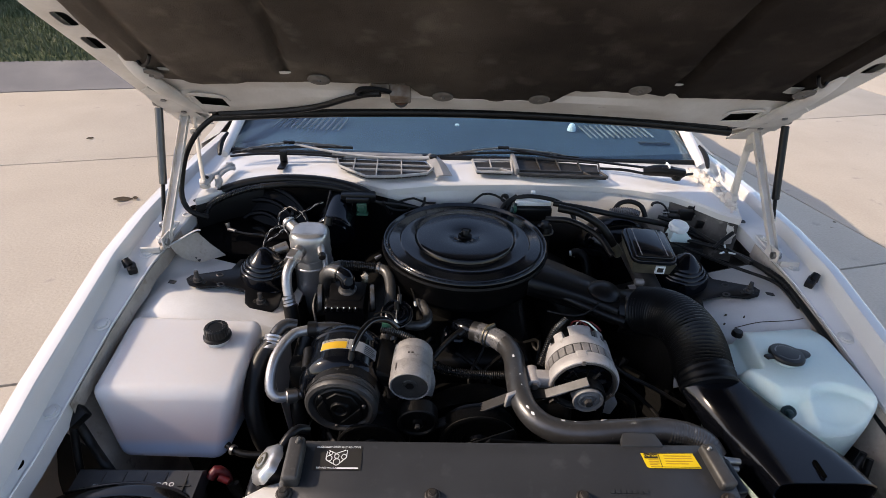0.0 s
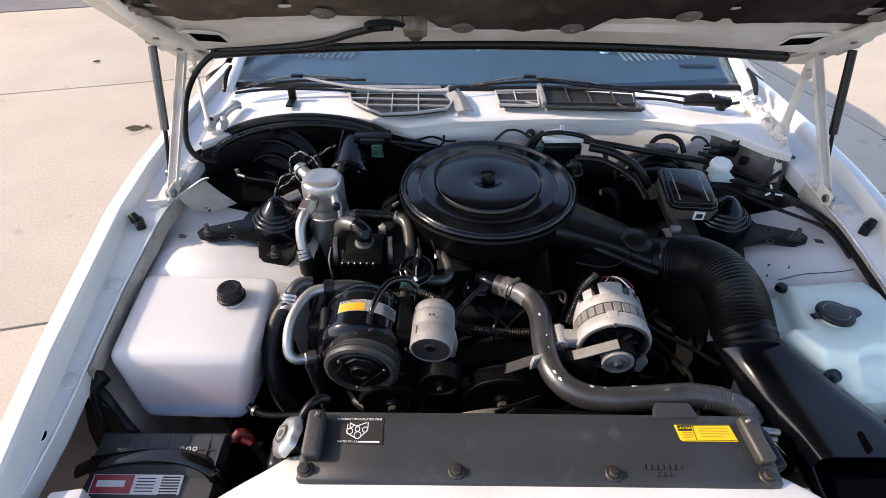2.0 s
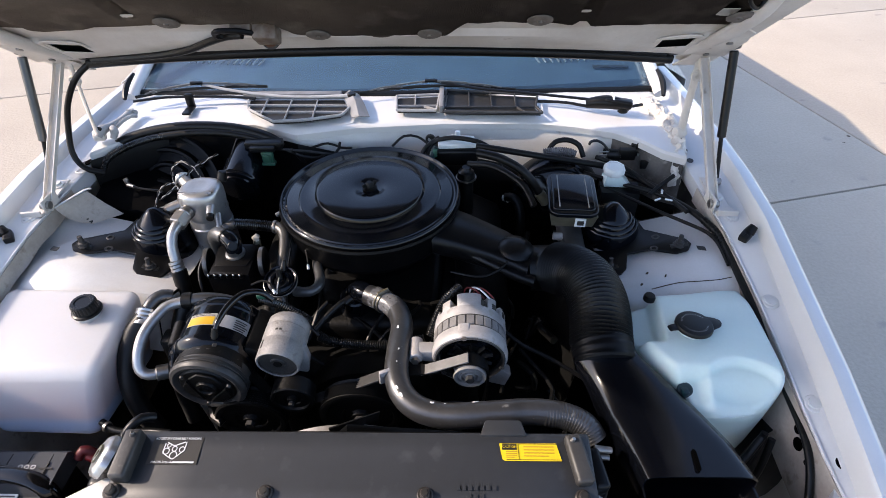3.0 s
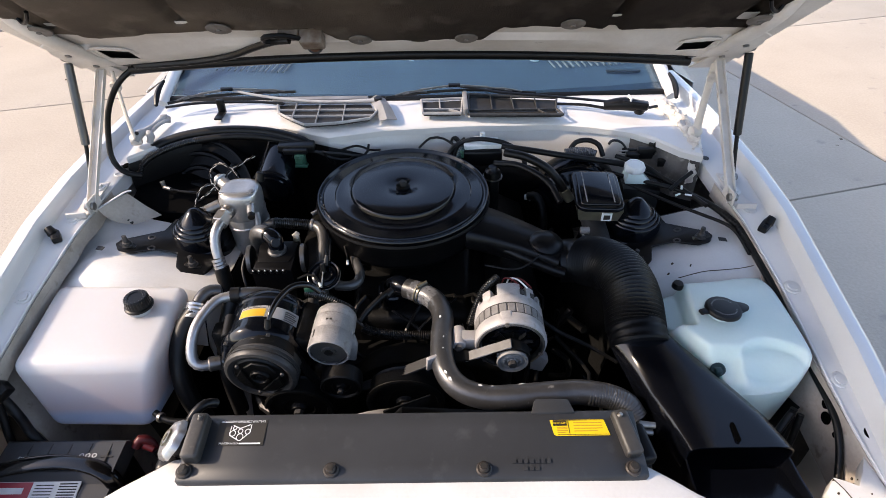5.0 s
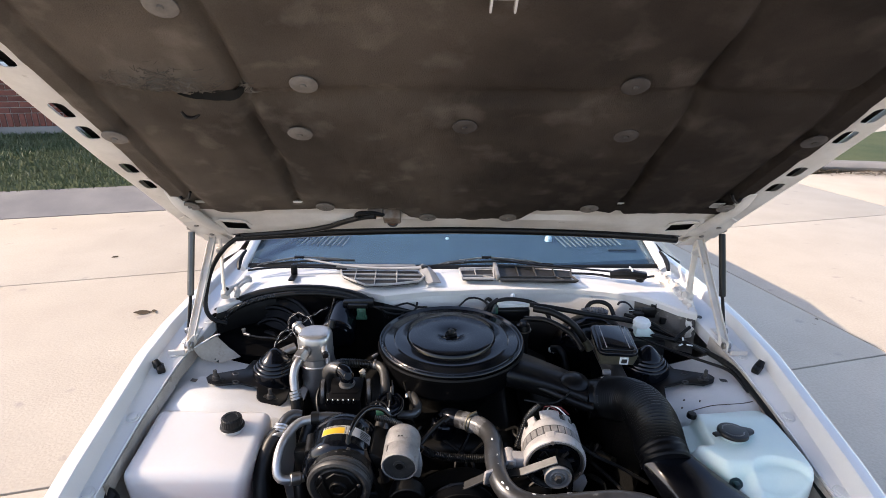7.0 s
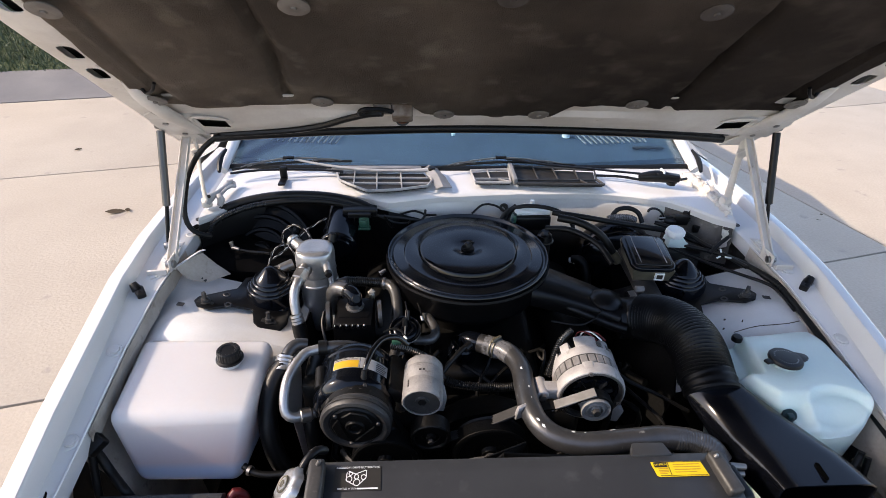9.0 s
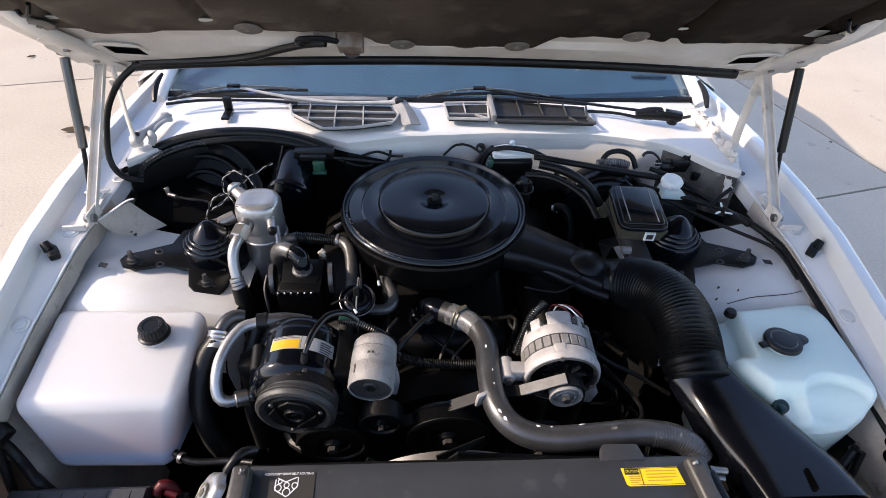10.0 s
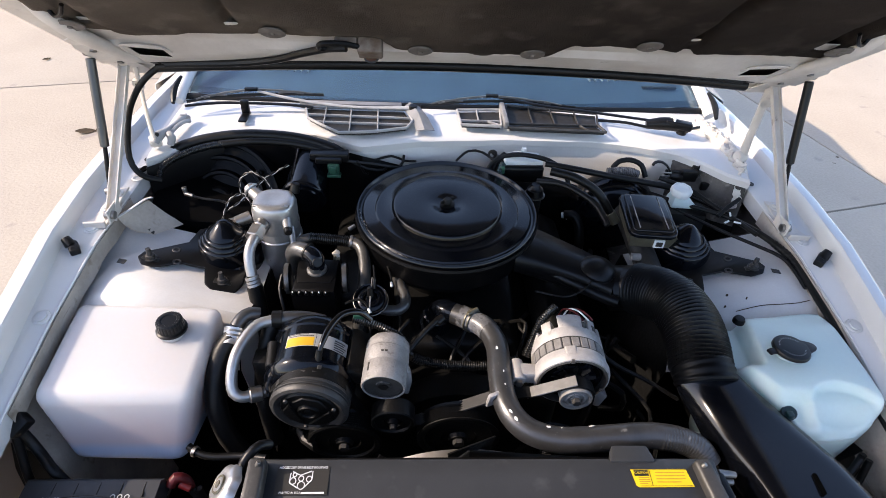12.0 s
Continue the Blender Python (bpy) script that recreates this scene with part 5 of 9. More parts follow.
for t, (p, a) in enumerate((((0.022, 0.940, 0.6928), (0.80, -0.60, 0.1)), ((0.0290, 0.9345, 0.6935), (0.76, -0.64, 0.1)))):
    part("clamp", lathe([(0.0225, -0.0018), (0.0240, -0.0014), (0.0243, 0.0), (0.0240, 0.0014), (0.0225, 0.0018)], p, a, 32), M_GOLD, rh, "worn wire hose clamp")
part("clamp_screw", rod((0.016, 0.931, 0.717), (0.036, 0.944, 0.719), 0.0042, 0.0042, 10), M_GOLD, rh)
# paler sleeve for dust and for the sun on this end
part("hose_end", tube([(0.006, 0.9505, 0.6915), (0.026, 0.937, 0.693), (0.045, 0.921, 0.6958), (0.056, 0.905, 0.6975)], [0.0226, 0.0222, 0.0219, 0.0215], 22, 0.006), M_HOSEEND, rh, "dusty end of the hose, paled for the sun on it")
# specks of old print lying on the upper side of the hose
HL = spline(HOSE[3:11], 0.004)
rp = random.Random(31)
for f, a, w in ((0.08, 10, 0.0045), (0.25, -10, 0.0025), (0.33, -6, 0.0015), (0.47, 20, 0.0035), (0.51, 25, 0.004), (0.68, -20, 0.004), (0.75, -30, 0.002), (0.90, -42, 0.005)):
    i = int(f * (len(HL) - 2))
    d = (HL[i + 1] - HL[i]).normalized()
    n_ = (Vector((0, 0, 1)) - d * d.z).normalized()
    s_ = d.cross(n_)
    n2 = n_ * math.cos(radians(a)) + s_ * math.sin(radians(a))
    ml = Matrix((d.to_4d(), n2.cross(d).to_4d(), n2.to_4d(), (0, 0, 0, 1)))
    ml = ml.to_3x3().transposed().to_4x4()
    poly = [(w * rp.uniform(0.7, 1.5) * math.cos(math.tau * k / 7), w * rp.uniform(0.35, 0.8) * math.sin(math.tau * k / 7)) for k in range(7)]
    part("print_mark", prism(poly, 0.0208, 0.0216, 0, 1, Matrix.Translation(HL[i]) @ ml), M_WHITEINK, rh, "worn white print mark")
part("hose_bracket", moved(box(-0.011, 0.011, -0.004, 0.004, -0.018, 0.020, 0.003), Matrix.Translation((0.048, 0.744, 0.704)) @ pose(0, 0, 0, 10, 0, 25)), M_CAST, rh, "grey cast hose bracket")

# ---- alternator ----
alt = thing("alternator", "cast aluminium alternator with slotted end frames", "alternator", at=(0.195, 0.84, 0.63))
AX, AO = Vector((0.02, 1, 0.05)).normalized(), Vector((0.195, 0.79, 0.700))
mm = axis_matrix(AO, AX)
uf_ = mm.to_3x3().inverted() @ Vector((0, 0, 1))
UPF = math.degrees(math.atan2(uf_.x, uf_.y))
part("front_frame", lathe([(0.0600, 0.0), (0.0630, -0.0065), (0.0655, -0.0060), (0.0680, 0.000), (0.0685, 0.006), (0.0670, 0.014), (0.0664, 0.020), (0.060, 0.0205)], AO, AX, 64), M_CAST, alt, "cast cup-shaped front frame")
# lip split off the cast frame and coloured dark for its shaded side
part("front_rim", lathe([(0.0555, 0.014), (0.0560, -0.002), (0.0575, -0.0065), (0.0605, -0.0085), (0.0632, -0.0068), (0.0634, -0.005)], AO, AX, 64), M_PULLEY, alt, "front frame's rim, darkened for shade")
part("fan_shroud", lathe([(0.028, 0.006), (0.0320, 0.000), (0.0400, -0.0015), (0.0520, -0.0005), (0.0555, 0.003), (0.0555, 0.012)], AO, AX, 56), M_GLOSS, alt, "black front fan plate")
for a0 in (-75, -15, 45, 105, 165, 225):
    arc = [(0.0505 * math.sin(radians(UPF + a0 + 7 * k)), 0.0505 * math.cos(radians(UPF + a0 + 7 * k))) for k in range(6)] + [(0.0430 * math.sin(radians(UPF + a0 + 7 * k)), 0.0430 * math.cos(radians(UPF + a0 + 7 * k))) for k in range(5, -1, -1)]
    part("front_opening", prism(arc, -0.0022, 0.0010, 0, 1, mm), M_VOID, alt, "black patch for the shade in a cooling opening")
for a0 in (-10, 110, 230):
    part("through_bolt", moved(lathe([(0, -0.008), (0.005, -0.008), (0.0055, 0.0), (0, 0.0)], (0, 0.0615, 0), (0, 0, 1), 6), mm @ pose(0, 0, 0, 0, 0, a0)), M_STEEL, alt)
part("fan", lathe([(0, -0.008), (0.016, -0.008), (0.018, 0.0), (0.053, 0.004), (0.053, 0.02), (0, 0.02)], AO, AX, 40), M_DARKMETAL, alt, "dark recessed fan")
for k in range(10):
    part("fan_blade", moved(box(-0.001, 0.001, 0.022, 0.042, -0.006, 0.004, 0), mm @ pose(0, 0, 0, 0, 0, 36 * k) @ pose(0, 0, 0, 0, 25, 0)), M_DARKMETAL, alt)
part("stator", lathe([(0, 0.020), (0.0652, 0.020), (0.0652, 0.046), (0, 0.046)], AO, AX, 56), M_PULLEY, alt, "dark laminated stator")
for k in range(26):
    part("stator_lug", moved(box(-0.0068, 0.0068, 0.0642, 0.0664, 0.0225, 0.0435, 0.001, 1), mm @ pose(0, 0, 0, 0, 0, 360 / 26 * k)), M_TENS, alt)
part("rear_frame", lathe([(0, 0.046), (0.0655, 0.046), (0.0664, 0.048), (0.0664, 0.066), (0.0655, 0.068), (0.050, 0.069), (0, 0.069)], AO, AX, 64), M_CAST, alt, "cast rear frame")
up_ = mm.to_3x3().inverted() @ Vector((0, 0, 1))
UPA = math.degrees(math.atan2(up_.y, up_.x)) - 90
for a0, a1, top in ((-160, -90, 0.094), (-82, -60, 0.094), (-51, -33, 0.096), (-22, 18, 0.104), (28, 46, 0.102), (56, 100, 0.096), (110, 180, 0.094)):
    arc = [(r * math.sin(radians(-(a0 + (a1 - a0) * k / 6))), r * math.cos(radians(-(a0 + (a1 - a0) * k / 6)))) for r, ks in ((0.0664, range(7)), (0.046, range(6, -1, -1))) for k in ks]
    part("rear_lug", moved(prism(arc, 0.062, top - 0.008, 0.0022, 2), mm @ pose(0, 0, 0, 0, 0, UPA)), M_CAST, alt)
part("top_boss", moved(prism([(-0.012, 0.060), (0.012, 0.060), (0.010, 0.0682), (-0.010, 0.0682)], 0.002, 0.024, 0.003, 2), mm @ pose(0, 0, 0, 0, 0, UPA - 10)), M_CAST, alt, "cast boss on the front frame")
part("rear_cover", lathe([(0, 0.070), (0.046, 0.066), (0.0465, 0.080), (0.038, 0.092), (0, 0.094)], AO, AX, 36), M_PULLEY, alt, "dark rear cover")
for a in (-66, -40, -20):
    part("vent_slot", moved(box(-0.0042, 0.0042, 0.0640, 0.0672, 0.068, 0.080, 0), mm @ pose(0, 0, 0, 0, 0, UPA - a)), M_INK, alt, "black block for the shade in a square vent")
part("casting_hole", moved(lathe([(0, 0.0005), (0.0035, 0.0005), (0.0035, -0.001), (0, -0.001)], (0, 0, 0), (0, 0, 1), 12), Matrix.Translation((0.203, 0.802, 0.7655)) @ pose(0, 0, 0, 8, 0, 0)), M_INK, alt)
part("pulley", lathe([(0, -0.043), (0.009, -0.043), (0.010, -0.039), (0.0135, -0.039), (0.0145, -0.043), (0.0165, -0.0435), (0.0175, -0.040), (0.0215, -0.039), (0.0235, -0.0425), (0.0275, -0.044), (0.0287, -0.042), (0.0287, -0.039), (0.026, -0.037), (0.0282, -0.034), (0.026, -0.031), (0.0282, -0.028), (0.026, -0.025), (0.0287, -0.022), (0.0287, -0.016), (0, -0.014)], AO, AX, 44), M_BELT, alt, "worn ribbed steel pulley")
part("pulley_nut", lathe([(0, -0.051), (0.0075, -0.051), (0.008, -0.043), (0, -0.043)], AO, AX, 6), M_PULLEY, alt)
part("mount_ear", merge(prism([(0.088, 0.004), (0.100, 0.014), (0.140, 0.012), (0.142, -0.016), (0.105, -0.014), (0.090, -0.008)], -0.013, 0.013, 0.004, 2, Matrix.Translation((0, 0.803, 0.700)) @ pose(0, 0, 0, 90, 0, 0)), rod((0.098, 0.782, 0.703), (0.098, 0.826, 0.703), 0.0125, 0.0125, 20)), M_CAST, alt, "cast mounting ear")
part("ear_bolt", lathe([(0, -0.006), (0.0075, -0.006), (0.008, 0.0), (0, 0.0)], (0.098, 0.781, 0.703), (0, 1, 0), 6), M_STEEL, alt)
part("lower_ear", prism([(0.225, -0.07), (0.262, -0.082), (0.272, -0.05), (0.250, -0.03)], -0.012, 0.012, 0.004, 2, Matrix.Translation((0, 0.80, 0.700)) @ pose(0, 0, 0, 90, 0, 0)), M_CAST, alt)
for dx, m_ in ((0.0, M_RED), (0.010, M_OFFWHITE), (0.018, M_RED)):
    part("lead", tube([(0.185 + dx, 0.905, 0.745), (0.19 + dx, 0.90, 0.766), (0.205 + dx, 0.888, 0.772), (0.222 + dx, 0.875, 0.762)], 0.0016, 7, 0.006), m_, alt, "thin coloured lead")
part("loom", tube([(0.12, 0.845, 0.695), (0.132, 0.862, 0.722), (0.150, 0.888, 0.748), (0.178, 0.912, 0.760)], 0.0085, 14, ribs=(0.0022, 0.0044)), M_SLEEVE, alt)

# ---- air-conditioning compressor ----
comp = thing("ac_compressor", "black compressor with a ribbed clutch pulley and yellow label", "compressor", at=(-0.25, 0.8, 0.60))
CX, CO = Vector((0.07, 1, 0.06)).normalized(), Vector((-0.262, 0.734, 0.688))
CX2, CO2 = Vector((0.02, 1, 0.05)).normalized(), Vector((-0.270, 0.734, 0.682))
part("body", lathe([(0, 0.030), (0.062, 0.030), (0.0725, 0.036), (0.0785, 0.046), (0.0800, 0.050), (0.0800, 0.056), (0.0765, 0.059), (0.0765, 0.126), (0.0790, 0.129), (0.0790, 0.142), (0.0740, 0.150), (0, 0.154)], CO2, CX2, 64), M_GLOSS, comp)
part("clutch_pulley", lathe([(0.0, 0.002), (0.050, 0.002), (0.0535, -0.003), (0.059, -0.005), (0.0645, -0.003), (0.0670, 0.001), (0.0670, 0.005), (0.064, 0.006), (0.064, 0.008), (0.0665, 0.009), (0.0665, 0.0105), (0.064, 0.012), (0.0665, 0.0135), (0.064, 0.015), (0.0668, 0.0165), (0.0668, 0.032), (0.064, 0.034), (0, 0.036)], CO, CX, 60), M_PULLEY, comp, "dark ribbed clutch pulley")
part("clutch_plate", lathe([(0, -0.008), (0.006, -0.008), (0.007, -0.005), (0.011, -0.005), (0.0125, -0.009), (0.017, -0.009), (0.019, -0.004), (0.046, -0.003), (0.049, 0.0), (0, 0.002)], CO, CX, 48), M_DARKMETAL, comp, "black clutch hub plate")
for k in range(3):
    part("spring_arm", moved(prism([(-0.030, 0.022), (0.030, 0.022), (0.014, 0.041), (-0.014, 0.041)], -0.0075, -0.003, 0.0015, 1), axis_matrix(CO, CX) @ pose(0, 0, 0, 0, 0, 12 + 120 * k)), M_DARKMETAL, comp)
    part("rivet", moved(lathe([(0, -0.009), (0.003, -0.009), (0.004, -0.0055), (0, -0.0055)], (0, 0.046, 0), (0, 0, 1), 12), axis_matrix(CO, CX) @ pose(0, 0, 0, 0, 0, 72 + 120 * k)), M_PULLEY, comp)
for k in range(5):
    part("case_bolt", moved(lathe([(0, 0.036), (0.0055, 0.036), (0.006, 0.044), (0, 0.044)], (0, 0.0715, 0), (0, 0, 1), 6), axis_matrix(CO2, CX2) @ pose(0, 0, 0, 0, 0, 20 + 72 * k)), M_PULLEY, comp)

def wrapped(origin, axis, r, h0, h1, a0, a1, n=14):
    """A thin sticker laid round a barrel."""
    m = axis_matrix(origin, axis)
    return loft([[m @ Vector((q * math.cos(a0 + (a1 - a0) * k / n), q * math.sin(a0 + (a1 - a0) * k / n), h)) for h in (h0, h1)] for q in (r,) for k in range(n + 1)], closed=False, thick=0.0004)


up_ = axis_matrix(CO2, CX2).to_3x3().inverted() @ Vector((0, 0, 1))
UPA = math.atan2(up_.y, up_.x)
part("yellow_label", wrapped(CO2, CX2, 0.0774, 0.080, 0.098, UPA - 0.52, UPA + 0.12), M_ORANGE, comp, "yellow caution label")
part("white_label", wrapped(CO2, CX2, 0.0774, 0.079, 0.106, UPA + 0.16, UPA + 0.95), M_PALEGREY, comp, "worn white label")
for k in range(5):
    part("print_bar", wrapped(CO2, CX2, 0.0778, 0.0805 + 0.0046 * k, 0.0827 + 0.0046 * k, UPA + 0.58, UPA + 0.84 + 0.03 * (k % 3)), M_PULLEY, comp)
for k in range(2):
    part("print_bar", wrapped(CO2, CX2, 0.0774, 0.1005 + 0.0034 * k, 0.1017 + 0.0034 * k, UPA - 0.50, UPA + 0.10 - 0.12 * k), M_PULLEY, comp)
part("lead", tube([(-0.246, 0.785, 0.762), (-0.243, 0.795, 0.776), (-0.232, 0.825, 0.788), (-0.212, 0.855, 0.792), (-0.185, 0.868, 0.785), (-0.165, 0.868, 0.766)], [0.0035, 0.0055, 0.006, 0.006, 0.006, 0.005], 14, 0.006), M_STRAP, comp, "black clutch lead")
part("lead_plug", rod((-0.248, 0.780, 0.752), (-0.245, 0.790, 0.774), 0.0065, 0.0055, 10), M_BLACK, comp)
part("green_plug", box(-0.197, -0.178, 0.872, 0.882, 0.762, 0.772, 0.002), M_GREEN, comp)
part("yellow_border", wrapped(CO2, CX2, 0.0770, 0.079, 0.106, UPA - 0.54, UPA + 0.15), M_PALEGREY, comp, "worn pale label edge")
part("bracket", moved(box(-0.022, 0.022, -0.05, 0.05, -0.016, 0.016, 0.008), Matrix.Translation((-0.188, 0.83, 0.712)) @ pose(0, 0, 0, 0, 30, 0)), M_DARKMETAL, comp)
part("side_plate", box(-0.372, -0.340, 0.81, 0.845, 0.56, 0.715, 0.006), M_DARKMETAL, comp, "dark mounting plate")
part("lug", rod((-0.33, 0.79, 0.725), (-0.335, 0.84, 0.73), 0.012, 0.012, 12), M_DARKMETAL, comp)

# ---- belt tensioner ----
ten = thing("belt_tensioner", "bare cast aluminium cylindrical belt tensioner", "belt tensioner", at=(-0.13, 0.79, 0.66))
TX, TO = Vector((0.06, 1, 0.12)).normalized(), Vector((-0.138, 0.752, 0.722))
TM = axis_matrix(TO, TX)
part("body", lathe([(0.0335, 0.001), (0.0365, 0.0), (0.0385, 0.003), (0.0385, 0.034), (0.0378, 0.036), (0.0378, 0.040), (0.0388, 0.042), (0.0388, 0.066), (0.0372, 0.068), (0.0372, 0.072), (0.0385, 0.074), (0.0375, 0.086), (0.033, 0.092), (0, 0.094)], TO, TX, 52), M_TENS, ten, "grey cast barrel")
part("face", lathe([(0, 0.006), (0.005, 0.006), (0.0055, 0.003), (0.0125, 0.003), (0.0135, 0.006), (0.0335, 0.004), (0.034, 0.009), (0, 0.010)], TO, TX, 44), M_PULLEY, ten, "dark recessed end face")
part("hub", lathe([(0, 0.002), (0.0085, 0.0015), (0.009, 0.005), (0, 0.005)], TO, TX, 6), M_DARKMETAL, ten)
ut = TM.to_3x3().inverted() @ Vector((0, 0, 1))
UT = math.degrees(math.atan2(ut.y, ut.x)) - 90
part("slot", moved(box(-0.0022, 0.0022, 0.0370, 0.0392, 0.016, 0.033, 0.001, 1), TM @ pose(0, 0, 0, 0, 0, UT - 44)), M_INK, ten, "black strip for the shade in a narrow slot")
for k, (a, hh_) in enumerate(((-8, 0.050), (2, 0.050))):
    part("cast_mark", moved(box(-0.0022, 0.0022, 0.0380, 0.0392, hh_ - 0.002, hh_ + 0.002, 0), TM @ pose(0, 0, 0, 0, 0, UT + a)), M_INK, ten)
part("arm", prism([(-0.012, -0.030), (0.016, -0.038), (0.022, -0.006), (0.018, 0.018), (-0.004, 0.02)], -0.010, 0.010, 0.004, 2, Matrix.Translation((-0.112, 0.785, 0.712)) @ pose(0, 0, 0, 84, 0, 6)), M_TENS, ten, "cast tensioner arm")
part("wedge", loft([[(-0.112, 0.766, 0.728), (-0.100, 0.768, 0.722), (-0.102, 0.768, 0.708)], [(-0.110, 0.79, 0.745), (-0.096, 0.792, 0.738), (-0.098, 0.792, 0.712)]]), M_TENS, ten)

# ---- pulleys and belt in front of the block ----
def pulley(name, c, r, w, label, n=40, rib=True):
    t = thing(name, label, "pulley", at=c, group="pulleys on the engine front")
    prof = [(0, -0.006), (r * 0.22, -0.006), (r * 0.25, 0.002), (r * 0.42, 0.003), (r * 0.46, 0.0), (r * 0.80, 0.001), (r * 0.84, -0.003), (r * 0.95, -0.004), (r, -0.002)]
    h = 0.0
    while rib and h < w - 0.004:
        prof += [(r, h), (r * 0.95, h + 0.002)]
        h += 0.004
    prof += [(r, w), (0, w)]
    part("rim", lathe(prof, c, (0, 1, 0.08), n), M_DARKMETAL, t)
    part("hub_bolt", lathe([(0, -0.014), (r * 0.13, -0.014), (r * 0.14, -0.006), (0, -0.006)], c, (0, 1, 0.08), 6), M_PULLEY, t)
    return t


pulley("idler_pulley", (-0.122, 0.736, 0.648), 0.0385, 0.026, "smooth dark idler pulley", rib=False)
pulley("water_pump_pulley", (-0.005, 0.735, 0.60), 0.075, 0.03, "wide black water pump pulley")
pulley("crank_pulley", (-0.01, 0.735, 0.43), 0.09, 0.035, "black ribbed steel crankshaft pulley")
pulley("power_steering_pulley", (-0.21, 0.735, 0.585), 0.066, 0.03, "black power steering pulley")
pulley("smog_pump_pulley", (0.165, 0.735, 0.55), 0.062, 0.028, "black ribbed pump pulley")
belt = thing("serpentine_belt", "black ribbed drive belt round the pulleys", "belt", at=(0, 0.745, 0.5))
loop = [(-0.16, 0.602), (-0.10, 0.610), (-0.02, 0.651), (0.05, 0.688), (0.10, 0.701), (0.13, 0.706), (0.165, 0.724), (0.194, 0.7325), (0.220, 0.720), (0.2275, 0.695), (0.222, 0.60), (0.18, 0.49), (0.08, 0.42), (-0.01, 0.338), (-0.10, 0.42), (-0.20, 0.52), (-0.290, 0.60), (-0.3275, 0.690), (-0.3185, 0.723), (-0.294, 0.748), (-0.260, 0.757), (-0.226, 0.748), (-0.2015, 0.723), (-0.1935, 0.690)]
L_ = spline([(x, 0.75, z) for x, z in loop + loop[:1]], 0.02)
# one belt in three tones: pale where sunlit, darker where shaded
part("band", loft([[Vector((p.x, y, p.z)) for y in (0.750, 0.772)] for p in L_], closed=False, thick=0.0035), M_DARKMETAL, belt)
part("band", moved(box(-0.045, 0.045, -0.0105, 0.0105, -0.0018, 0.0018, 0.0006, 1), Matrix.Translation((0.150, 0.7605, 0.7165)) @ pose(0, 0, 0, 0, -24, 0)), M_BELT, belt, "grey belt back, paler for the sun on it")
part("band", moved(box(-0.078, 0.078, -0.011, 0.011, -0.002, 0.002, 0.0006, 1), Matrix.Translation((-0.022, 0.752, 0.662)) @ pose(0, 0, 0, 0, -29, 0)), M_PULLEY, belt)
fan = thing("cooling_fan", "dark cooling fan behind the radiator with a pale rim", "fan", at=(0.0, 0.66, 0.5))
part("rim", lathe([(0.205, 0), (0.212, 0.001), (0.214, 0.03), (0.207, 0.031)], (0.0, 0.632, 0.472), (0, 1, 0), 64), M_STEEL, fan, "pale worn shroud rim")
part("hub", lathe([(0, -0.02), (0.05, -0.02), (0.06, 0), (0.06, 0.03), (0, 0.03)], (0.0, 0.65, 0.515), (0, 1, 0), 28), M_DARKMETAL, fan)
for k in range(6):
    part("blade", moved(prism([(-0.02, 0.055), (0.02, 0.055), (0.05, 0.19), (-0.035, 0.19)], -0.0015, 0.0015, 0.0007, 1), Matrix.Translation((0, 0.655, 0.515)) @ pose(0, 0, 0, 90, 0, 0) @ pose(0, 0, 0, 0, 0, 60 * k) @ pose(0, 0, 0, 0, 22, 0)), M_DARKMETAL, fan)

# ---- radiator and its cover ----
rad = thing("radiator", "dark radiator core behind the front support", "radiator", at=(0, 0.57, 0.3))
part("core", box(-0.33, 0.33, 0.55, 0.59, 0.24, 0.70, 0.004), M_DARKMETAL, rad)
part("side_tank", box(-0.385, -0.33, 0.545, 0.60, 0.24, 0.695, 0.012, 3), M_BLACK, rad)
part("side_tank", box(0.33, 0.395, 0.545, 0.60, 0.24, 0.69, 0.012, 3), M_BLACK, rad)
part("shroud", loft([[(x, y, z) for x, z in ((-0.33, 0.712), (-0.2, 0.715), (0, 0.716), (0.2, 0.715), (0.33, 0.712))] for y in (0.60, 0.63)] + [[(x, 0.64, z) for x, z in ((-0.33, 0.4), (-0.2, 0.46), (0, 0.72), (0.2, 0.46), (0.33, 0.4))]], closed=False, thick=0.003), M_BLACK, rad)
cover = thing("radiator_cover", "dark grey plastic radiator cover held by four screws", "radiator cover", at=(0.02, 0.56, 0.71))


def cover_z(y):
    return 0.7325 + (y - 0.51) * 0.11


secs = []
for y, inset, dz in ((0.5055, 0.012, -0.009), (0.5065, 0.004, -0.003), (0.510, 0.0, 0.0), (0.53, 0, 0), (0.545, 0, 0.0), (0.56, 0, 0.0), (0.58, 0, 0.0005), (0.586, 0, 0.0012), (0.607, 0, 0.0012), (0.612, 0.0, -0.002), (0.614, 0.002, -0.03)):
    z = cover_z(y) + dz
    xa, xb = -0.322 - 0.001 + inset, 0.366 - inset
    secs.append([(xa, y, z - 0.016), (xa, y, z - 0.003), (xa + 0.004, y, z), (-0.2, y, z), (0, y, z), (0.2, y, z), (xb - 0.004, y, z), (xb, y, z - 0.003), (xb, y, z - 0.016)])
part("panel", loft(secs, closed=False, thick=0.003), M_GREY, cover)
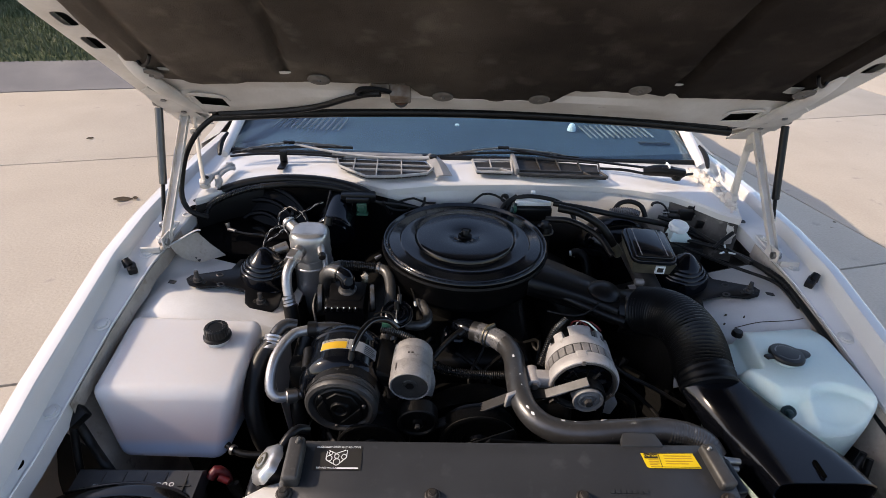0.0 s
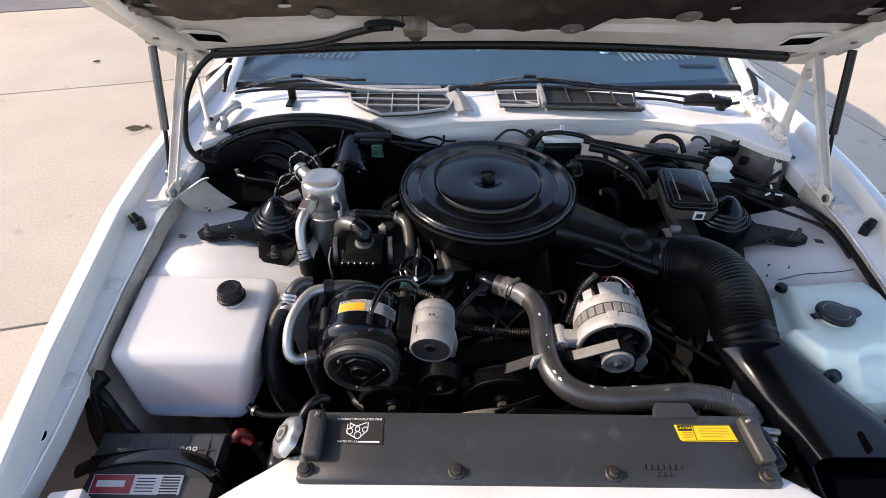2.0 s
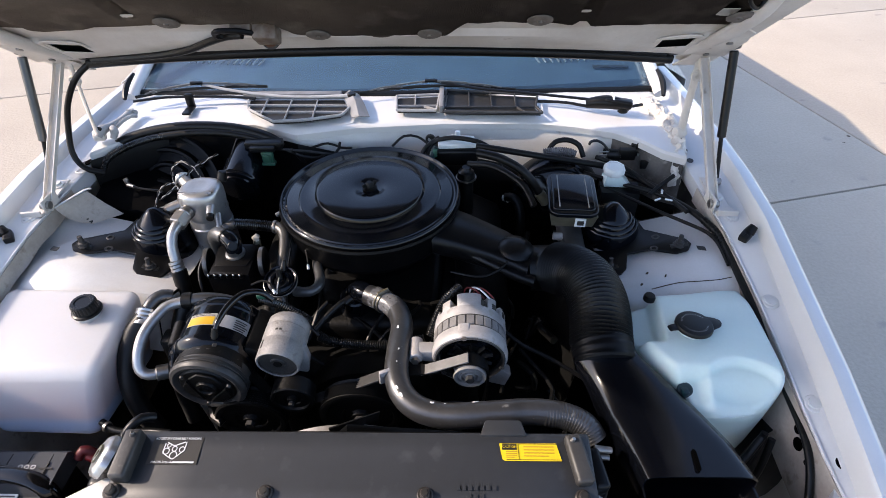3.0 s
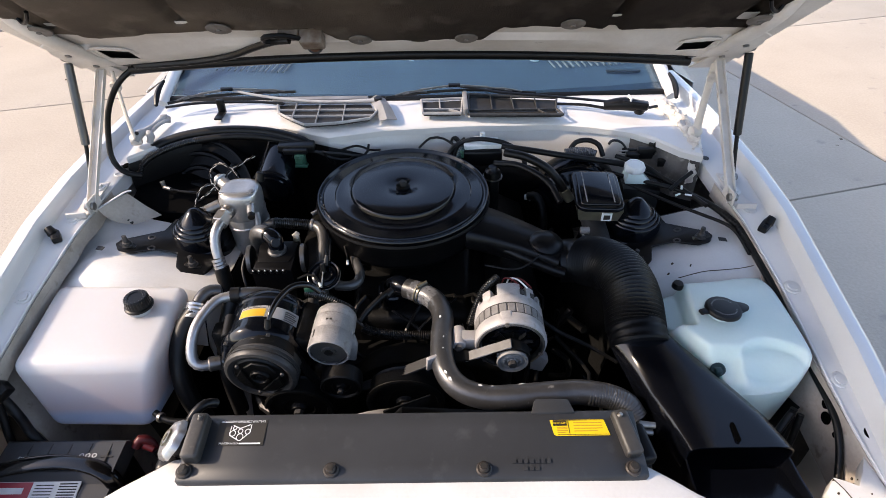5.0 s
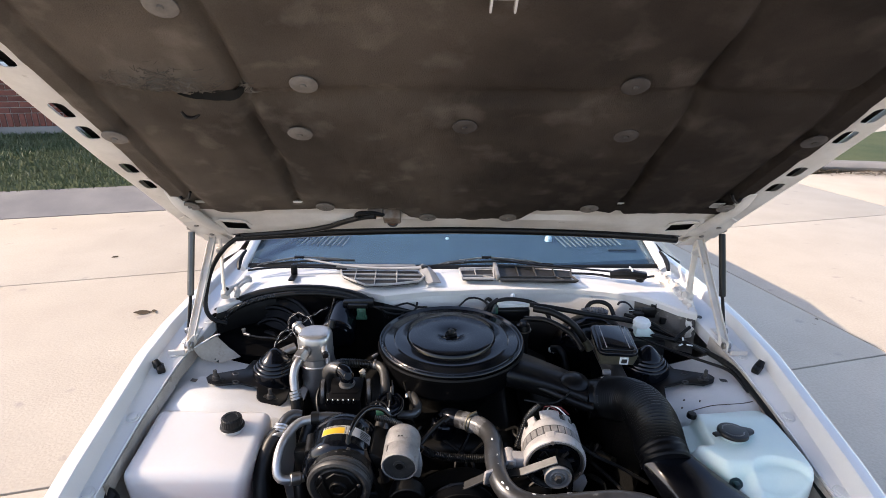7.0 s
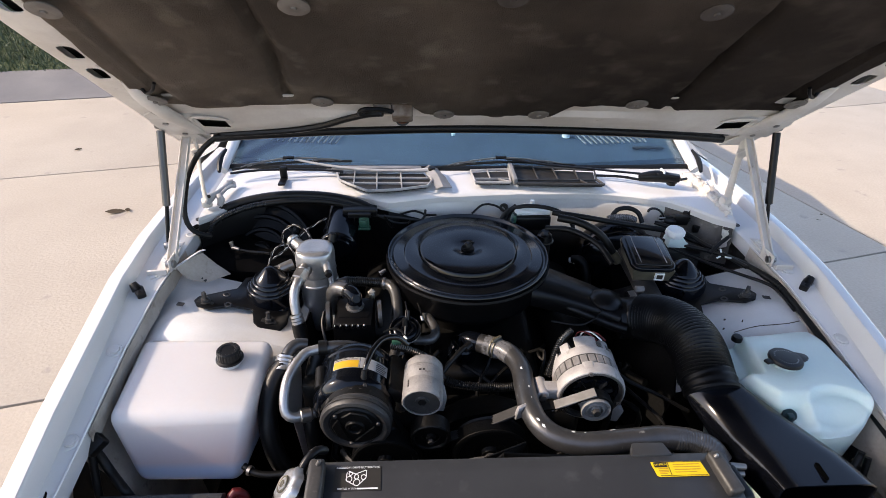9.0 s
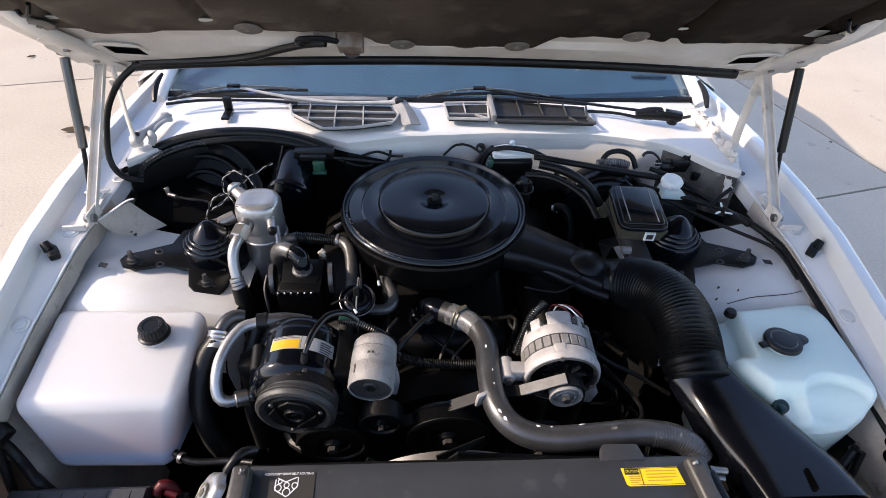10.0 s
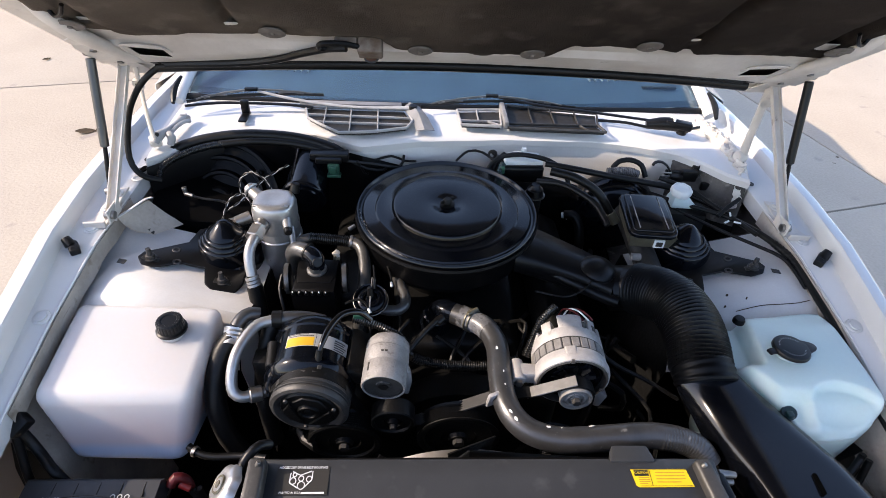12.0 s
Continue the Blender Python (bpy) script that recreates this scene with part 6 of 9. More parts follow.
for bx, turn_, hgt in ((-0.3055, 0, 0.022), (0.345, 9, 0.016)):
    part("clip_bracket", prism([(-0.013, -0.036), (0.013, -0.036), (0.0125, 0.036), (-0.0125, 0.036)], -0.006, hgt, 0.006, 4, Matrix.Translation((bx, 0.570, cover_z(0.57))) @ pose(0, 0, 0, math.degrees(math.atan(0.11)), 0, turn_)), M_PULLEY, cover, "raised grey clip bracket")
part("side_fitting", merge(rod((0.376, 0.600, 0.722), (0.402, 0.597, 0.722), 0.006, 0.005, 14), rod((0.380, 0.592, 0.714), (0.398, 0.590, 0.714), 0.005, 0.005, 12)), M_STEEL, cover, "pale metal hose fitting")
part("side_clip", moved(box(-0.012, 0.012, -0.03, 0.03, -0.02, 0.006, 0.006, 3), Matrix.Translation((0.374, 0.568, 0.722)) @ pose(0, 0, 0, 6, 0, 9)), M_BLACK, cover, "black side clip")
part("rear_tab", prism([(0.205, 0.605), (0.275, 0.605), (0.268, 0.632), (0.214, 0.632)], 0.730, 0.748, 0.004, 2), M_GREY, cover)
for x, y in ((-0.312, 0.522), (-0.096, 0.521), (0.127, 0.520), (0.344, 0.518)):
    sc = part("screw", bolt((x, y, cover_z(y) + 0.001), (0, -0.11, 1), 0.0072, 0.006), M_RUST, cover, "rusty hex screw")
    part("socket", lathe([(0, 0.0105), (0.0045, 0.0105), (0.0045, 0.009), (0, 0.009)], (x, y, cover_z(y) + 0.0015), (0, -0.11, 1), 6), M_INK, sc)
part("stud", rod((-0.306, 0.592, 0.757), (-0.300, 0.592, 0.772), 0.004, 0.003, 10), M_STEEL, cover)
part("stud", rod((0.336, 0.592, 0.752), (0.34, 0.592, 0.762), 0.004, 0.003, 10), M_STEEL, cover)


def on_cover(x, y, h=0.0):
    return Matrix.Translation((x, y, cover_z(y) + 0.0016 + h)) @ pose(0, 0, 0, math.degrees(math.atan(0.11)), 0, 0)


lab = part("belt_label", moved(box(-0.046, 0.046, -0.0235, 0.0235, 0, 0.0005, 0), on_cover(-0.234, 0.578)), M_INK, cover, "black belt routing label with white print")
part("lettering", text_bm("ACCESSORY DRIVE BELT ROUTING", 0.0054, on_cover(-0.234, 0.5985, 0.0014), 0.0002), M_WHITEINK, lab)
part("lettering", text_bm("PRINTED IN U.S.A.", 0.0048, on_cover(-0.252, 0.558, 0.0014), 0.0002), M_WHITEINK, lab)
part("print_bar", moved(box(-0.02, 0.02, -0.0013, 0.0013, 0, 0.0004, 0), on_cover(-0.213, 0.558, 0.001)), M_WHITEINK, lab)
for cx, cy, r in ((-0.250, 0.577, 0.006), (-0.236, 0.581, 0.005), (-0.222, 0.580, 0.0055), (-0.235, 0.570, 0.007), (-0.248, 0.587, 0.004)):
    part("diagram_ring", lathe([(r, 0), (r, 0.0004), (r - 0.0015, 0.0004), (r - 0.0015, 0)], (cx, cy, cover_z(cy) + 0.0023), (0, -0.11, 1), 20), M_WHITEINK, lab)
for a, b in (((-0.252, 0.592), (-0.238, 0.586)), ((-0.238, 0.586), (-0.219, 0.593)), ((-0.255, 0.590), (-0.256, 0.575)), ((-0.256, 0.574), (-0.241, 0.566)), ((-0.229, 0.567), (-0.217, 0.579)), ((-0.217, 0.593), (-0.217, 0.580))):
    d = Vector((b[0] - a[0], b[1] - a[1]))
    part("diagram_line", moved(box(0, d.length, -0.0008, 0.0008, 0, 0.0004, 0), on_cover(a[0], a[1], 0.001) @ pose(0, 0, 0, 0, 0, math.degrees(math.atan2(d.y, d.x)))), M_WHITEINK, lab)
yl = part("caution_label", prism([(0.233, 0.594), (0.316, 0.5945), (0.3215, 0.5685), (0.240, 0.5685), (0.2365, 0.571)], 0, 0.0006, 0, 1, Matrix.Translation((0, 0, cover_z(0.58) + 0.0018)) @ Matrix(((1, 0, 0, 0), (0, 1, 0, 0), (0, 0.11, 1, -0.11 * 0.58), (0, 0, 0, 1)))), M_YELLOW, cover, "bright yellow caution label")
part("header", moved(box(-0.0105, 0.0105, -0.004, 0.004, 0, 0.0005, 0), on_cover(0.2475, 0.5885, 0.0010)), M_INK, yl)
part("lettering", text_bm("CAUTION", 0.0046, on_cover(0.2475, 0.5885, 0.002), 0.0001), M_YELLOW, yl)
for x0, x1, y0, y1 in ((0.2375, 0.318, 0.5928, 0.5934), (0.2425, 0.3195, 0.5696, 0.5702), (0.2600, 0.2606, 0.5698, 0.593)):
    part("rule", moved(box((x0 - x1) / 2, (x1 - x0) / 2, (y0 - y1) / 2, (y1 - y0) / 2, 0, 0.0004, 0), on_cover((x0 + x1) / 2, (y0 + y1) / 2, 0.0012)), M_INK, yl)
for k in range(4):
    part("print_bar", moved(box(-0.022, 0.022 - 0.008 * (k == 3), -0.0007, 0.0007, 0, 0.0003, 0), on_cover(0.290, 0.589 - 0.0045 * k, 0.0012)), M_OCHRE, yl)
    part("print_bar", moved(box(-0.008, 0.008 - 0.004 * (k == 3), -0.0006, 0.0006, 0, 0.0003, 0), on_cover(0.250, 0.582 - 0.0028 * k, 0.0012)), M_OCHRE, yl)
lab_c = Vector((-0.234, 0.578, cover_z(0.578))) - cover.location
lab.scale = (0.80, 0.86, 1.0)
lab.location = Vector((lab_c.x * 0.20 - 0.008, lab_c.y * 0.14 + 0.002, 0.0))
part("embossed_bar", merge(*[moved(box(-0.003, 0.003, -0.0035, 0.0035, 0, 0.0004, 0), on_cover(0.172 + 0.0085 * k, 0.5305)) for k in range(7)], *[moved(box(-0.003, 0.003, -0.003, 0.003, 0, 0.0004, 0), on_cover(0.188 + 0.0085 * k, 0.5195)) for k in range(3)]), M_GREY, cover)

rcap = thing("radiator_filler", "tilted bare metal radiator filler on its neck", "radiator filler", at=(-0.355, 0.58, 0.70))
CN = Vector((-0.70, 0.0, 0.68)).normalized()
CC = Vector((-0.350, 0.578, 0.728))
part("neck", merge(rod(CC - CN * 0.045, CC - CN * 0.004, 0.019, 0.021, 20), tube([CC - CN * 0.03, (-0.335, 0.602, 0.728), (-0.326, 0.618, 0.742), (-0.312, 0.632, 0.746), (-0.300, 0.640, 0.735)], 0.0075, 10, 0.008)), M_BLACK, rcap)
part("cap", lathe([(0, 0.013), (0.010, 0.013), (0.012, 0.010), (0.020, 0.011), (0.026, 0.009), (0.031, 0.004), (0.032, -0.004), (0.029, -0.004), (0, 0.0)], CC, CN, 36, wobble=lambda f, h: 0.05 * math.cos(f * math.tau * 8) if h < 0.01 else 0), M_CAN, rcap)
part("rivet", lathe([(0, 0.0145), (0.005, 0.0145), (0.006, 0.0125), (0.011, 0.0125), (0.013, 0.0135), (0.014, 0.0115), (0, 0.0115)], CC, CN, 24), M_GOLD, rcap)


# ---- tanks ----
def rounded_loft(secs, bev=0.012, seg=3):
    bm = loft(secs)
    bmesh.ops.recalc_face_normals(bm, faces=bm.faces[:])
    bmesh.ops.bevel(bm, geom=bm.edges[:], offset=bev, segments=seg, profile=0.5, affect="EDGES")
    return bm


tank = thing("coolant_tank", "square milky white coolant tank with a black cap", "coolant tank", at=(-0.58, 0.84, 0.52))
part("shell", rounded_loft([[(-0.672, 0.703, 0.574), (-0.480, 0.698, 0.574), (-0.455, 0.90, 0.574), (-0.676, 0.90, 0.574)],
                            [(-0.708, 0.730, 0.722), (-0.448, 0.737, 0.722), (-0.444, 0.928, 0.742), (-0.716, 0.934, 0.742)]], 0.022, 5), M_TANK, tank, "milky white plastic shell, tinted bluish low down with a rosy shade tone above", 60)
part("neck", rod((-0.517, 0.862, 0.728), (-0.517, 0.862, 0.745), 0.0235, 0.0225, 28), M_TANK, tank)
cap = part("cap", merge(lathe([(0.020, 0), (0.0262, 0.0), (0.0268, 0.002), (0.0262, 0.0045), (0.0232, 0.006), (0.0225, 0.008)], (-0.517, 0.862, 0.742), (0, 0, 1), 48),
                        lathe([(0.0222, 0.006), (0.0226, 0.010), (0.0218, 0.0225), (0.0196, 0.0250), (0.0142, 0.0250), (0.0128, 0.0232), (0, 0.0232)], (-0.517, 0.862, 0.742), (0, 0, 1), 120, wobble=lambda f, h: 0.022 * (1 if math.cos(f * math.tau * 24) > 0 else -1) if 0.008 < h < 0.024 else 0)), M_BLACK, tank, "black ribbed plastic cap")
for k in range(16):
    part("cap_mark", moved(box(-0.0005, 0.0005, -0.0012, 0.0012, 0, 0.0003, 0), Matrix.Translation((-0.517, 0.862, 0.7670)) @ pose(0, 0, 0, 0, 0, 22.5 * k) @ Matrix.Translation((0, 0.0170, 0))), M_PULLEY, cap)
part("hose_stub", tube([(-0.475, 0.716, 0.605), (-0.455, 0.705, 0.60), (-0.43, 0.70, 0.598), (-0.38, 0.70, 0.60), (-0.335, 0.69, 0.61)], 0.0065, 10, 0.01), M_RUBBER, tank, "thin black overflow hose")
part("hose_clip", lathe([(0.0075, -0.003), (0.0095, -0.003), (0.0095, 0.003), (0.0075, 0.003)], (-0.462, 0.708, 0.601), (1, -0.4, 0), 18), M_STEEL, tank)

wash = thing("washer_tank", "greenish milky washer fluid tank with a winged cap", "washer tank", at=(0.6, 0.8, 0.5))
T1 = [(0.480, 0.815), (0.487, 0.872), (0.520, 0.900), (0.600, 0.912), (0.690, 0.925), (0.710, 0.90), (0.706, 0.735), (0.690, 0.698), (0.655, 0.680), (0.60, 0.672), (0.560, 0.680), (0.540, 0.722), (0.514, 0.760)]


def ease(a, b, v):
    t = min(1.0, max(0.0, (v - a) / (b - a)))
    return t * t * (3 - 2 * t)


def tank_top(x, y):
    """Top face of the tank: a low lobe on the engine side, a lowered panel in front with a curved shoulder."""
    z = 0.744 - 0.030 * (1 - ease(0.527, 0.540, x - 0.10 * (y - 0.84))) * ease(0.785, 0.800, y)
    d = math.hypot((x - 0.634) / 0.072, (y - 0.676) / 0.074)
    z -= max(0.016 * (1 - ease(0.90, 1.04, d)) + 0.020 * (1 - ease(0.0, 0.95, d)), 0.030 * (1 - ease(0.722, 0.738, y)) * (1 - ease(0.565, 0.610, x)))
    z -= 0.010 * (1 - ease(0.690, 0.725, y)) + 0.022 * (1 - ease(0.655, 0.690, y)) * (1 - ease(0.62, 0.66, x))
    return z - 0.010 * ease(0.87, 0.93, y)


ring = [Vector((p.x, p.y)) for p in spline([(*q, 0) for q in T1 + T1[:1]], 0.005)[:-1]]
tc_ = Vector((0.612, 0.795))
secs = []
for z, k in ((0.46, 0.80), (0.58, 0.93), (0.66, 0.985), (0.69, 1.0)):
    secs.append([(tc_.x + (p.x - tc_.x) * k, tc_.y + (p.y - tc_.y) * k, z) for p in ring])
for k, drop in [(1.0, 0.016), (0.992, 0.009), (0.978, 0.004), (0.960, 0.0015), (0.94, 0.0005)] + [(0.92 - 0.03 * q, 0.0) for q in range(31)]:
    row = []
    for p in ring:
        x, y = tc_.x + (p.x - tc_.x) * k, tc_.y + (p.y - tc_.y) * k
        row.append((x, y, max(0.690, tank_top(x, y) - drop)))
    secs.append(row)
part("shell", loft(secs), M_TANK2, wash, "translucent greenish shell", 60)
part("neck", rod((0.585, 0.815, 0.736), (0.585, 0.815, 0.7505), 0.027, 0.027, 28), M_TANK2, wash)
WC = Matrix.Translation((0.583, 0.812, 0.7515)) @ pose(0, 0, 0, -3, 2, 8) @ Matrix.Scale(0.87, 4)
wcap = part("cap", merge(moved(lathe([(0.0, 0.0), (0.034, 0.0), (0.0365, 0.002), (0.0365, 0.007), (0.0345, 0.010), (0.030, 0.011), (0, 0.0108)], (0, 0, 0), (0, 0, 1), 40), WC),
                         prism([(0.026, -0.020), (0.040, -0.014), (0.052, -0.010), (0.057, -0.003), (0.056, 0.006), (0.049, 0.012), (0.038, 0.017), (0.026, 0.022)], 0.001, 0.0085, 0.003, 2, WC),
                         prism([(-0.030, -0.009), (-0.044, -0.008), (-0.052, -0.010), (-0.054, 0.004), (-0.044, 0.007), (-0.030, 0.008)], 0.001, 0.0065, 0.002, 2, WC)), M_BLACK, wash, "black winged snap cap")
for k in range(26):
    a = 0.5 + k * 0.19 + (0.5 if k > 12 else 0)
    part("print_bar", moved(box(-0.0008, 0.0008, -0.0015, 0.0015, 0, 0.0003, 0), WC @ pose(0.0245 * math.cos(a), 0.0245 * math.sin(a), 0.0109, 0, 0, math.degrees(a) - 90)), M_GRILLE, wcap)
part("plug", merge(rod((0.556, 0.722, 0.690), (0.548, 0.712, 0.710), 0.0130, 0.0125, 18), moved(box(-0.006, 0.006, -0.006, 0.006, -0.006, 0.007, 0.003), Matrix.Translation((0.547, 0.708, 0.708)))), M_TEAL, wash, "dark teal level sensor plug")
part("grommet", lathe([(0, 0.006), (0.009, 0.005), (0.011, 0), (0.011, -0.006), (0, -0.006)], (0.534, 0.898, 0.738), (0, 0, 1), 20), M_BLACK, wash)
part("tube", tube([(0.64, 0.66, 0.52), (0.655, 0.645, 0.56), (0.668, 0.655, 0.62), (0.675, 0.665, 0.66)], 0.006, 10, 0.01), M_RUBBER, wash)
part("tube", tube([(0.645, 0.60, 0.50), (0.66, 0.62, 0.545), (0.678, 0.64, 0.60), (0.688, 0.66, 0.65)], 0.006, 10, 0.01), M_RUBBER, wash)
part("tube", tube([(0.54, 0.635, 0.58), (0.58, 0.628, 0.585), (0.63, 0.632, 0.615), (0.67, 0.66, 0.655)], 0.006, 10, 0.01), M_RUBBER, wash)

wash.location += Vector((-0.004, -0.005, 0.011))

# ---- battery ----
bat = thing("battery", "black car battery under a hold-down strap", "battery", at=(-0.59, 0.58, 0.44))
part("case", box(-0.700, -0.492, 0.52, 0.645, 0.44, 0.605, 0.006, 2), M_BLACK, bat)
part("lid", loft([[(-0.704, 0.516, 0.600), (-0.704, 0.516, 0.612), (-0.700, 0.520, 0.612), (-0.700, 0.575, 0.616), (-0.700, 0.590, 0.630), (-0.700, 0.645, 0.632), (-0.704, 0.650, 0.628), (-0.704, 0.650, 0.600)],
                  [(-0.488, 0.516, 0.600), (-0.488, 0.516, 0.612), (-0.492, 0.520, 0.612), (-0.492, 0.575, 0.616), (-0.492, 0.590, 0.630), (-0.492, 0.645, 0.632), (-0.488, 0.650, 0.628), (-0.488, 0.650, 0.600)]]), M_GREY, bat, "dark grey lid")
for k in range(5):
    part("rib", box(-0.655 + 0.035 * k, -0.653 + 0.035 * k, 0.622, 0.642, 0.630, 0.6325, 0.0008, 1), M_INK, bat)
part("lettering", text_bm("DANGER/POISON", 0.0078, Matrix.Translation((-0.632, 0.613, 0.6345)), 0.0002), M_WHITEINK, bat)
for k in range(3):
    part("warning_mark", lathe([(0.004, 0), (0.004, 0.0004), (0.0028, 0.0004), (0.0028, 0)], (-0.556 + 0.011 * k, 0.617, 0.6340), (0, 0, 1), 14), M_WHITEINK, bat)
part("plus_sign", merge(box(-0.524, -0.502, 0.6145, 0.617, 0.632, 0.6337, 0), box(-0.5142, -0.5118, 0.605, 0.627, 0.632, 0.6340, 0)), M_INK, bat)
part("strap", tube([(-0.722, 0.584, 0.618), (-0.690, 0.590, 0.630), (-0.640, 0.597, 0.638), (-0.580, 0.601, 0.641), (-0.530, 0.596, 0.637), (-0.500, 0.586, 0.626), (-0.486, 0.575, 0.605), (-0.480, 0.566, 0.570), (-0.478, 0.56, 0.53)], 0.0135, 14, 0.008, flat=0.5), M_STRAP, bat, "glossy black moulded hold-down strap")
part("strap_rib", tube([(-0.700, 0.5995, 0.634), (-0.640, 0.608, 0.6425), (-0.580, 0.612, 0.6445), (-0.530, 0.606, 0.640)], 0.0022, 8, 0.02), M_STRAP, bat)
lb = part("label", moved(box(-0.090, 0.058, -0.001, 0.0012, -0.075, 0.0, 0), Matrix.Translation((-0.600, 0.578, 0.6195)) @ pose(0, 0, 0, -78, 0, 0)), M_WHITEINK, bat, "white and red battery label")
LM = Matrix.Translation((-0.600, 0.578, 0.6195)) @ pose(0, 0, 0, -78, 0, 0)
part("brand_panel", moved(box(-0.088, -0.022, -0.0018, -0.0008, -0.030, -0.001, 0), LM), M_REDINK, lb, "red printed panel")
part("brand_shape", moved(box(-0.080, -0.034, -0.0024, -0.0016, -0.020, -0.010, 0), LM), M_WHITEINK, lb)
part("rule", moved(box(-0.078, 0.020, -0.0018, -0.0008, -0.040, -0.038, 0), LM), M_REDINK, lb)
part("print_bar", moved(box(-0.086, 0.03, -0.0018, -0.0008, -0.050, -0.047, 0), LM), M_INK, lb)
for k in range(5):
    part("print_bar", moved(box(-0.016, 0.014, -0.0018, -0.0010, -0.007 - 0.005 * k, -0.0055 - 0.005 * k, 0), LM), M_INK, lb)
for k in range(7):
    part("print_bar", moved(box(0.024, 0.054, -0.0018, -0.0010, -0.005 - 0.0045 * k, -0.003 - 0.0045 * k, 0), LM), M_INK, lb)
part("red_boot", merge(tube([(-0.482, 0.645, 0.612), (-0.474, 0.655, 0.622), (-0.458, 0.655, 0.612), (-0.452, 0.65, 0.60)], [0.008, 0.009, 0.008, 0.006], 12, 0.006), rod((-0.468, 0.650, 0.612), (-0.450, 0.644, 0.606), 0.008, 0.006, 12)), M_RED, bat, "red terminal boot")
for k in range(2):
    part("cable", tube([(-0.452 + 0.01 * k, 0.648, 0.598), (-0.43, 0.63, 0.56 - 0.02 * k), (-0.42 - 0.02 * k, 0.58, 0.50), (-0.40, 0.56, 0.40)], 0.007, 10, 0.015), M_RUBBER, bat)
part("cable", tube([(-0.722, 0.702, 0.695), (-0.712, 0.698, 0.665), (-0.695, 0.685, 0.640), (-0.668, 0.662, 0.628), (-0.65, 0.655, 0.58)], 0.0085, 10, 0.01), M_RUBBER, bat, "black battery cable")
part("cable", tube([(-0.724, 0.698, 0.69), (-0.722, 0.682, 0.65), (-0.716, 0.660, 0.60), (-0.71, 0.64, 0.5)], 0.007, 10, 0.01), M_RUBBER, bat)
part("cable_boot", moved(box(-0.014, 0.014, -0.018, 0.018, -0.012, 0.012, 0.005), Matrix.Translation((-0.718, 0.704, 0.698)) @ pose(0, 0, 0, 30, 20, -35)), M_RUBBER, bat)

bat.location.z -= 0.010

# ---- strut mounts ----
for s, c, z0 in ((-1, Vector((-0.508, 1.14, 0.0)), 0.698), (1, Vector((0.516, 1.135, 0.0)), 0.700)):
    mount = thing("strut_mount", "black stepped rubber strut mount on its steel plate", "strut mount", at=(c.x, c.y, z0), group="strut mounts on the towers")
    part("dome", lathe([(1.09 * r, h) for r, h in [(0, 0.094), (0.006, 0.0935), (0.012, 0.090), (0.030, 0.071), (0.0335, 0.068), (0.0355, 0.0645), (0.0375, 0.064), (0.0405, 0.061), (0.042, 0.057), (0.044, 0.0565), (0.0475, 0.053), (0.049, 0.049), (0.051, 0.0485), (0.054, 0.045), (0.055, 0.040), (0.0565, 0.010), (0.060, 0.006), (0.061, -0.02), (0, -0.02)]], (c.x + (0.016 if s < 0 else -0.005), c.y - (0.012 if s < 0 else 0.0), z0 - (0.004 if s < 0 else 0.0)), (0, -0.05, 1), 48), M_GLOSS, mount, "glossy black rubber dome")
    P = [(-0.060, 0.035), (-0.068, -0.012), (-0.118, -0.052), (-0.137, -0.066), (-0.143, -0.084), (-0.132, -0.101), (-0.108, -0.104), (-0.062, -0.078), (-0.018, -0.080), (-0.006, -0.124), (0.008, -0.138), (0.054, -0.134), (0.064, -0.108), (0.062, -0.03), (0.058, 0.045), (-0.02, 0.065)]
    P = [(c.x - s * x, c.y + y) for x, y in P]
    shear = Matrix(((1, 0, 0, 0), (0, 1, 0, 0), (s * 0.25, 0.0, 1, z0 + 0.003 - 0.25 * 0.50), (0, 0, 0, 1)))
    part("plate", prism(P, 0.0, 0.007, 0.003, 2, shear), M_BLACK, mount, "black stamped steel plate")
    for dx, dy in ((-0.118, -0.083), (0.026, -0.112)):
        x, y = c.x - s * dx, c.y + dy
        zz = z0 + 0.010 + 0.25 * (abs(x) - 0.50)
        part("slot_rim", prism([(x - 0.017, y - 0.007), (x + 0.017, y - 0.008), (x + 0.018, y + 0.003), (x - 0.016, y + 0.007)], 0.0, 0.0012, 0.001, 1, Matrix(((1, 0, 0, 0), (0, 1, 0, 0), (s * 0.25, 0, 1, z0 + 0.0098 - 0.125), (0, 0, 0, 1)))), M_INK, mount, "dark patch for a slotted hole")
        part("stud", lathe([(0, 0.026), (0.0045, 0.025), (0.0055, 0.010), (0.009, 0.009), (0.009, 0.002), (0.0125, 0.002), (0.0125, 0.0), (0, 0.0)], (x, y, zz), (0, 0, 1), 12), M_PULLEY, mount, "threaded stud with its nut")
    for dx, dy in ((-0.082, -0.045), (-0.070, -0.080)):
        x = c.x - s * dx
        part("hole_rim", lathe([(0.0045, 0.0012), (0.0075, 0.0012), (0.0085, 0), (0.0045, 0)], (x, c.y + dy, z0 + 0.0102 + 0.25 * (abs(x) - 0.50)), (-s * 0.25, 0, 1), 16), M_PULLEY, mount)

# ---- brake master cylinder and booster ----
mc = thing("brake_master_cylinder", "brake master cylinder with a black-lidded fluid reservoir", "master cylinder", at=(0.42, 1.15, 0.7))
MCM = Matrix.Translation((0.422, 1.158, 0.794)) @ pose(0, 0, 0, 4, 0, -4)
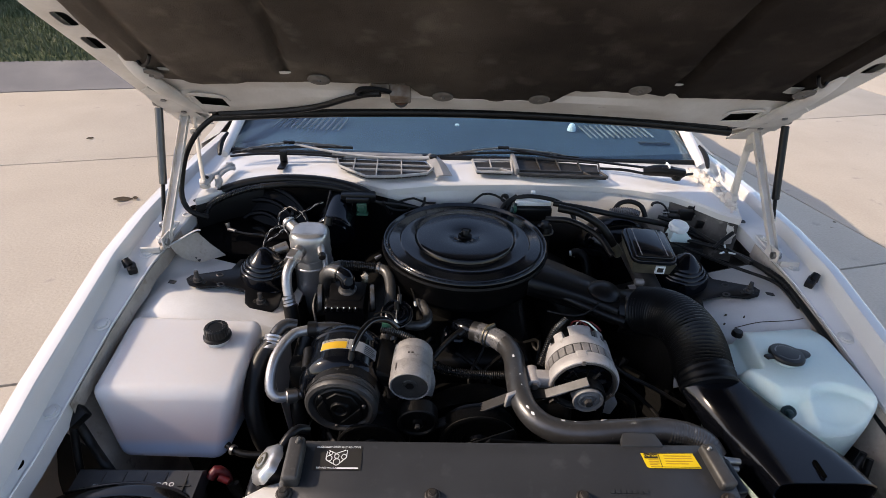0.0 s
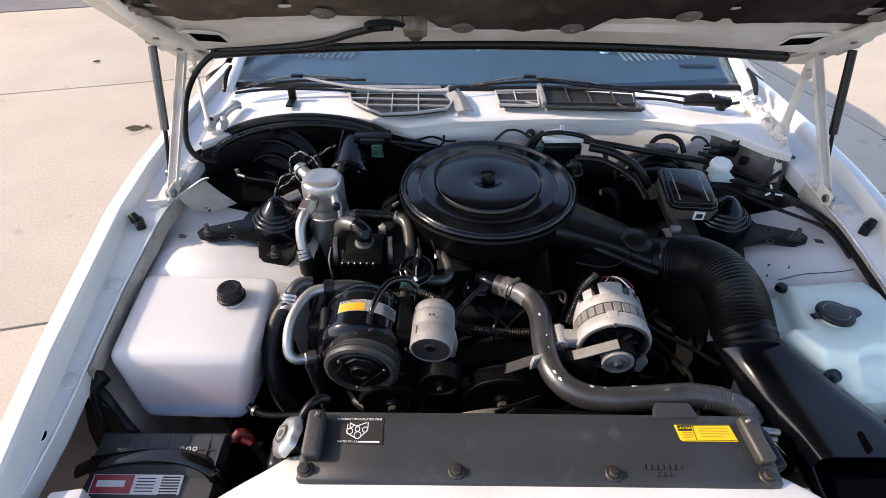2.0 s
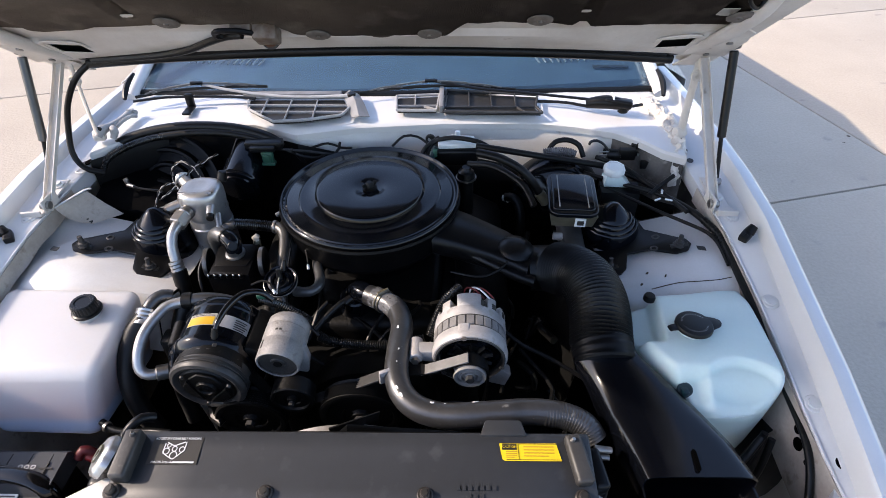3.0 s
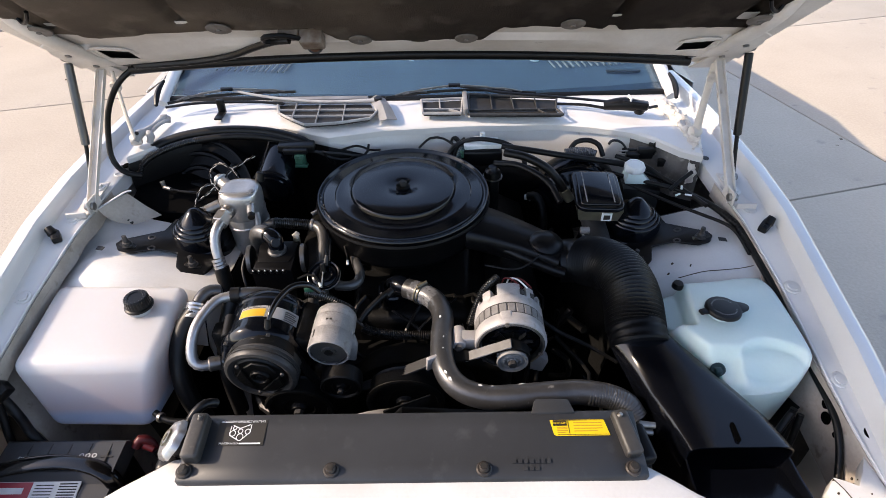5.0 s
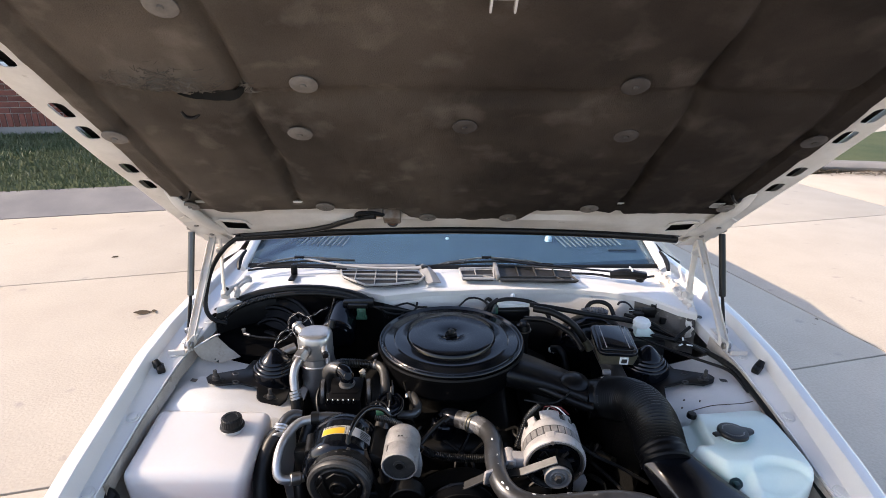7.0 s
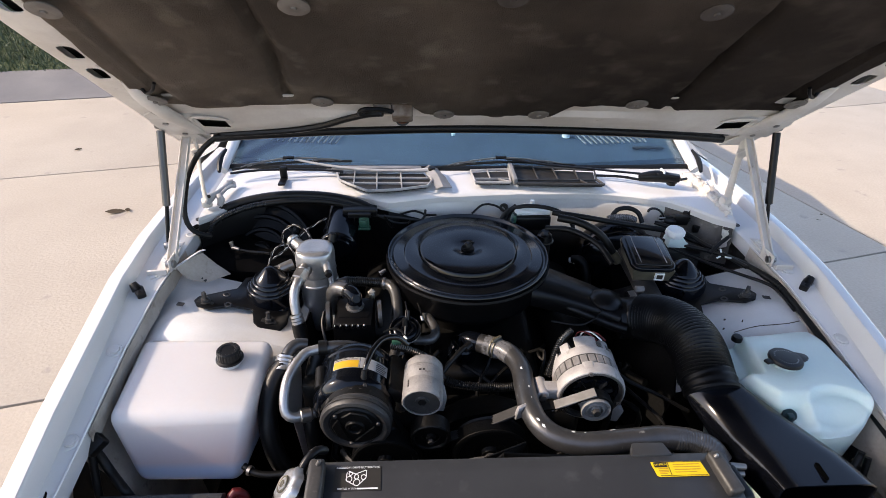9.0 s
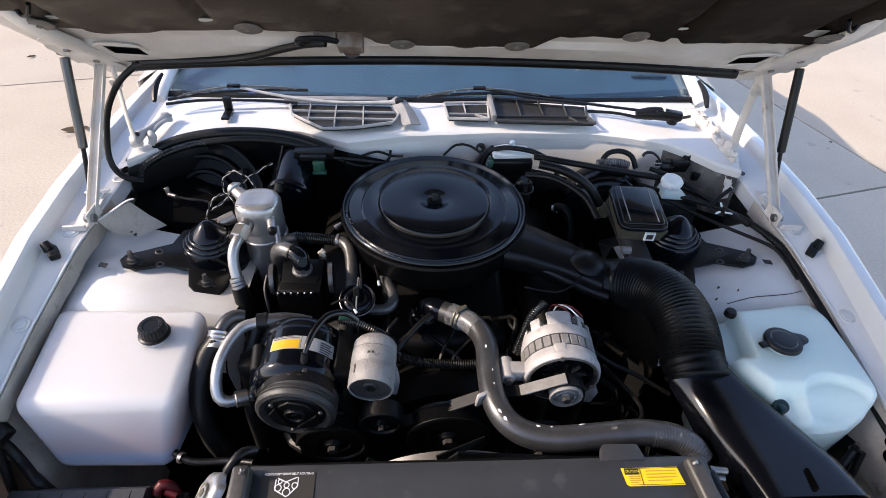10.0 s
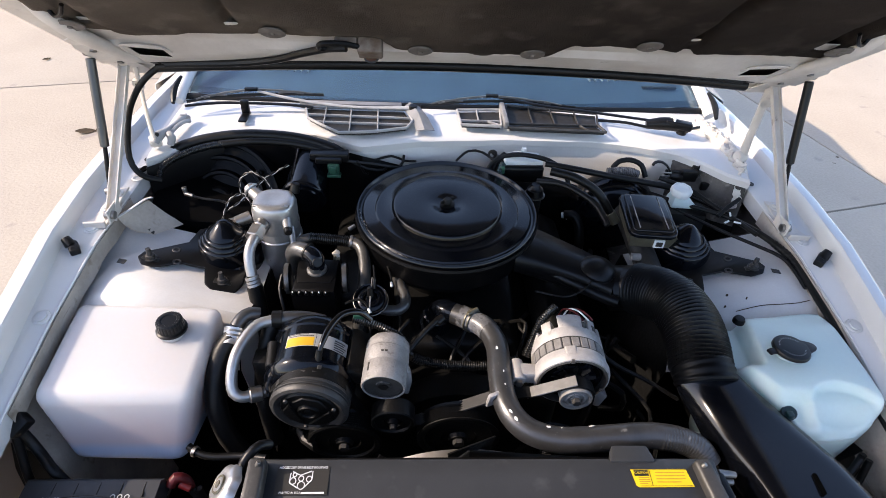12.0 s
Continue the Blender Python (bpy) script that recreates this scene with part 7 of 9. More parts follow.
part("reservoir", moved(loft([[(-0.043, -0.060, -0.034), (0.043, -0.060, -0.034), (0.043, 0.058, -0.034), (-0.043, 0.058, -0.034)], [(-0.050, -0.068, 0.0), (0.050, -0.068, 0.0), (0.050, 0.066, 0.0), (-0.050, 0.066, 0.0)]]), MCM), M_GOLD, mc, "olive plastic reservoir")
lid = part("lid", moved(prism([(-0.053, -0.052), (-0.048, -0.066), (-0.034, -0.073), (0.034, -0.073), (0.048, -0.066), (0.053, -0.052), (0.053, 0.052), (0.048, 0.065), (0.034, 0.071), (-0.034, 0.071), (-0.048, 0.065), (-0.053, 0.052)], -0.002, 0.010, 0.004, 3), MCM), M_GLOSS, mc, "gloss black rounded lid")
part("raised_panel", moved(prism([(-0.044, -0.056), (-0.038, -0.062), (0.038, -0.062), (0.044, -0.056), (0.044, 0.056), (0.038, 0.062), (-0.038, 0.062), (-0.044, 0.056)], 0.009, 0.0145, 0.003, 3), MCM), M_GLOSS, lid)
for x in (-0.030, 0.030):
    part("bright_rib", moved(box(x - 0.0012, x + 0.0012, -0.055, 0.055, 0.014, 0.0155, 0.0005, 1), MCM), M_STEEL, lid, "thin bright rib")
part("tag", moved(box(0.004, 0.026, -0.0705, -0.0665, -0.026, -0.006, 0), MCM), M_OFFWHITE, mc, "small square pale tag")
part("tag_print", moved(box(0.008, 0.022, -0.0712, -0.0703, -0.022, -0.010, 0), MCM), M_INK, mc)
part("cylinder", merge(rod((0.42, 1.04, 0.715), (0.425, 1.28, 0.725), 0.026, 0.028, 24), rod((0.415, 1.075, 0.69), (0.415, 1.075, 0.735), 0.024, 0.02, 18), rod((0.37, 1.06, 0.712), (0.42, 1.06, 0.715), 0.011, 0.011, 14)), M_PULLEY, mc, "dark cast iron cylinder")
for q, e, r in (((0.376, 1.080, 0.745), (0.396, 1.079, 0.745), 0.008), ((0.386, 1.072, 0.722), (0.420, 1.070, 0.722), 0.008), ((0.356, 1.060, 0.714), (0.378, 1.059, 0.714), 0.006)):
    part("fitting", rod(q, e, r, r, 14), M_TENS, mc, "dull steel line fitting")
part("brake_line", tube([(0.372, 1.06, 0.712), (0.345, 1.055, 0.71), (0.335, 1.08, 0.69), (0.33, 1.12, 0.62)], 0.004, 8, 0.008), M_STEEL, mc)
part("brake_line", tube([(0.40, 1.09, 0.70), (0.36, 1.085, 0.695), (0.34, 1.11, 0.66), (0.335, 1.16, 0.6)], 0.004, 8, 0.008), M_STEEL, mc)
boost = thing("brake_booster", "round black brake booster on the firewall", "brake booster", at=(0.43, 1.37, 0.7))
part("shell", lathe([(0, -0.02), (0.04, -0.02), (0.07, 0.0), (0.10, 0.012), (0.115, 0.03), (0.12, 0.05), (0.12, 0.07), (0.11, 0.09), (0, 0.095)], (0.428, 1.325, 0.642), (0, 1, 0.05), 48), M_GLOSS, boost)
# boot takes pale rubber in place of light on its ribs
part("ribbed_boot", tube([(0.385, 1.355, 0.786), (0.415, 1.355, 0.790), (0.445, 1.355, 0.788), (0.462, 1.352, 0.782)], 0.0125, 14, ribs=(0.0024, 0.0048)), M_HOSEEND, boost, "ribbed black boot, greyed for the light on its ribs")
part("loop", tube([(0.402, 1.37, 0.790), (0.415, 1.375, 0.806), (0.445, 1.378, 0.810), (0.473, 1.370, 0.800), (0.485, 1.355, 0.775)], 0.0065, 12, 0.01), M_RUBBER, boost)
clu = thing("clutch_reservoir", "small white capped fluid reservoir", "reservoir", at=(0.535, 1.26, 0.74))
part("cup", loft([[(0.514, 1.240, 0.764), (0.580, 1.236, 0.763), (0.574, 1.280, 0.765), (0.516, 1.284, 0.765)], [(0.517, 1.244, 0.780), (0.562, 1.240, 0.778), (0.558, 1.278, 0.780), (0.518, 1.280, 0.780)], [(0.520, 1.247, 0.790), (0.552, 1.246, 0.790), (0.551, 1.276, 0.790), (0.521, 1.277, 0.790)]]), M_TANK2, clu, "pale translucent cup")
part("cap", lathe([(0.018, 0.0), (0.0235, 0.0), (0.0250, 0.003), (0.0250, 0.014), (0.0225, 0.0175), (0.017, 0.019), (0.0155, 0.0175), (0, 0.0175)], (0.536, 1.262, 0.789), (0.03, -0.08, 1), 8), M_OFFWHITE, clu, "white octagonal cap")
part("bracket", loft([[(0.508, 1.268, 0.764), (0.598, 1.262, 0.762), (0.592, 1.215, 0.758), (0.506, 1.222, 0.760)], [(0.510, 1.268, 0.70), (0.596, 1.262, 0.70), (0.588, 1.205, 0.70), (0.500, 1.208, 0.70)]]), M_BLACK, clu, "black folded bracket")
relay = thing("relay_bracket", "black bracket with relays on the firewall", "relay bracket", at=(0.6, 1.36, 0.78))
part("bar", moved(box(-0.07, 0.105, -0.004, 0.004, -0.007, 0.007, 0.002), Matrix.Translation((0.600, 1.35, 0.789)) @ pose(0, 0, 0, 0, 2, -4)), M_BLACK, relay)
for x, y, z, w in ((0.612, 1.36, 0.800, 0.015), (0.553, 1.34, 0.782, 0.016), (0.638, 1.345, 0.776, 0.012)):
    part("relay", box(x - w, x + w, y - 0.010, y + 0.010, z - 0.014, z + 0.012, 0.003), M_BLACK, relay)
part("wide_relay", box(0.566, 0.606, 1.335, 1.352, 0.776, 0.806, 0.003), M_BLACK, relay)
part("end_plate", box(0.655, 0.700, 1.318, 1.324, 0.772, 0.806, 0.002), M_BLACK, relay)
part("side_clip", moved(box(-0.012, 0.012, -0.006, 0.006, -0.010, 0.010, 0.002), Matrix.Translation((0.628, 1.325, 0.772))), M_BLACK, relay)
part("relay_tag", box(0.612, 0.634, 1.342, 1.3455, 0.785, 0.791, 0), M_STEEL, relay)
part("hook", tube([(0.545, 1.35, 0.79), (0.528, 1.352, 0.812), (0.512, 1.355, 0.820), (0.498, 1.355, 0.818), (0.494, 1.355, 0.810)], 0.005, 8, 0.006, flat=0.6), M_BLACK, relay)
part("terminal", box(0.518, 0.556, 1.338, 1.342, 0.786, 0.791, 0.001), M_ALU, relay, "bright terminal strip")
part("terminal", box(0.516, 0.540, 1.338, 1.342, 0.797, 0.800, 0.001), M_ALU, relay, "bright terminal strip")
part("flag", prism([(0.0, 0.0), (0.030, -0.004), (0.034, 0.020), (0.012, 0.022)], -0.0015, 0.0015, 0.0008, 1, Matrix.Translation((0.600, 1.350, 0.800)) @ pose(0, 0, 0, 90, 0, 0)), M_BLACK, relay)

lines = thing("brake_hoses", "thick black hoses crossing behind the master cylinder", "hoses", at=(0.4, 1.3, 0.76), group="wiring in the bay")
part("hose", tube([(0.22, 1.33, 0.822), (0.29, 1.31, 0.820), (0.38, 1.31, 0.803), (0.46, 1.31, 0.789), (0.53, 1.305, 0.778), (0.59, 1.28, 0.766), (0.64, 1.23, 0.762)], 0.0075, 12, 0.012), M_RUBBER, lines)
part("hose", tube([(0.22, 1.27, 0.838), (0.27, 1.25, 0.835), (0.32, 1.235, 0.812), (0.35, 1.225, 0.78), (0.368, 1.22, 0.75)], 0.010, 12, 0.012), M_RUBBER, lines)
part("fitting", rod((0.362, 1.222, 0.760), (0.380, 1.215, 0.735), 0.013, 0.012, 16), M_GOLD, lines, "olive hose end")

# ---- heater box, accumulator and pipes on the passenger side ----
hb = thing("heater_box", "large moulded black heater and blower box", "heater box", at=(-0.5, 1.36, 0.5))
HB = [(-0.712, 0.60), (-0.716, 0.70), (-0.700, 0.765), (-0.655, 0.800), (-0.59, 0.818), (-0.50, 0.826), (-0.40, 0.822), (-0.31, 0.80), (-0.29, 0.76), (-0.29, 0.45), (-0.70, 0.45)]
part("case", loft([[(x, 1.47, z) for x, z in HB], [(x * 0.997, 1.415, z) for x, z in HB], [(-0.5 + (x + 0.5) * 0.90, 1.40, 0.64 + (z - 0.64) * 0.80) for x, z in HB]]), M_MATTBLACK, hb, "", 60)
part("lower_case", loft([[(-0.700, 1.222, 0.45), (-0.694, 1.222, 0.735), (-0.60, 1.215, 0.715), (-0.44, 1.235, 0.69), (-0.43, 1.235, 0.45)], [(-0.704, 1.42, 0.45), (-0.702, 1.42, 0.765), (-0.60, 1.41, 0.75), (-0.44, 1.41, 0.72), (-0.43, 1.41, 0.45)]]), M_MATTBLACK, hb, "black lower case")
part("seal", tube([(-0.708, 1.33, 0.77), (-0.69, 1.345, 0.80), (-0.64, 1.37, 0.823), (-0.57, 1.385, 0.838), (-0.48, 1.39, 0.846), (-0.38, 1.385, 0.843), (-0.30, 1.37, 0.83), (-0.26, 1.355, 0.815)], 0.013, 12, 0.015), M_RUBBER, hb, "thick black foam seal")
BC, BN = (-0.565, 1.335, 0.695), (-0.12, -1, 0.55)
part("blower", lathe([(0, 0.03), (0.028, 0.03), (0.034, 0.024), (0.036, 0.004), (0.060, 0.0), (0.064, 0.010), (0.070, 0.010), (0.074, -0.004), (0.095, -0.008), (0.10, 0.004), (0.106, 0.004), (0.110, -0.012), (0.130, -0.014), (0.135, 0.0), (0.142, 0.0), (0.147, -0.02), (0.147, -0.06), (0, -0.06)], BC, BN, 56), M_DEEP, hb, "round ribbed black blower motor")
for k in range(3):
    part("mount_screw", bolt(Vector(BC) + Vector((0.12 * math.cos(0.7 + 2.1 * k), 0.05 * math.sin(0.7 + 2.1 * k) - 0.012, 0.10 * math.sin(0.7 + 2.1 * k))), BN, 0.006), M_DARKMETAL, hb)
part("canister", lathe([(0, 0.0), (0.038, 0.0), (0.040, 0.004), (0.050, 0.005), (0.052, 0.008), (0.052, 0.015), (0.049, 0.017), (0.0455, 0.018), (0.0455, 0.15), (0, 0.15)], (-0.350, 1.255, 0.752), (0.03, 0.90, 0.24), 44), M_GLOSS, hb, "glossy black motor housing")
part("blower_plug", merge(rod((-0.622, 1.270, 0.772), (-0.618, 1.265, 0.756), 0.006, 0.0045, 8), rod((-0.620, 1.266, 0.757), (-0.600, 1.258, 0.756), 0.0055, 0.0045, 10)), M_STEEL, hb, "grey spade plug")
part("blower_lead", tube([(-0.602, 1.258, 0.756), (-0.57, 1.25, 0.754), (-0.535, 1.24, 0.757), (-0.515, 1.225, 0.762)], 0.003, 7, 0.008), M_RUBBER, hb)
loom = thing("wiring_loom", "ribbed black wiring conduit along the heater box", "wiring", at=(-0.6, 1.34, 0.8), group="wiring in the bay")
part("conduit", tube([(-0.69, 1.30, 0.775), (-0.675, 1.318, 0.80), (-0.63, 1.343, 0.818), (-0.575, 1.36, 0.83), (-0.545, 1.365, 0.832)], 0.0092, 18, ribs=(0.0018, 0.0042)), M_SLEEVE, loom)
part("tail", tube([(-0.555, 1.365, 0.832), (-0.48, 1.372, 0.838), (-0.40, 1.37, 0.838), (-0.33, 1.362, 0.83), (-0.28, 1.35, 0.818)], 0.009, 12, 0.015), M_RUBBER, loom)
plug = thing("green_connector", "small dark green wiring connector", "connector", at=(-0.284, 1.32, 0.8))
part("shell", merge(box(-0.297, -0.271, 1.312, 1.328, 0.785, 0.815, 0.003), box(-0.292, -0.276, 1.308, 1.314, 0.79, 0.81, 0.002), box(-0.30, -0.268, 1.312, 1.328, 0.779, 0.787, 0.002)), M_GREEN, plug)
part("mount", merge(box(-0.34, -0.25, 1.33, 1.36, 0.81, 0.832, 0.004), box(-0.325, -0.265, 1.318, 1.34, 0.812, 0.826, 0.003)), M_BLACK, plug)
for k, (xa, xb) in enumerate(((-0.26, -0.12), (-0.25, -0.16), (-0.23, -0.20))):
    part("lead", tube([(xa, 1.34, 0.81), ((xa + xb) / 2, 1.345 + 0.01 * k, 0.80 - 0.02 * k), (xb - 0.01, 1.36, 0.785 - 0.01 * k), (xb, 1.39, 0.80 - 0.03 * k)], 0.0035, 7, 0.012), M_RUBBER, plug)

acc = thing("ac_accumulator", "dull silver air-conditioning accumulator can", "accumulator", at=(-0.39, 1.15, 0.6))
AM = Matrix.Translation((-0.388, 1.158, 0.0))
part("can", lathe([(0, 0.0), (0.038, 0.0), (0.045, 0.01), (0.046, 0.02), (0.046, 0.125), (0.0472, 0.127), (0.0472, 0.133), (0.0455, 0.135), (0.0445, 0.165), (0, 0.165)], (-0.378, 1.152, 0.600), (-0.055, 0.04, 1), 48), M_CAN, acc, "dull silver can")
part("top_block", smooth_loft([[AM @ Vector((r * math.copysign(abs(math.cos(a)) ** e, math.cos(a)), r * math.copysign(abs(math.sin(a)) ** e, math.sin(a)) - 0.002, z)) for a in [math.tau * k / 20 + 0.3 for k in range(20)]]
                               for r, z, e in ((0.0430, 0.755, 1.0), (0.0445, 0.775, 0.85), (0.0450, 0.800, 0.75), (0.0430, 0.815, 0.75), (0.0385, 0.822, 0.75), (0.020, 0.8235, 0.8))], cuts=1), M_CAN, acc, "rounded cast top", 60)
part("weld_bead", lathe([(0.0440, -0.0022), (0.0462, -0.0015), (0.0465, 0.0), (0.0462, 0.0015), (0.0440, 0.0022)], (-0.388, 1.157, 0.768), (-0.02, 0.03, 1), 40), M_STEEL, acc, "dull weld bead")
# raised strip whose darker metal stands for a band of shade
part("cap_shade_band", prism([(-0.424, 1.128), (-0.353, 1.128), (-0.350, 1.134), (-0.427, 1.134)], 0.8215, 0.8245, 0.0008, 1), M_STEEL, acc, "steel-grey strip for the shaded band across the top")
part("fitting", merge(rod((-0.405, 1.112, 0.790), (-0.409, 1.096, 0.789), 0.0165, 0.0165, 20), rod((-0.410, 1.100, 0.789), (-0.417, 1.072, 0.783), 0.0185, 0.0185, 6)), M_STEEL, acc, "worn steel pipe nut")
part("port", rod((-0.358, 1.122, 0.795), (-0.350, 1.092, 0.792), 0.0095, 0.0085, 16), M_ALU, acc)
part("side_fitting", merge(rod((-0.425, 1.19, 0.800), (-0.455, 1.215, 0.812), 0.015, 0.0135, 18), rod((-0.445, 1.207, 0.808), (-0.450, 1.211, 0.810), 0.018, 0.018, 20)), M_ALU, acc)
part("rear_cap", rod((-0.352, 1.195, 0.815), (-0.348, 1.20, 0.835), 0.011, 0.009, 16), M_BLACK, acc)

part("port_cap", rod((-0.3505, 1.094, 0.792), (-0.347, 1.082, 0.791), 0.0085, 0.0078, 14), M_BLACK, acc)
part("pipe", tube([(-0.410, 1.082, 0.787), (-0.415, 1.064, 0.784), (-0.420, 1.047, 0.773), (-0.420, 1.032, 0.753), (-0.416, 1.020, 0.730)], 0.0108, 16, 0.006), M_ALU, acc, "bent aluminium suction pipe")
for k in range(4):
    q = Vector((-0.416, 1.017, 0.729)).lerp(Vector((-0.408, 1.002, 0.695)), 0.06 + 0.20 * k)
    part("crimp", lathe([(0.010, -0.0032), (0.0140, -0.0028), (0.0140, 0.0028), (0.010, 0.0032)], q, (0.012, -0.017, -0.037), 20), M_ALU, acc)
part("hose", tube([(-0.4115, 1.009, 0.711), (-0.406, 0.995, 0.675), (-0.40, 0.975, 0.63), (-0.395, 0.95, 0.58)], 0.016, 16, 0.01), M_RUBBER, acc, "black suction hose")
part("pipe", tube([(-0.36, 1.15, 0.78), (-0.35, 1.12, 0.76), (-0.34, 1.08, 0.72), (-0.335, 1.05, 0.66)], 0.007, 10, 0.01), M_ALU, acc, "thin aluminium pipe")
sw = part("pressure_switch", merge(rod((-0.445, 1.165, 0.77), (-0.475, 1.15, 0.765), 0.014, 0.012, 16), rod((-0.47, 1.155, 0.766), (-0.50, 1.14, 0.762), 0.009, 0.011, 14)), M_STEEL, acc)
for pts in ([(-0.47, 1.21, 0.78), (-0.475, 1.225, 0.82), (-0.445, 1.225, 0.845), (-0.41, 1.21, 0.83), (-0.40, 1.20, 0.81)], [(-0.50, 1.18, 0.772), (-0.46, 1.19, 0.80), (-0.42, 1.22, 0.83), (-0.37, 1.25, 0.85)], [(-0.505, 1.16, 0.765), (-0.49, 1.18, 0.80), (-0.46, 1.19, 0.81), (-0.435, 1.17, 0.785)]):
    core = spline(pts, 0.004)
    for ph, m_, lbl in ((0, M_PALEGREY, "white strand of a twisted sensor lead"), (math.pi, M_RUBBER, "black strand of a twisted sensor lead")):
        part("lead", tube([c_ + Vector((math.cos(i * 0.75 + ph), 0.4 * math.sin(i * 0.75 + ph), math.sin(i * 0.75 + ph))) * 0.0016 for i, c_ in enumerate(core)], 0.0011 if ph == 0 else 0.0018, 6, 0.004), m_, acc, lbl)

acl = thing("ac_pipes", "bent aluminium and black rubber air-conditioning pipes", "pipes", at=(-0.38, 0.8, 0.6))
part("hose", tube([(-0.255, 0.897, 0.728), (-0.285, 0.895, 0.739), (-0.315, 0.892, 0.743), (-0.345, 0.887, 0.742)], 0.0128, 16, 0.008), M_HOSE, acl, "dark rubber end of the pipe")
part("pipe", tube([(-0.34, 0.888, 0.742), (-0.355, 0.883, 0.742), (-0.37, 0.875, 0.742), (-0.385, 0.85, 0.738), (-0.397, 0.815, 0.728), (-0.400, 0.785, 0.708), (-0.396, 0.768, 0.688), (-0.382, 0.765, 0.678), (-0.368, 0.772, 0.675)], 0.0100, 16, 0.008), M_ALU, acl, "bright aluminium pipe")
part("union", merge(rod((-0.372, 0.770, 0.676), (-0.352, 0.779, 0.672), 0.014, 0.014, 16), rod((-0.352, 0.779, 0.672), (-0.33, 0.79, 0.67), 0.010, 0.011, 14)), M_STEEL, acl)
part("crimp", merge(lathe([(0.014, 0), (0.0195, 0.001), (0.0182, 0.005), (0.0198, 0.009), (0.0184, 0.013), (0.0198, 0.017), (0.0184, 0.021), (0.0204, 0.03), (0.014, 0.031)], (-0.410, 0.872, 0.735), (-0.06, -0.6, -0.35), 20)), M_CAN, acl, "crimped aluminium sleeve")
part("hose", tube([(-0.4115, 0.858, 0.728), (-0.418, 0.850, 0.722), (-0.428, 0.838, 0.711), (-0.438, 0.805, 0.680), (-0.437, 0.775, 0.635), (-0.425, 0.755, 0.585), (-0.405, 0.745, 0.54)], 0.0185, 16, 0.01), M_RUBBER, acl, "thick black rubber hose")
part("hose", tube([(-0.35, 0.89, 0.725), (-0.358, 0.87, 0.70), (-0.365, 0.83, 0.65), (-0.36, 0.80, 0.60), (-0.35, 0.78, 0.52)], 0.016, 16, 0.012), M_RUBBER, acl, "thick black rubber hose")
part("pipe", tube([(-0.375, 0.905, 0.738), (-0.390, 0.900, 0.744), (-0.402, 0.888, 0.743), (-0.409, 0.874, 0.736)], 0.0125, 14, 0.006), M_HOSE, acl, "dark pipe elbow above the sleeve")
part("clip", lathe([(0.0118, -0.009), (0.0155, -0.009), (0.0155, 0.009), (0.0118, 0.009)], (-0.337, 0.889, 0.7425), (1, 0.1, 0), 18), M_RUBBER, acl)

# ---- heater valve box, vacuum can and hoses left of the air cleaner ----
vb = thing("vacuum_pump", "black finned pump box with a hose elbow", "pump", at=(-0.285, 1.0, 0.66))
part("box", loft([[(-0.326, 0.966, 0.640), (-0.246, 0.966, 0.640), (-0.246, 1.05, 0.640), (-0.326, 1.05, 0.640)], [(-0.328, 0.963, 0.734), (-0.244, 0.963, 0.734), (-0.242, 1.05, 0.744), (-0.326, 1.05, 0.744)],
                  [(-0.326, 0.965, 0.739), (-0.246, 0.965, 0.739), (-0.244, 1.048, 0.750), (-0.322, 1.048, 0.750)], [(-0.321, 0.972, 0.742), (-0.250, 0.972, 0.742), (-0.249, 1.040, 0.752), (-0.316, 1.040, 0.752)]]), M_DEEP, vb)
part("lid", prism([(-0.318, 0.985), (-0.254, 0.985), (-0.246, 1.004), (-0.244, 1.036), (-0.254, 1.044), (-0.314, 1.044), (-0.324, 1.034), (-0.322, 1.004)], 0.0, 0.0022, 0.0010, 2, Matrix(((1, 0, 0, 0), (0, 1, 0, 0), (0, 0.14, 1, 0.747 - 0.14 * 1.01), (0, 0, 0, 1)))), M_DEEP, vb)
for k in range(6):
    x = -0.3225 + 0.0125 * k
    part("terminal_housing", lathe([(0, 0.002), (0.0040, 0.002), (0.0046, 0.0), (0.0046, -0.006), (0.003, -0.009), (0, -0.010)], (x, 0.9615, 0.741), (0, -0.25, 1), 14), M_BLACK, vb)
    part("terminal_pip", rod((x, 0.959, 0.7415), (x, 0.9572, 0.7462), 0.0015, 0.0012, 8), M_OFFWHITE, vb, "small bright terminal pip")
for x, y in ((-0.343, 1.012), (-0.230, 1.016)):
    part("end_cap", lathe([(0, -0.0062), (0.027, -0.0062), (0.0295, -0.005), (0.0295, 0.005), (0.027, 0.0062), (0, 0.0062)], (x, y, 0.730), (1, 0.12, 0), 36), M_DEEP, vb, "round black end cap")
    # lighter ring added for the light along the cap's rim
    part("cap_rim", lathe([(0.0293, -0.0045), (0.0308, -0.0040), (0.0312, 0.0), (0.0308, 0.0040), (0.0293, 0.0045)], (x, y, 0.730), (1, 0.12, 0), 40), M_DUSTHOSE, vb, "grey ring for the light on the cap's rim")
part("port", lathe([(0.0150, 0.0), (0.0195, 0.0005), (0.0205, 0.003), (0.0195, 0.0055), (0.0160, 0.007), (0.0155, 0.018)], (-0.284, 1.018, 0.748), (0.0, -0.15, 1), 32), M_DUSTHOSE, vb, "worn rubber port collar")
part("elbow", tube([(-0.284, 1.017, 0.754), (-0.2835, 1.017, 0.766), (-0.2845, 1.020, 0.776), (-0.291, 1.026, 0.7815), (-0.302, 1.034, 0.782)], [0.0155, 0.0165, 0.0170, 0.0168, 0.0165], 24, 0.004), M_GLOSS, vb, "glossy black moulded elbow")
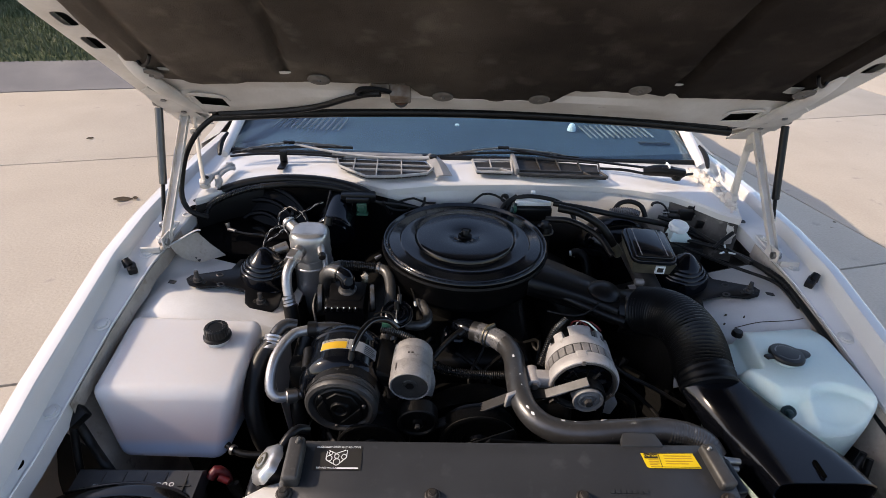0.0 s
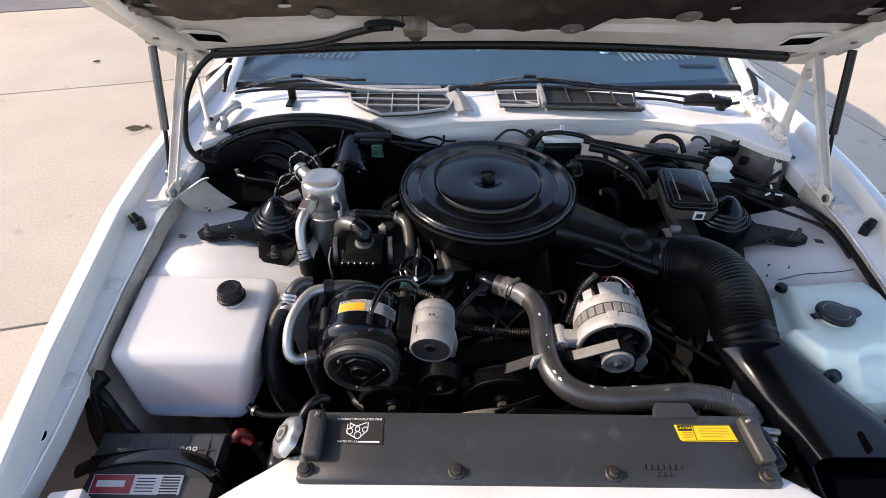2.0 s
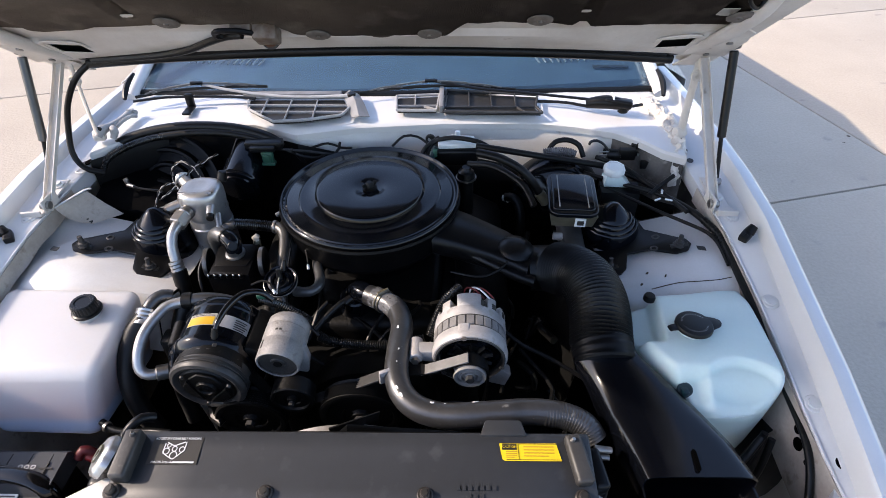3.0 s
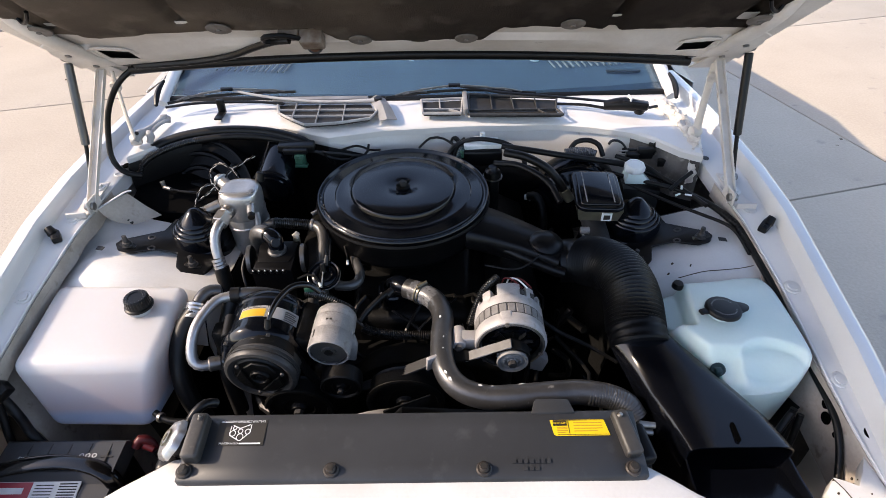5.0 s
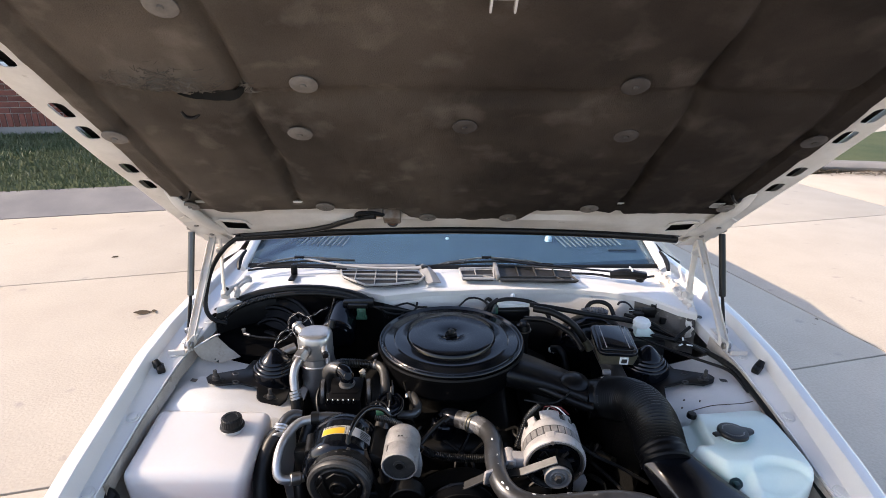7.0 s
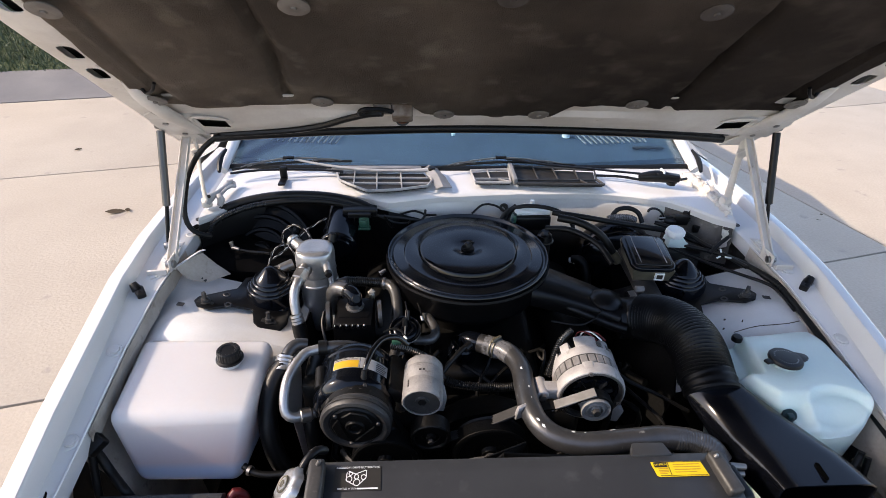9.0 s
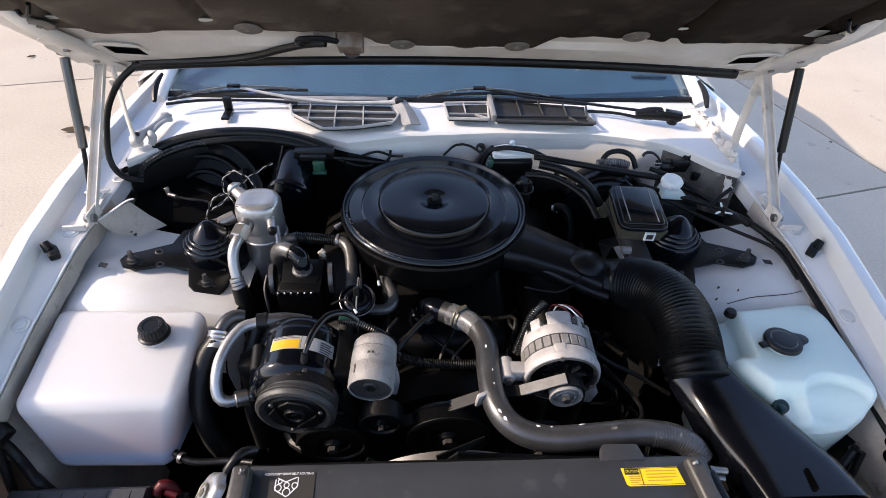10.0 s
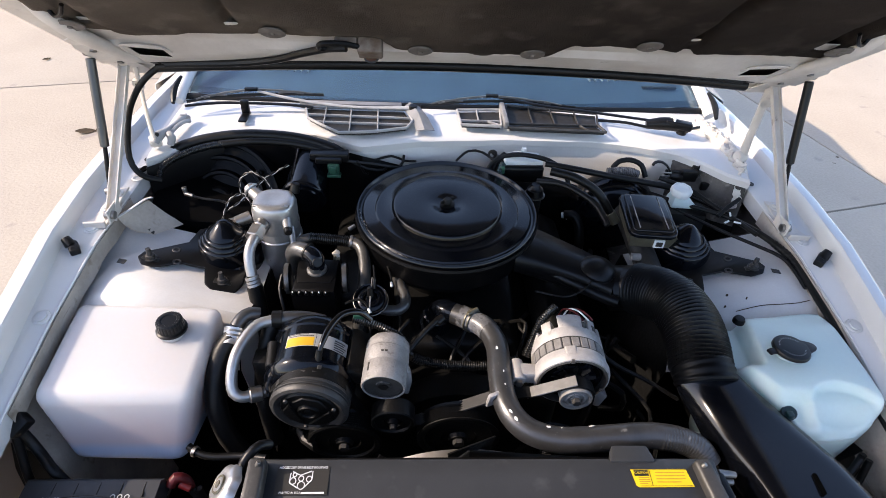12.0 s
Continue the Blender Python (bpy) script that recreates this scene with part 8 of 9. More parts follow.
part("elbow_face", lathe([(0, 0.0025), (0.0085, 0.0025), (0.010, 0.001), (0.010, -0.003), (0, -0.003)], (-0.279, 1.006, 0.779), (0.4, -0.75, 0.5), 24), M_BLACK, vb)
part("hose_clamp", lathe([(0.0165, -0.0022), (0.0182, -0.0018), (0.0182, 0.0018), (0.0165, 0.0022)], (-0.300, 1.033, 0.782), (-0.8, 0.6, 0.0), 28), M_RUBBER, vb)
part("hose", tube([(-0.299, 1.032, 0.782), (-0.314, 1.042, 0.781), (-0.327, 1.050, 0.775), (-0.337, 1.058, 0.760), (-0.341, 1.066, 0.738), (-0.342, 1.070, 0.70)], 0.0155, 20, 0.006), M_DUSTHOSE, vb, "dust-grey rubber hose")
part("lead", tube([(-0.352, 1.010, 0.742), (-0.354, 0.985, 0.728), (-0.346, 0.960, 0.705), (-0.336, 0.945, 0.660)], 0.0035, 8, 0.008), M_RUBBER, vb)
part("fitting", rod((-0.25, 1.052, 0.735), (-0.249, 1.054, 0.757), 0.009, 0.008, 6), M_GOLD, vb)
hh = thing("heater_hose", "black heater hose with a ribbed sleeve", "hose", at=(-0.25, 1.1, 0.7))
part("sleeve", tube([(-0.314, 1.119, 0.750), (-0.285, 1.116, 0.7505), (-0.255, 1.112, 0.7505), (-0.222, 1.107, 0.750)], 0.0125, 18, ribs=(0.0024, 0.0044)), M_SLEEVE, hh, "ribbed plastic sleeve")
part("end_hose", tube([(-0.312, 1.119, 0.750), (-0.330, 1.114, 0.746), (-0.345, 1.106, 0.737), (-0.351, 1.094, 0.715)], 0.0115, 14, 0.006), M_DUSTHOSE, hh)
part("hose", tube([(-0.226, 1.108, 0.750), (-0.210, 1.101, 0.749), (-0.199, 1.084, 0.745), (-0.192, 1.050, 0.736), (-0.191, 1.015, 0.722), (-0.188, 0.972, 0.702), (-0.186, 0.945, 0.67)], 0.0125, 16, 0.01), M_DUSTHOSE, hh)
can = thing("vacuum_canister", "small round black vacuum canister with a wire strap", "canister", at=(-0.170, 0.935, 0.7))
CN, CC = (0.0, -0.40, 1), (-0.171, 0.934, 0.752)
part("shell", lathe([(0, 0.006), (0.006, 0.006), (0.0075, 0.002), (0.012, 0.001), (0.0135, 0.004), (0.017, 0.005), (0.0185, 0.002), (0.0245, 0.0005), (0.0265, -0.002), (0.0285, 0.002), (0.0310, 0.003), (0.0325, 0.0), (0.0325, -0.007), (0.030, -0.010), (0.022, -0.026), (0, -0.030)], CC, CN, 44), M_GLOSS, can)
# bright ring added for the light along the canister's rim
part("rim", lathe([(0.0320, -0.006), (0.0335, -0.0055), (0.0338, -0.004), (0.0335, -0.0025), (0.0320, -0.002)], CC, CN, 44), M_STEEL, can, "bright ring for the light on the crimped rim")
part("strap", tube([(-0.170, 0.972, 0.772), (-0.1705, 0.950, 0.767), (-0.171, 0.934, 0.761), (-0.1715, 0.918, 0.753), (-0.172, 0.905, 0.742)], 0.0014, 6, 0.006), M_ALU, can, "bright wire strap")
part("nipple", merge(rod((-0.171, 0.936, 0.752), (-0.172, 0.942, 0.775), 0.0065, 0.005, 14), rod((-0.166, 0.952, 0.762), (-0.164, 0.962, 0.780), 0.004, 0.003, 10)), M_BLACK, can)
part("hose", tube([(-0.128, 1.055, 0.700), (-0.123, 1.030, 0.712), (-0.116, 1.006, 0.716), (-0.107, 0.980, 0.716), (-0.1065, 0.958, 0.715), (-0.116, 0.945, 0.714), (-0.132, 0.942, 0.713), (-0.152, 0.946, 0.712)], 0.0105, 18, 0.006), M_DUSTHOSE, can, "dust-grey return hose")
part("hose", tube([(-0.184, 0.925, 0.735), (-0.192, 0.912, 0.715), (-0.196, 0.902, 0.69), (-0.192, 0.885, 0.64), (-0.18, 0.87, 0.58)], 0.0105, 14, 0.008), M_DUSTHOSE, can)
# steel rings added on the hose to stand for glints
for p, a, r in (((-0.1885, 0.985, 0.708), (0.02, -0.9, -0.42), 0.0138), ((-0.223, 1.1075, 0.750), (1, -0.1, 0), 0.0142)):
    part("clamp", lathe([(r - 0.001, -0.003), (r, -0.003), (r + 0.0006, 0), (r, 0.003), (r - 0.001, 0.003)], p, a, 24), M_STEEL, hh, "steel ring added for a glint on the hose")
sl = thing("sensor_leads", "thin black leads with pale ends beside the air cleaner", "wiring", at=(-0.13, 1.0, 0.73), group="wiring in the bay")
for pts in ([(-0.150, 1.075, 0.745), (-0.146, 1.045, 0.742), (-0.138, 1.020, 0.734), (-0.134, 1.000, 0.722)], [(-0.172, 1.03, 0.752), (-0.168, 1.00, 0.752), (-0.164, 0.97, 0.750), (-0.158, 0.945, 0.748)], [(-0.215, 0.905, 0.768), (-0.196, 0.912, 0.772), (-0.178, 0.905, 0.770), (-0.168, 0.89, 0.760)]):
    part("lead", tube(pts, 0.0022, 7, 0.008), M_RUBBER, sl)
    part("lead_end", rod(Vector(pts[-1]), Vector(pts[-1]).lerp(Vector(pts[-2]), 0.45), 0.0030, 0.0026, 8), M_OFFWHITE, sl, "pale lead end")
# bright metal piece added to stand for a glint
part("terminal", merge(rod((-0.236, 1.16, 0.742), (-0.222, 1.168, 0.748), 0.006, 0.004, 10), rod((-0.205, 1.172, 0.748), (-0.186, 1.178, 0.752), 0.0045, 0.0035, 10)), M_ALU, sl, "small bright piece added for a glint")
part("lint", lathe([(0, 0.008), (0.006, 0.006), (0.008, 0.0), (0.005, -0.004), (0, -0.005)], (-0.249, 1.056, 0.760), (0.2, -0.3, 1), 10, wobble=lambda f, h: 0.3 * math.sin(f * math.tau * 3 + h * 700)), M_TAPE, sl, "pale crumb of lint")
lm2 = thing("wiring_loom", "ribbed grey-black wiring conduit across the engine", "wiring", at=(0.0, 0.85, 0.68), group="wiring in the bay")
part("conduit", tube([(-0.20, 0.89, 0.745), (-0.16, 0.878, 0.742), (-0.125, 0.87, 0.728), (-0.105, 0.868, 0.708)], 0.0085, 14, ribs=(0.0020, 0.0042)), M_SLEEVE, lm2)
part("lead", tube([(-0.115, 0.868, 0.715), (-0.10, 0.855, 0.700), (-0.085, 0.85, 0.685)], 0.004, 8, 0.008), M_RUBBER, lm2)
part("conduit", tube([(-0.090, 0.85, 0.688), (-0.07, 0.848, 0.676), (-0.03, 0.846, 0.669), (0.01, 0.845, 0.667), (0.06, 0.845, 0.669), (0.11, 0.85, 0.68)], 0.0098, 16, ribs=(0.0020, 0.0044)), M_SLEEVE, lm2)
part("lead", tube([(-0.095, 0.855, 0.70), (-0.075, 0.875, 0.715), (-0.05, 0.90, 0.725), (-0.04, 0.91, 0.722)], 0.0055, 10, 0.008), M_RUBBER, lm2)
part("plug", rod((-0.045, 0.905, 0.72), (-0.032, 0.915, 0.725), 0.009, 0.008, 12), M_BLACK, lm2)
dip = thing("dipstick_tube", "thin black dipstick tube beside the engine", "dipstick", at=(0.28, 0.85, 0.6))
part("tube", tube([(0.245, 0.86, 0.71), (0.29, 0.83, 0.69), (0.34, 0.81, 0.675), (0.40, 0.78, 0.655)], 0.004, 8, 0.015), M_RUBBER, dip)

# ---- hoses and leads in the dark rear corners ----
hl = thing("ignition_coil", "black ignition coil with leads behind the air cleaner", "ignition coil", at=(0.17, 1.36, 0.77))
part("case", box(0.11, 0.225, 1.345, 1.41, 0.755, 0.80, 0.008, 3), M_BLACK, hl)
part("bracket", merge(prism([(0.128, 1.352), (0.222, 1.356), (0.216, 1.400), (0.160, 1.408), (0.124, 1.392)], 0.800, 0.812, 0.003, 2), rod((0.175, 1.385, 0.81), (0.175, 1.385, 0.832), 0.008, 0.006, 12)), M_OFFWHITE, hl, "pale bracket")
part("teal_sleeve", tube([(0.122, 1.345, 0.812), (0.114, 1.335, 0.800), (0.110, 1.328, 0.780)], 0.0075, 14, ribs=(0.0016, 0.005)), M_TEAL, hl, "teal ribbed sleeve")
part("connector", box(0.115, 0.125, 1.33, 1.35, 0.79, 0.81, 0.002), M_GREEN, hl)
for pts, r in (([(0.10, 1.36, 0.78), (0.115, 1.375, 0.805), (0.16, 1.37, 0.822), (0.23, 1.345, 0.822), (0.27, 1.32, 0.80), (0.28, 1.30, 0.77)], 0.006), ([(0.09, 1.34, 0.74), (0.09, 1.36, 0.79), (0.13, 1.385, 0.815)], 0.006), ([(0.20, 1.30, 0.79), (0.26, 1.27, 0.80), (0.32, 1.22, 0.785), (0.345, 1.17, 0.76)], 0.008), ([(0.01, 1.395, 0.785), (0.04, 1.405, 0.808), (0.075, 1.405, 0.806), (0.11, 1.375, 0.795)], 0.0032), ([(-0.20, 1.375, 0.79), (-0.15, 1.385, 0.80), (-0.12, 1.39, 0.785), (-0.09, 1.38, 0.79)], 0.003)):
    part("lead", tube(pts, r, 10, 0.012), M_RUBBER, hl)
oil = thing("oil_filler_cap", "round black filler cap with a bright rim", "filler cap", at=(0.195, 1.27, 0.74))
part("cap", lathe([(0, 0.026), (0.010, 0.026), (0.013, 0.018), (0.019, 0.014), (0.022, 0.0), (0, 0.0)], (0.195, 1.285, 0.765), (0, 0, 1), 24), M_BLACK, oil)
part("rim", lathe([(0.021, -0.001), (0.025, -0.001), (0.025, -0.004), (0.021, -0.004)], (0.195, 1.285, 0.765), (0, 0, 1), 28), M_STEEL, oil)
part("neck", rod((0.195, 1.285, 0.64), (0.195, 1.285, 0.764), 0.018, 0.018, 18), M_DARKMETAL, oil)
vh = thing("vacuum_hose", "black vacuum hose with a pale broken end", "hose", at=(0.30, 1.34, 0.65))
part("hose", tube([(0.300, 1.345, 0.662), (0.318, 1.335, 0.668), (0.332, 1.320, 0.650), (0.338, 1.300, 0.610), (0.335, 1.28, 0.55)], 0.012, 14, 0.008), M_RUBBER, vh)
part("hose_end", lathe([(0.004, 0.0), (0.0075, 0.0), (0.0085, 0.008), (0.0125, 0.014), (0.006, 0.014)], (0.292, 1.348, 0.658), (0.9, -0.3, 0.2), 18), M_OFFWHITE, vh, "pale broken hose end")
rc = random.Random(12)
clut = thing("under_hood_hoses", "tangle of thin black hoses beside the engine", "hoses", at=(0.3, 1.1, 0.5))
for k in range(12):
    x0, y0 = rc.uniform(0.22, 0.36), rc.uniform(0.80, 1.30)
    pts = [(x0, y0, rc.uniform(0.56, 0.66))]
    for j in range(3):
        pts.append((pts[-1][0] + rc.uniform(-0.05, 0.06), pts[-1][1] + rc.uniform(-0.10, 0.06), max(0.42, pts[-1][2] + rc.uniform(-0.06, 0.04))))
    part("hose", tube(pts, rc.choice((0.004, 0.006, 0.009)), 8, 0.02), M_RUBBER, clut)
clut2 = thing("under_hood_hoses", "tangle of thin black hoses below the compressor", "hoses", at=(-0.33, 0.8, 0.5))
for k in range(5):
    pts = [(rc.uniform(-0.37, -0.28), rc.uniform(0.68, 1.05), rc.uniform(0.54, 0.62))]
    for j in range(3):
        pts.append((pts[-1][0] + rc.uniform(-0.05, 0.05), pts[-1][1] + rc.uniform(-0.10, 0.06), max(0.4, pts[-1][2] + rc.uniform(-0.06, 0.03))))
    part("hose", tube(pts, rc.choice((0.005, 0.008, 0.011)), 8, 0.02), M_RUBBER, clut2)

# ---- harness on the driver's side and the hood lead ----
hr = thing("wiring_harness", "taped black wiring harness along the inner fender", "wiring", at=(0.66, 1.0, 0.74), group="wiring in the bay")
part("trunk", tube([(0.47, 1.30, 0.765), (0.53, 1.255, 0.768), (0.585, 1.225, 0.768), (0.625, 1.20, 0.768), (0.66, 1.16, 0.768), (0.685, 1.115, 0.767), (0.703, 1.065, 0.765), (0.706, 1.02, 0.762), (0.706, 0.95, 0.753), (0.708, 0.88, 0.742), (0.710, 0.80, 0.725), (0.710, 0.72, 0.705), (0.705, 0.62, 0.69), (0.690, 0.55, 0.64), (0.665, 0.50, 0.58)], [0.005, 0.005, 0.0055, 0.006, 0.007, 0.007, 0.007, 0.007, 0.0065, 0.006, 0.006, 0.006, 0.006, 0.006, 0.006], 12, 0.012), M_RUBBER, hr)
part("strand", tube([(0.50, 1.25, 0.760), (0.56, 1.20, 0.757), (0.61, 1.155, 0.755), (0.65, 1.115, 0.757), (0.685, 1.075, 0.760), (0.698, 1.04, 0.758), (0.699, 0.98, 0.752)], 0.004, 10, 0.012), M_RUBBER, hr)
part("tape", tube([(0.688, 1.108, 0.767), (0.703, 1.065, 0.765), (0.7055, 1.035, 0.763)], 0.0085, 12, 0.008, ribs=(0.0008, 0.009)), M_BLACK, hr, "loose black tape wrap")
part("branch", tube([(0.50, 1.33, 0.79), (0.56, 1.29, 0.785), (0.60, 1.24, 0.775), (0.63, 1.20, 0.77), (0.66, 1.13, 0.772)], 0.0055, 10, 0.012), M_RUBBER, hr)
part("branch", tube([(0.60, 1.20, 0.77), (0.625, 1.215, 0.785), (0.655, 1.23, 0.80)], 0.005, 10, 0.01), M_RUBBER, hr)
for p, a in (((0.608, 1.172, 0.775), 30), ((0.622, 1.192, 0.782), 70), ((0.632, 1.17, 0.775), -20)):
    part("tie", moved(box(-0.008, 0.008, -0.0022, 0.0022, -0.0015, 0.0015, 0.0007, 1), Matrix.Translation(p) @ pose(0, 0, 0, 10, 0, a)), M_OFFWHITE, hr, "white cable tie")
hr.location.x += 0.008
hw = thing("hood_lead", "black wiring lead looping from the hood to the bay", "wiring", at=(-0.68, 1.29, 0.8), group="wiring in the bay")
part("lead", tube([hp(-0.56, 0.028, -0.018), (-0.600, 1.330, 1.045), (-0.661, 1.320, 1.006), (-0.703, 1.310, 0.948), (-0.722, 1.295, 0.885), (-0.726, 1.280, 0.840), (-0.716, 1.272, 0.812), (-0.697, 1.270, 0.796), (-0.672, 1.280, 0.782)], 0.0066, 12, 0.012), M_RUBBER, hw)

# ---- hood supports ----
def channel(a, b, w, d, t):
    """Folded U-section from a to b, open towards the front of the car."""
    a, b = Vector(a), Vector(b)
    z = (b - a).normalized()
    x = (Vector((1, 0, 0)) - z * z.x).normalized()
    y = z.cross(x)
    m = Matrix(((x.x, y.x, z.x, a.x), (x.y, y.y, z.y, a.y), (x.z, y.z, z.z, a.z), (0, 0, 0, 1)))
    ln, h = (b - a).length, w / 2
    return prism([(-h, -d / 2), (-h + t, -d / 2), (-h + t, d / 2 - t), (h - t, d / 2 - t), (h - t, -d / 2), (h, -d / 2), (h, d / 2), (-h, d / 2)], 0, ln, 0.0006, 1, m)


for s in (-1, 1):
    gs = thing("gas_strut", "grey-black gas strut holding the hood up", "gas strut", at=(s * 0.748, 1.19, 0.8), group="gas struts under the hood")
    top, mid, bot = Vector((s * 0.737, 1.287, 1.062)), Vector((s * 0.742, 1.234, 0.893)), Vector((s * 0.747, 1.202, 0.802))
    part("cylinder", rod(top, mid, 0.0090, 0.0090, 20, 0.002), M_HOSE if s < 0 else M_BLACK, gs, "cylinder, dark grey on the left strut and black on the right")
    part("rod", rod(mid, bot, 0.0045, 0.0045, 12), M_DARKMETAL, gs)
    part("ball_end", lathe([(0, -0.012), (0.009, -0.010), (0.011, 0), (0.009, 0.010), (0, 0.012)], top + Vector((0, 0.004, 0.012)), (1, 0, 0), 16), M_STEEL, gs)
    part("ball_end", lathe([(0, -0.01), (0.008, -0.008), (0.010, 0), (0.008, 0.008), (0, 0.010)], bot, (1, 0, 0), 16), M_STEEL, gs)
    hg = thing("hinge_assembly", "white painted steel hood hinge arms", "hinge", at=(s * 0.71, 1.11, 0.79), group="hinges of the hood")
    part("arm", channel((s * 0.712, 1.113, 0.791), (s * 0.703, 1.345, 1.035), 0.0205, 0.011, 0.0026), M_HOODIN, hg, "long white steel channel arm")
    foot = Matrix(((1, 0, 0, 0), (0, 1, 0, 0), (0, 0.075, 1, -0.075 * 1.13), (0, 0, 0, 1)))
    part("foot", prism([(s * 0.712, 1.095), (s * 0.754, 1.092), (s * 0.756, 1.104), (s * 0.746, 1.12), (s * 0.742, 1.215), (s * 0.714, 1.22)], 0.7925, 0.7965, 0.0015, 1, foot), M_HOODIN, hg, "flat white foot of the hinge")
    part("foot_lip", prism([(s * 0.712, 1.090), (s * 0.754, 1.087), (s * 0.755, 1.0925), (s * 0.712, 1.0955)], 0.792, 0.806, 0.0012, 1, foot), M_HOODIN, hg)
    part("tab", moved(box(-0.002, 0.002, -0.022, 0.03, -0.004, 0.026, 0.001, 1), Matrix.Translation((s * 0.706, 1.12, 0.796))), M_HOODIN, hg)
    for yb in (1.145, 1.195):
        part("foot_bolt", lathe([(0, 0.009), (0.0075, 0.009), (0.0085, 0.004), (0.013, 0.003), (0.013, 0.0), (0, 0.0)], (s * 0.729, yb, 0.7965 + 0.075 * (yb - 1.13)), (0, -0.07, 1), 14), M_BAY, hg, "painted hinge bolt")
    part("pivot", rod((s * 0.698, 1.112, 0.806), (s * 0.718, 1.112, 0.806), 0.009, 0.009, 16), M_STEEL, hg)
    xr = -0.692 if s < 0 else 0.700
    part("rear_arm", tube([(xr + 0.004, 1.352, 1.030), (xr + 0.002, 1.350, 0.97), (xr, 1.346, 0.91), (xr, 1.343, 0.850)], [0.0105, 0.0092, 0.0092, 0.0105], 10, 0.02, flat=0.42), M_HOODIN, hg, "short white rear arm")
    part("arm_eye", lathe([(0.005, -0.005), (0.012, -0.005), (0.0135, 0), (0.012, 0.005), (0.005, 0.005)], (xr + 0.003, 1.346, 0.985), (0.2, 1, 0.3), 20), M_HOODIN, hg)
    part("rear_pivot", lathe([(0, -0.012), (0.012, -0.012), (0.015, -0.006), (0.015, 0.006), (0.012, 0.012), (0, 0.012)], (xr, 1.348, 0.846), (1, 0.3, 0), 20), M_HOODIN, hg)
    if s < 0:
        # link and lobe: grime plus a grey that carries the shade they lie in
        part("hinge_link", merge(tube([(-0.690, 1.338, 0.846), (-0.684, 1.352, 0.856), (-0.683, 1.375, 0.853), (-0.677, 1.405, 0.851), (-0.669, 1.432, 0.851), (-0.661, 1.455, 0.852), (-0.655, 1.468, 0.846)], [0.010, 0.0115, 0.0075, 0.0060, 0.0065, 0.0095, 0.006], 10, 0.005), tube([(-0.671, 1.390, 0.846), (-0.664, 1.416, 0.850), (-0.655, 1.440, 0.850), (-0.648, 1.452, 0.845)], [0.005, 0.0050, 0.0050, 0.006], 8, 0.005), rod((-0.668, 1.450, 0.858), (-0.652, 1.456, 0.858), 0.006, 0.006, 8)), M_PALEGREY, hg, "grimy hinge link on the cowl, greyed for shade")
        part("hinge_lobe", tube([(-0.672, 1.380, 0.846), (-0.664, 1.366, 0.854), (-0.657, 1.354, 0.848), (-0.660, 1.344, 0.838)], [0.006, 0.0085, 0.0095, 0.007], 10, 0.005), M_PALEGREY, hg)
        part("pivot_hole", lathe([(0, 0.0012), (0.0055, 0.001), (0.006, -0.002), (0, -0.002)], (-0.684, 1.3440, 0.8640), (0.1, -0.75, 0.66), 14), M_INK, hg)
    part("hood_plate", moved(prism([(s * 0.655, -0.075), (s * 0.715, -0.075), (s * 0.735, 0.13), (s * 0.712, 0.15), (s * 0.68, 0.06)], -0.010, -0.006, 0.0015, 1), HOODM), M_HOODIN, hg)
    for q in ((0.69, 0.02), (0.705, 0.09)):
        part("hinge_bolt", lathe([(0, 0.006), (0.007, 0.006), (0.007, 0), (0, 0)], hp(s * q[0], q[1], -0.010), hp(0, 0, -1) - hp(0, 0, 0), 6), M_STEEL, hg)
    bs = thing("hood_bumper", "black rubber hood stop on the fender gutter", "bumper", at=(s * 0.75, 1.035, 0.79), group="rubber stops on the fenders")
    part("block", moved(prism([(-0.018, -0.03), (0.014, -0.034), (0.020, 0.012), (0.006, 0.034), (-0.014, 0.026)], 0, 0.026, 0.005, 2), Matrix.Translation((s * 0.748, 1.028, 0.783)) @ pose(0, 0, 0, 8, 0, -s * 40) @ Matrix.Scale(0.56, 4)), M_RUBBER, bs)
    part("pad", merge(rod((s * 0.752, 1.030, 0.792), (s * 0.762, 1.036, 0.806), 0.011, 0.008, 14), rod((s * 0.744, 1.022, 0.786), (s * 0.740, 1.016, 0.797), 0.006, 0.004, 10)), M_RUBBER, bs)
    # tower sheet-metal flap behind the hinge
    if s < 0:
        top_row = [(s * 0.705, 1.125, 0.788), (s * 0.692, 1.145, 0.789), (s * 0.680, 1.17, 0.789), (s * 0.668, 1.192, 0.788)]
        low_row = [(s * 0.692, 1.132, 0.755), (s * 0.676, 1.135, 0.744), (s * 0.650, 1.14, 0.734), (s * 0.610, 1.195, 0.722)]
        # gusset tone lowered for shade as well as dust
        part("gusset", loft([top_row] + [[Vector(p).lerp(Vector(q), f) + Vector((0, 0, d)) for p, q in zip(top_row, low_row)] for f, d in ((0.25, -0.002), (0.5, -0.0035), (0.75, -0.001))] + [low_row], closed=False, thick=0.0015), M_DUSTSHADE, hg, "bent dusty pale sheet-metal gusset, toned down for shade", 60)
        part("gusset_flange", tube([(s * 0.707, 1.122, 0.790), (s * 0.693, 1.144, 0.7915), (s * 0.681, 1.169, 0.7925), (s * 0.670, 1.190, 0.793), (s * 0.662, 1.20, 0.790)], 0.0034, 8, 0.006, flat=0.5), M_PAINT, hg, "turned-up edge of the gusset")
